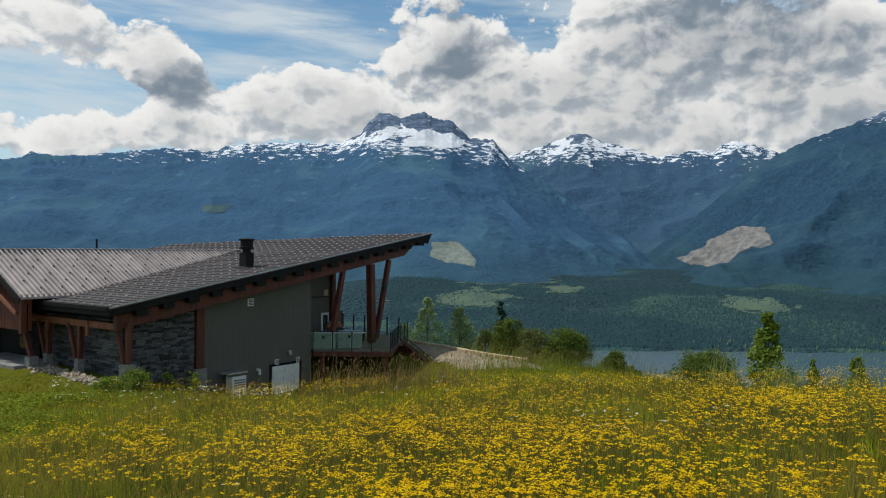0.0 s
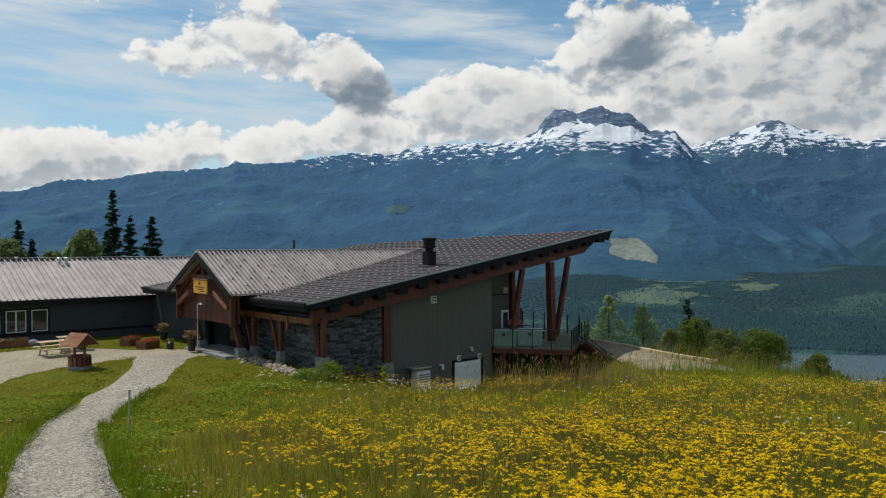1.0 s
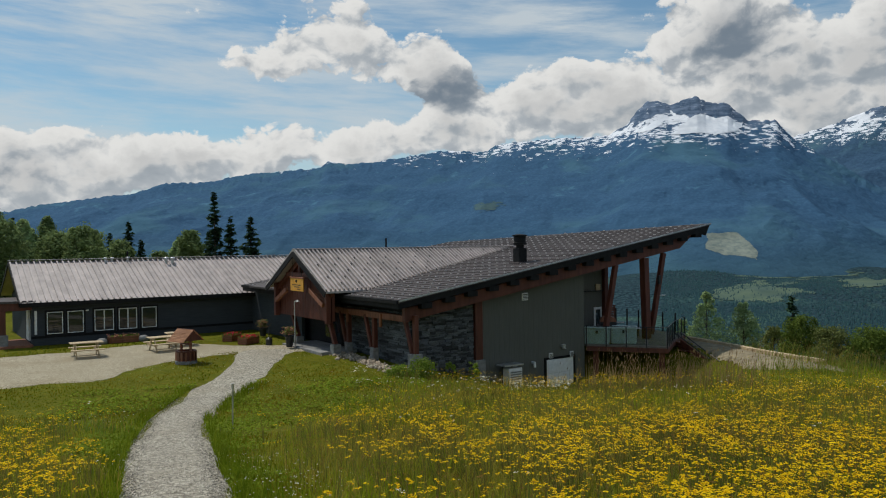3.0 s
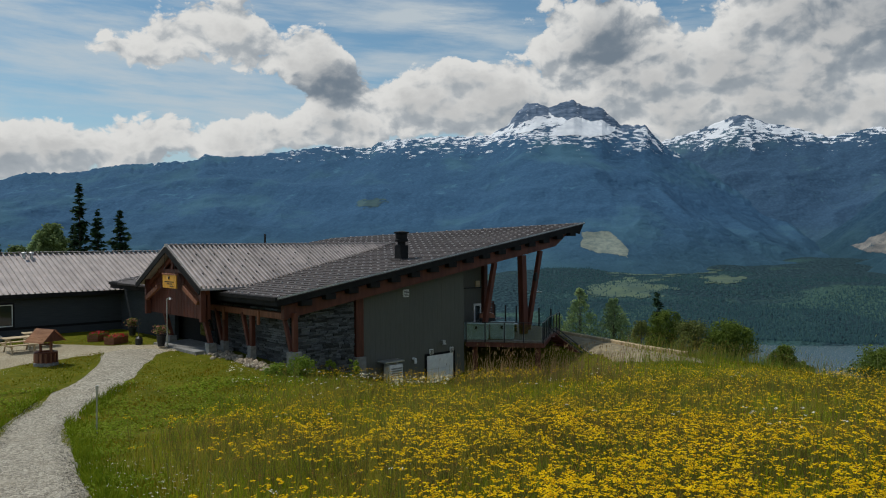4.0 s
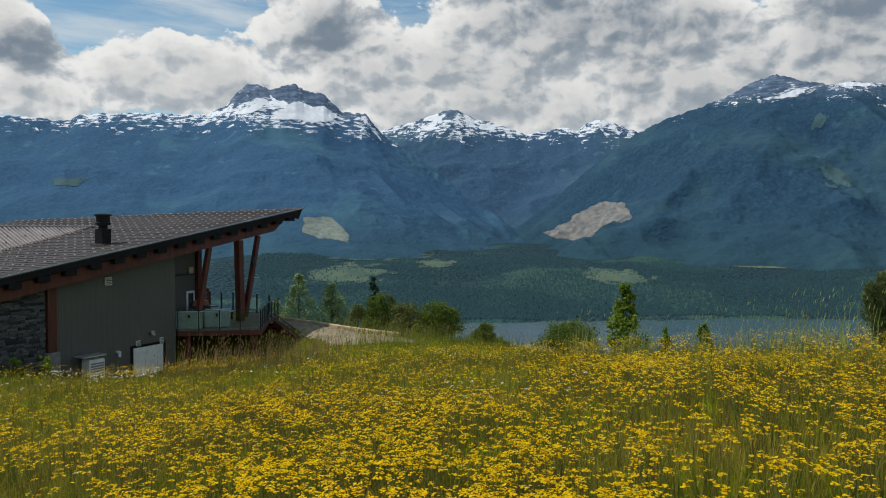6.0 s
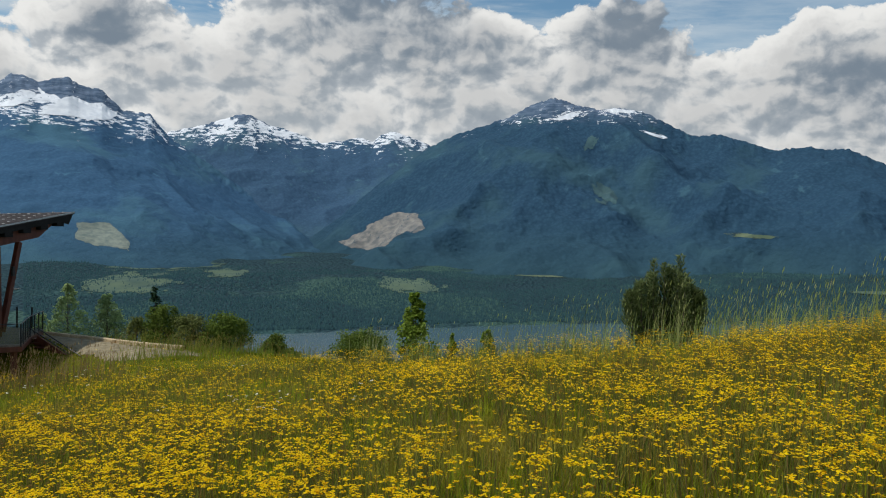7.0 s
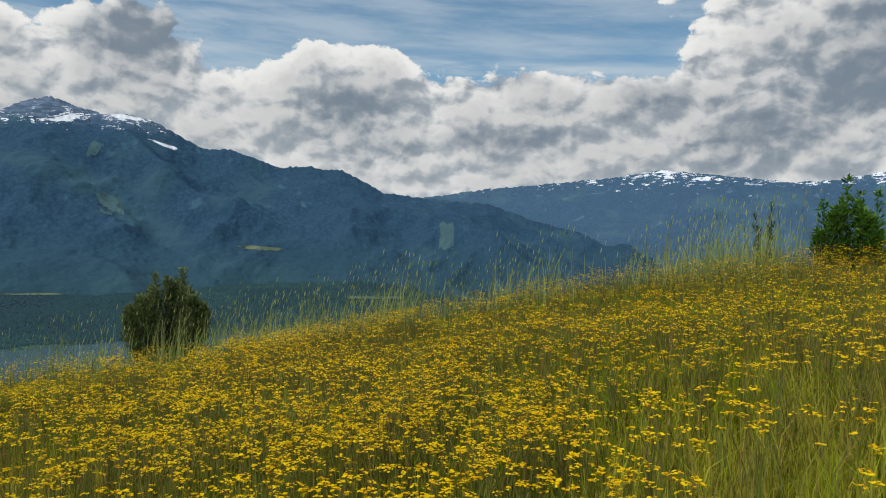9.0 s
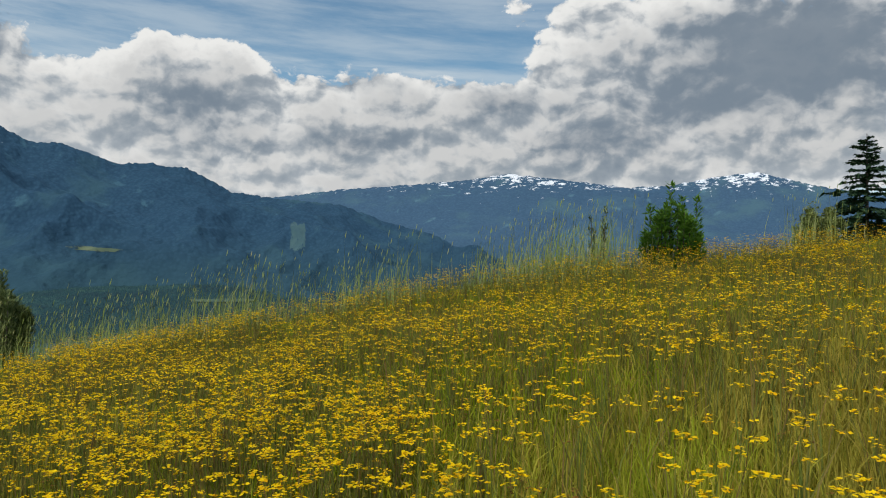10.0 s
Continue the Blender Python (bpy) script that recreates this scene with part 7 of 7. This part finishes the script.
for k, (a, d, h, w) in enumerate(((-55.2, 78, 11.5, 3.4), (-53.2, 82, 12.0, 3.6), (-51.8, 80, 10.4, 3.0), (-50.3, 84, 11.2, 3.4), (-48.6, 82, 9.6, 3.0), (-47.2, 86, 10.2, 3.2), (-45.6, 84, 8.8, 2.8), (-44.4, 86, 8.6, 2.6), (-38.9, 82, 7.4, 2.6), (-37.9, 84, 7.8, 2.6))):
    leafy("poplar", "tall pointed grey-green poplar at the forest edge", "tree", a, d, h * 0.86, w * 1.9, (leaf_poplar, leaf_forest)[k % 2], 400 + k, 260, 46, 0.13, "cone", "trees at the forest edge")

for k, (a, d, h, w) in enumerate(((-55.5, 76, 4.0, 4.6), (-53.8, 77, 3.5, 4.2), (-52.2, 76, 3.7, 4.4), (-50.6, 78, 3.3, 4.0), (-49.2, 80, 3.5, 4.2), (-48.0, 82, 3.3, 4.0), (-57.5, 74, 4.0, 5.0))):
    leafy("bush", "leafy undergrowth bush at the forest edge", "bush", a, d, h, w, (leaf_olive, leaf_green, leaf_olive)[k % 3], 300 + k, 90, 46, 0.12, "bush", "trees at the forest edge")

# edging stones between the lawn and the front of the lodge
er = np.random.RandomState(8)
n_ = 420
v = er.uniform(27.4, 35.5, n_)
u = 16.55 - 0.02 * (35.5 - v) + er.normal(0, 0.28, n_)
ex, ey = u * UX - v * UY, u * UY + v * UX
ez = ground_z(ex, ey)
ico = bmesh.new()
bmesh.ops.create_icosphere(ico, subdivisions=1, radius=1.0)
iv, it = np.array([q.co for q in ico.verts]), np.array([[q.index for q in f.verts] for f in ico.faces])
ico.free()
sc = er.uniform(0.04, 0.12, (n_, 1, 1)) * er.uniform(0.6, 1.3, (n_, 1, 3))
V_ = iv[None] * sc * er.uniform(0.8, 1.2, (n_, len(iv), 1)) + np.stack([ex, ey, ez + 0.02], -1)[:, None]
T_ = (np.arange(n_) * len(iv))[:, None, None] + it[None]
edge_mat = surf("pale_river_stone", (0.24, 0.195, 0.14), (0.42, 0.355, 0.27), 10.0, 0.9, 0.3, 0.01, island=0.35)
tagged(new("edging_stones", array_mesh("edging_stones", V_, T_, [edge_mat])), "pale river stones edging the lodge front", "stones", kind="stuff")

# loose chippings on the near path
n_ = 9000
k_ = er.rand(n_) ** 1.5 * 5.5
cx_, cy_, cw_ = np.interp(k_, range(len(px)), px), np.interp(k_, range(len(px)), py), np.interp(k_, range(len(px)), pw)
off = er.uniform(-1.05, 1.05, n_) * cw_
cx_, cy_ = cx_ + off * 0.80, cy_ + off * 0.60
cz_ = ground_z(cx_, cy_) + 0.05
tet = np.array([[1, 0, -0.4], [-0.5, 0.87, -0.4], [-0.5, -0.87, -0.4], [0.1, 0, 0.8]])
V_ = tet[None] * er.uniform(0.010, 0.024, (n_, 1, 1)) * er.uniform(0.7, 1.3, (n_, 4, 3)) + np.stack([cx_, cy_, cz_], -1)[:, None]
T_ = (np.arange(n_) * 4)[:, None, None] + np.array([[0, 2, 1], [0, 1, 3], [1, 2, 3], [2, 0, 3]])[None]
chip_mat = surf("gravel_chips", (0.25, 0.23, 0.19), (0.46, 0.43, 0.37), 12.0, 0.9, 0.1, 0.005, island=0.4)
tagged(new("gravel_chips", array_mesh("gravel_chips", V_, T_, [chip_mat])), "loose pale chippings on the path", "gravel", kind="stuff")
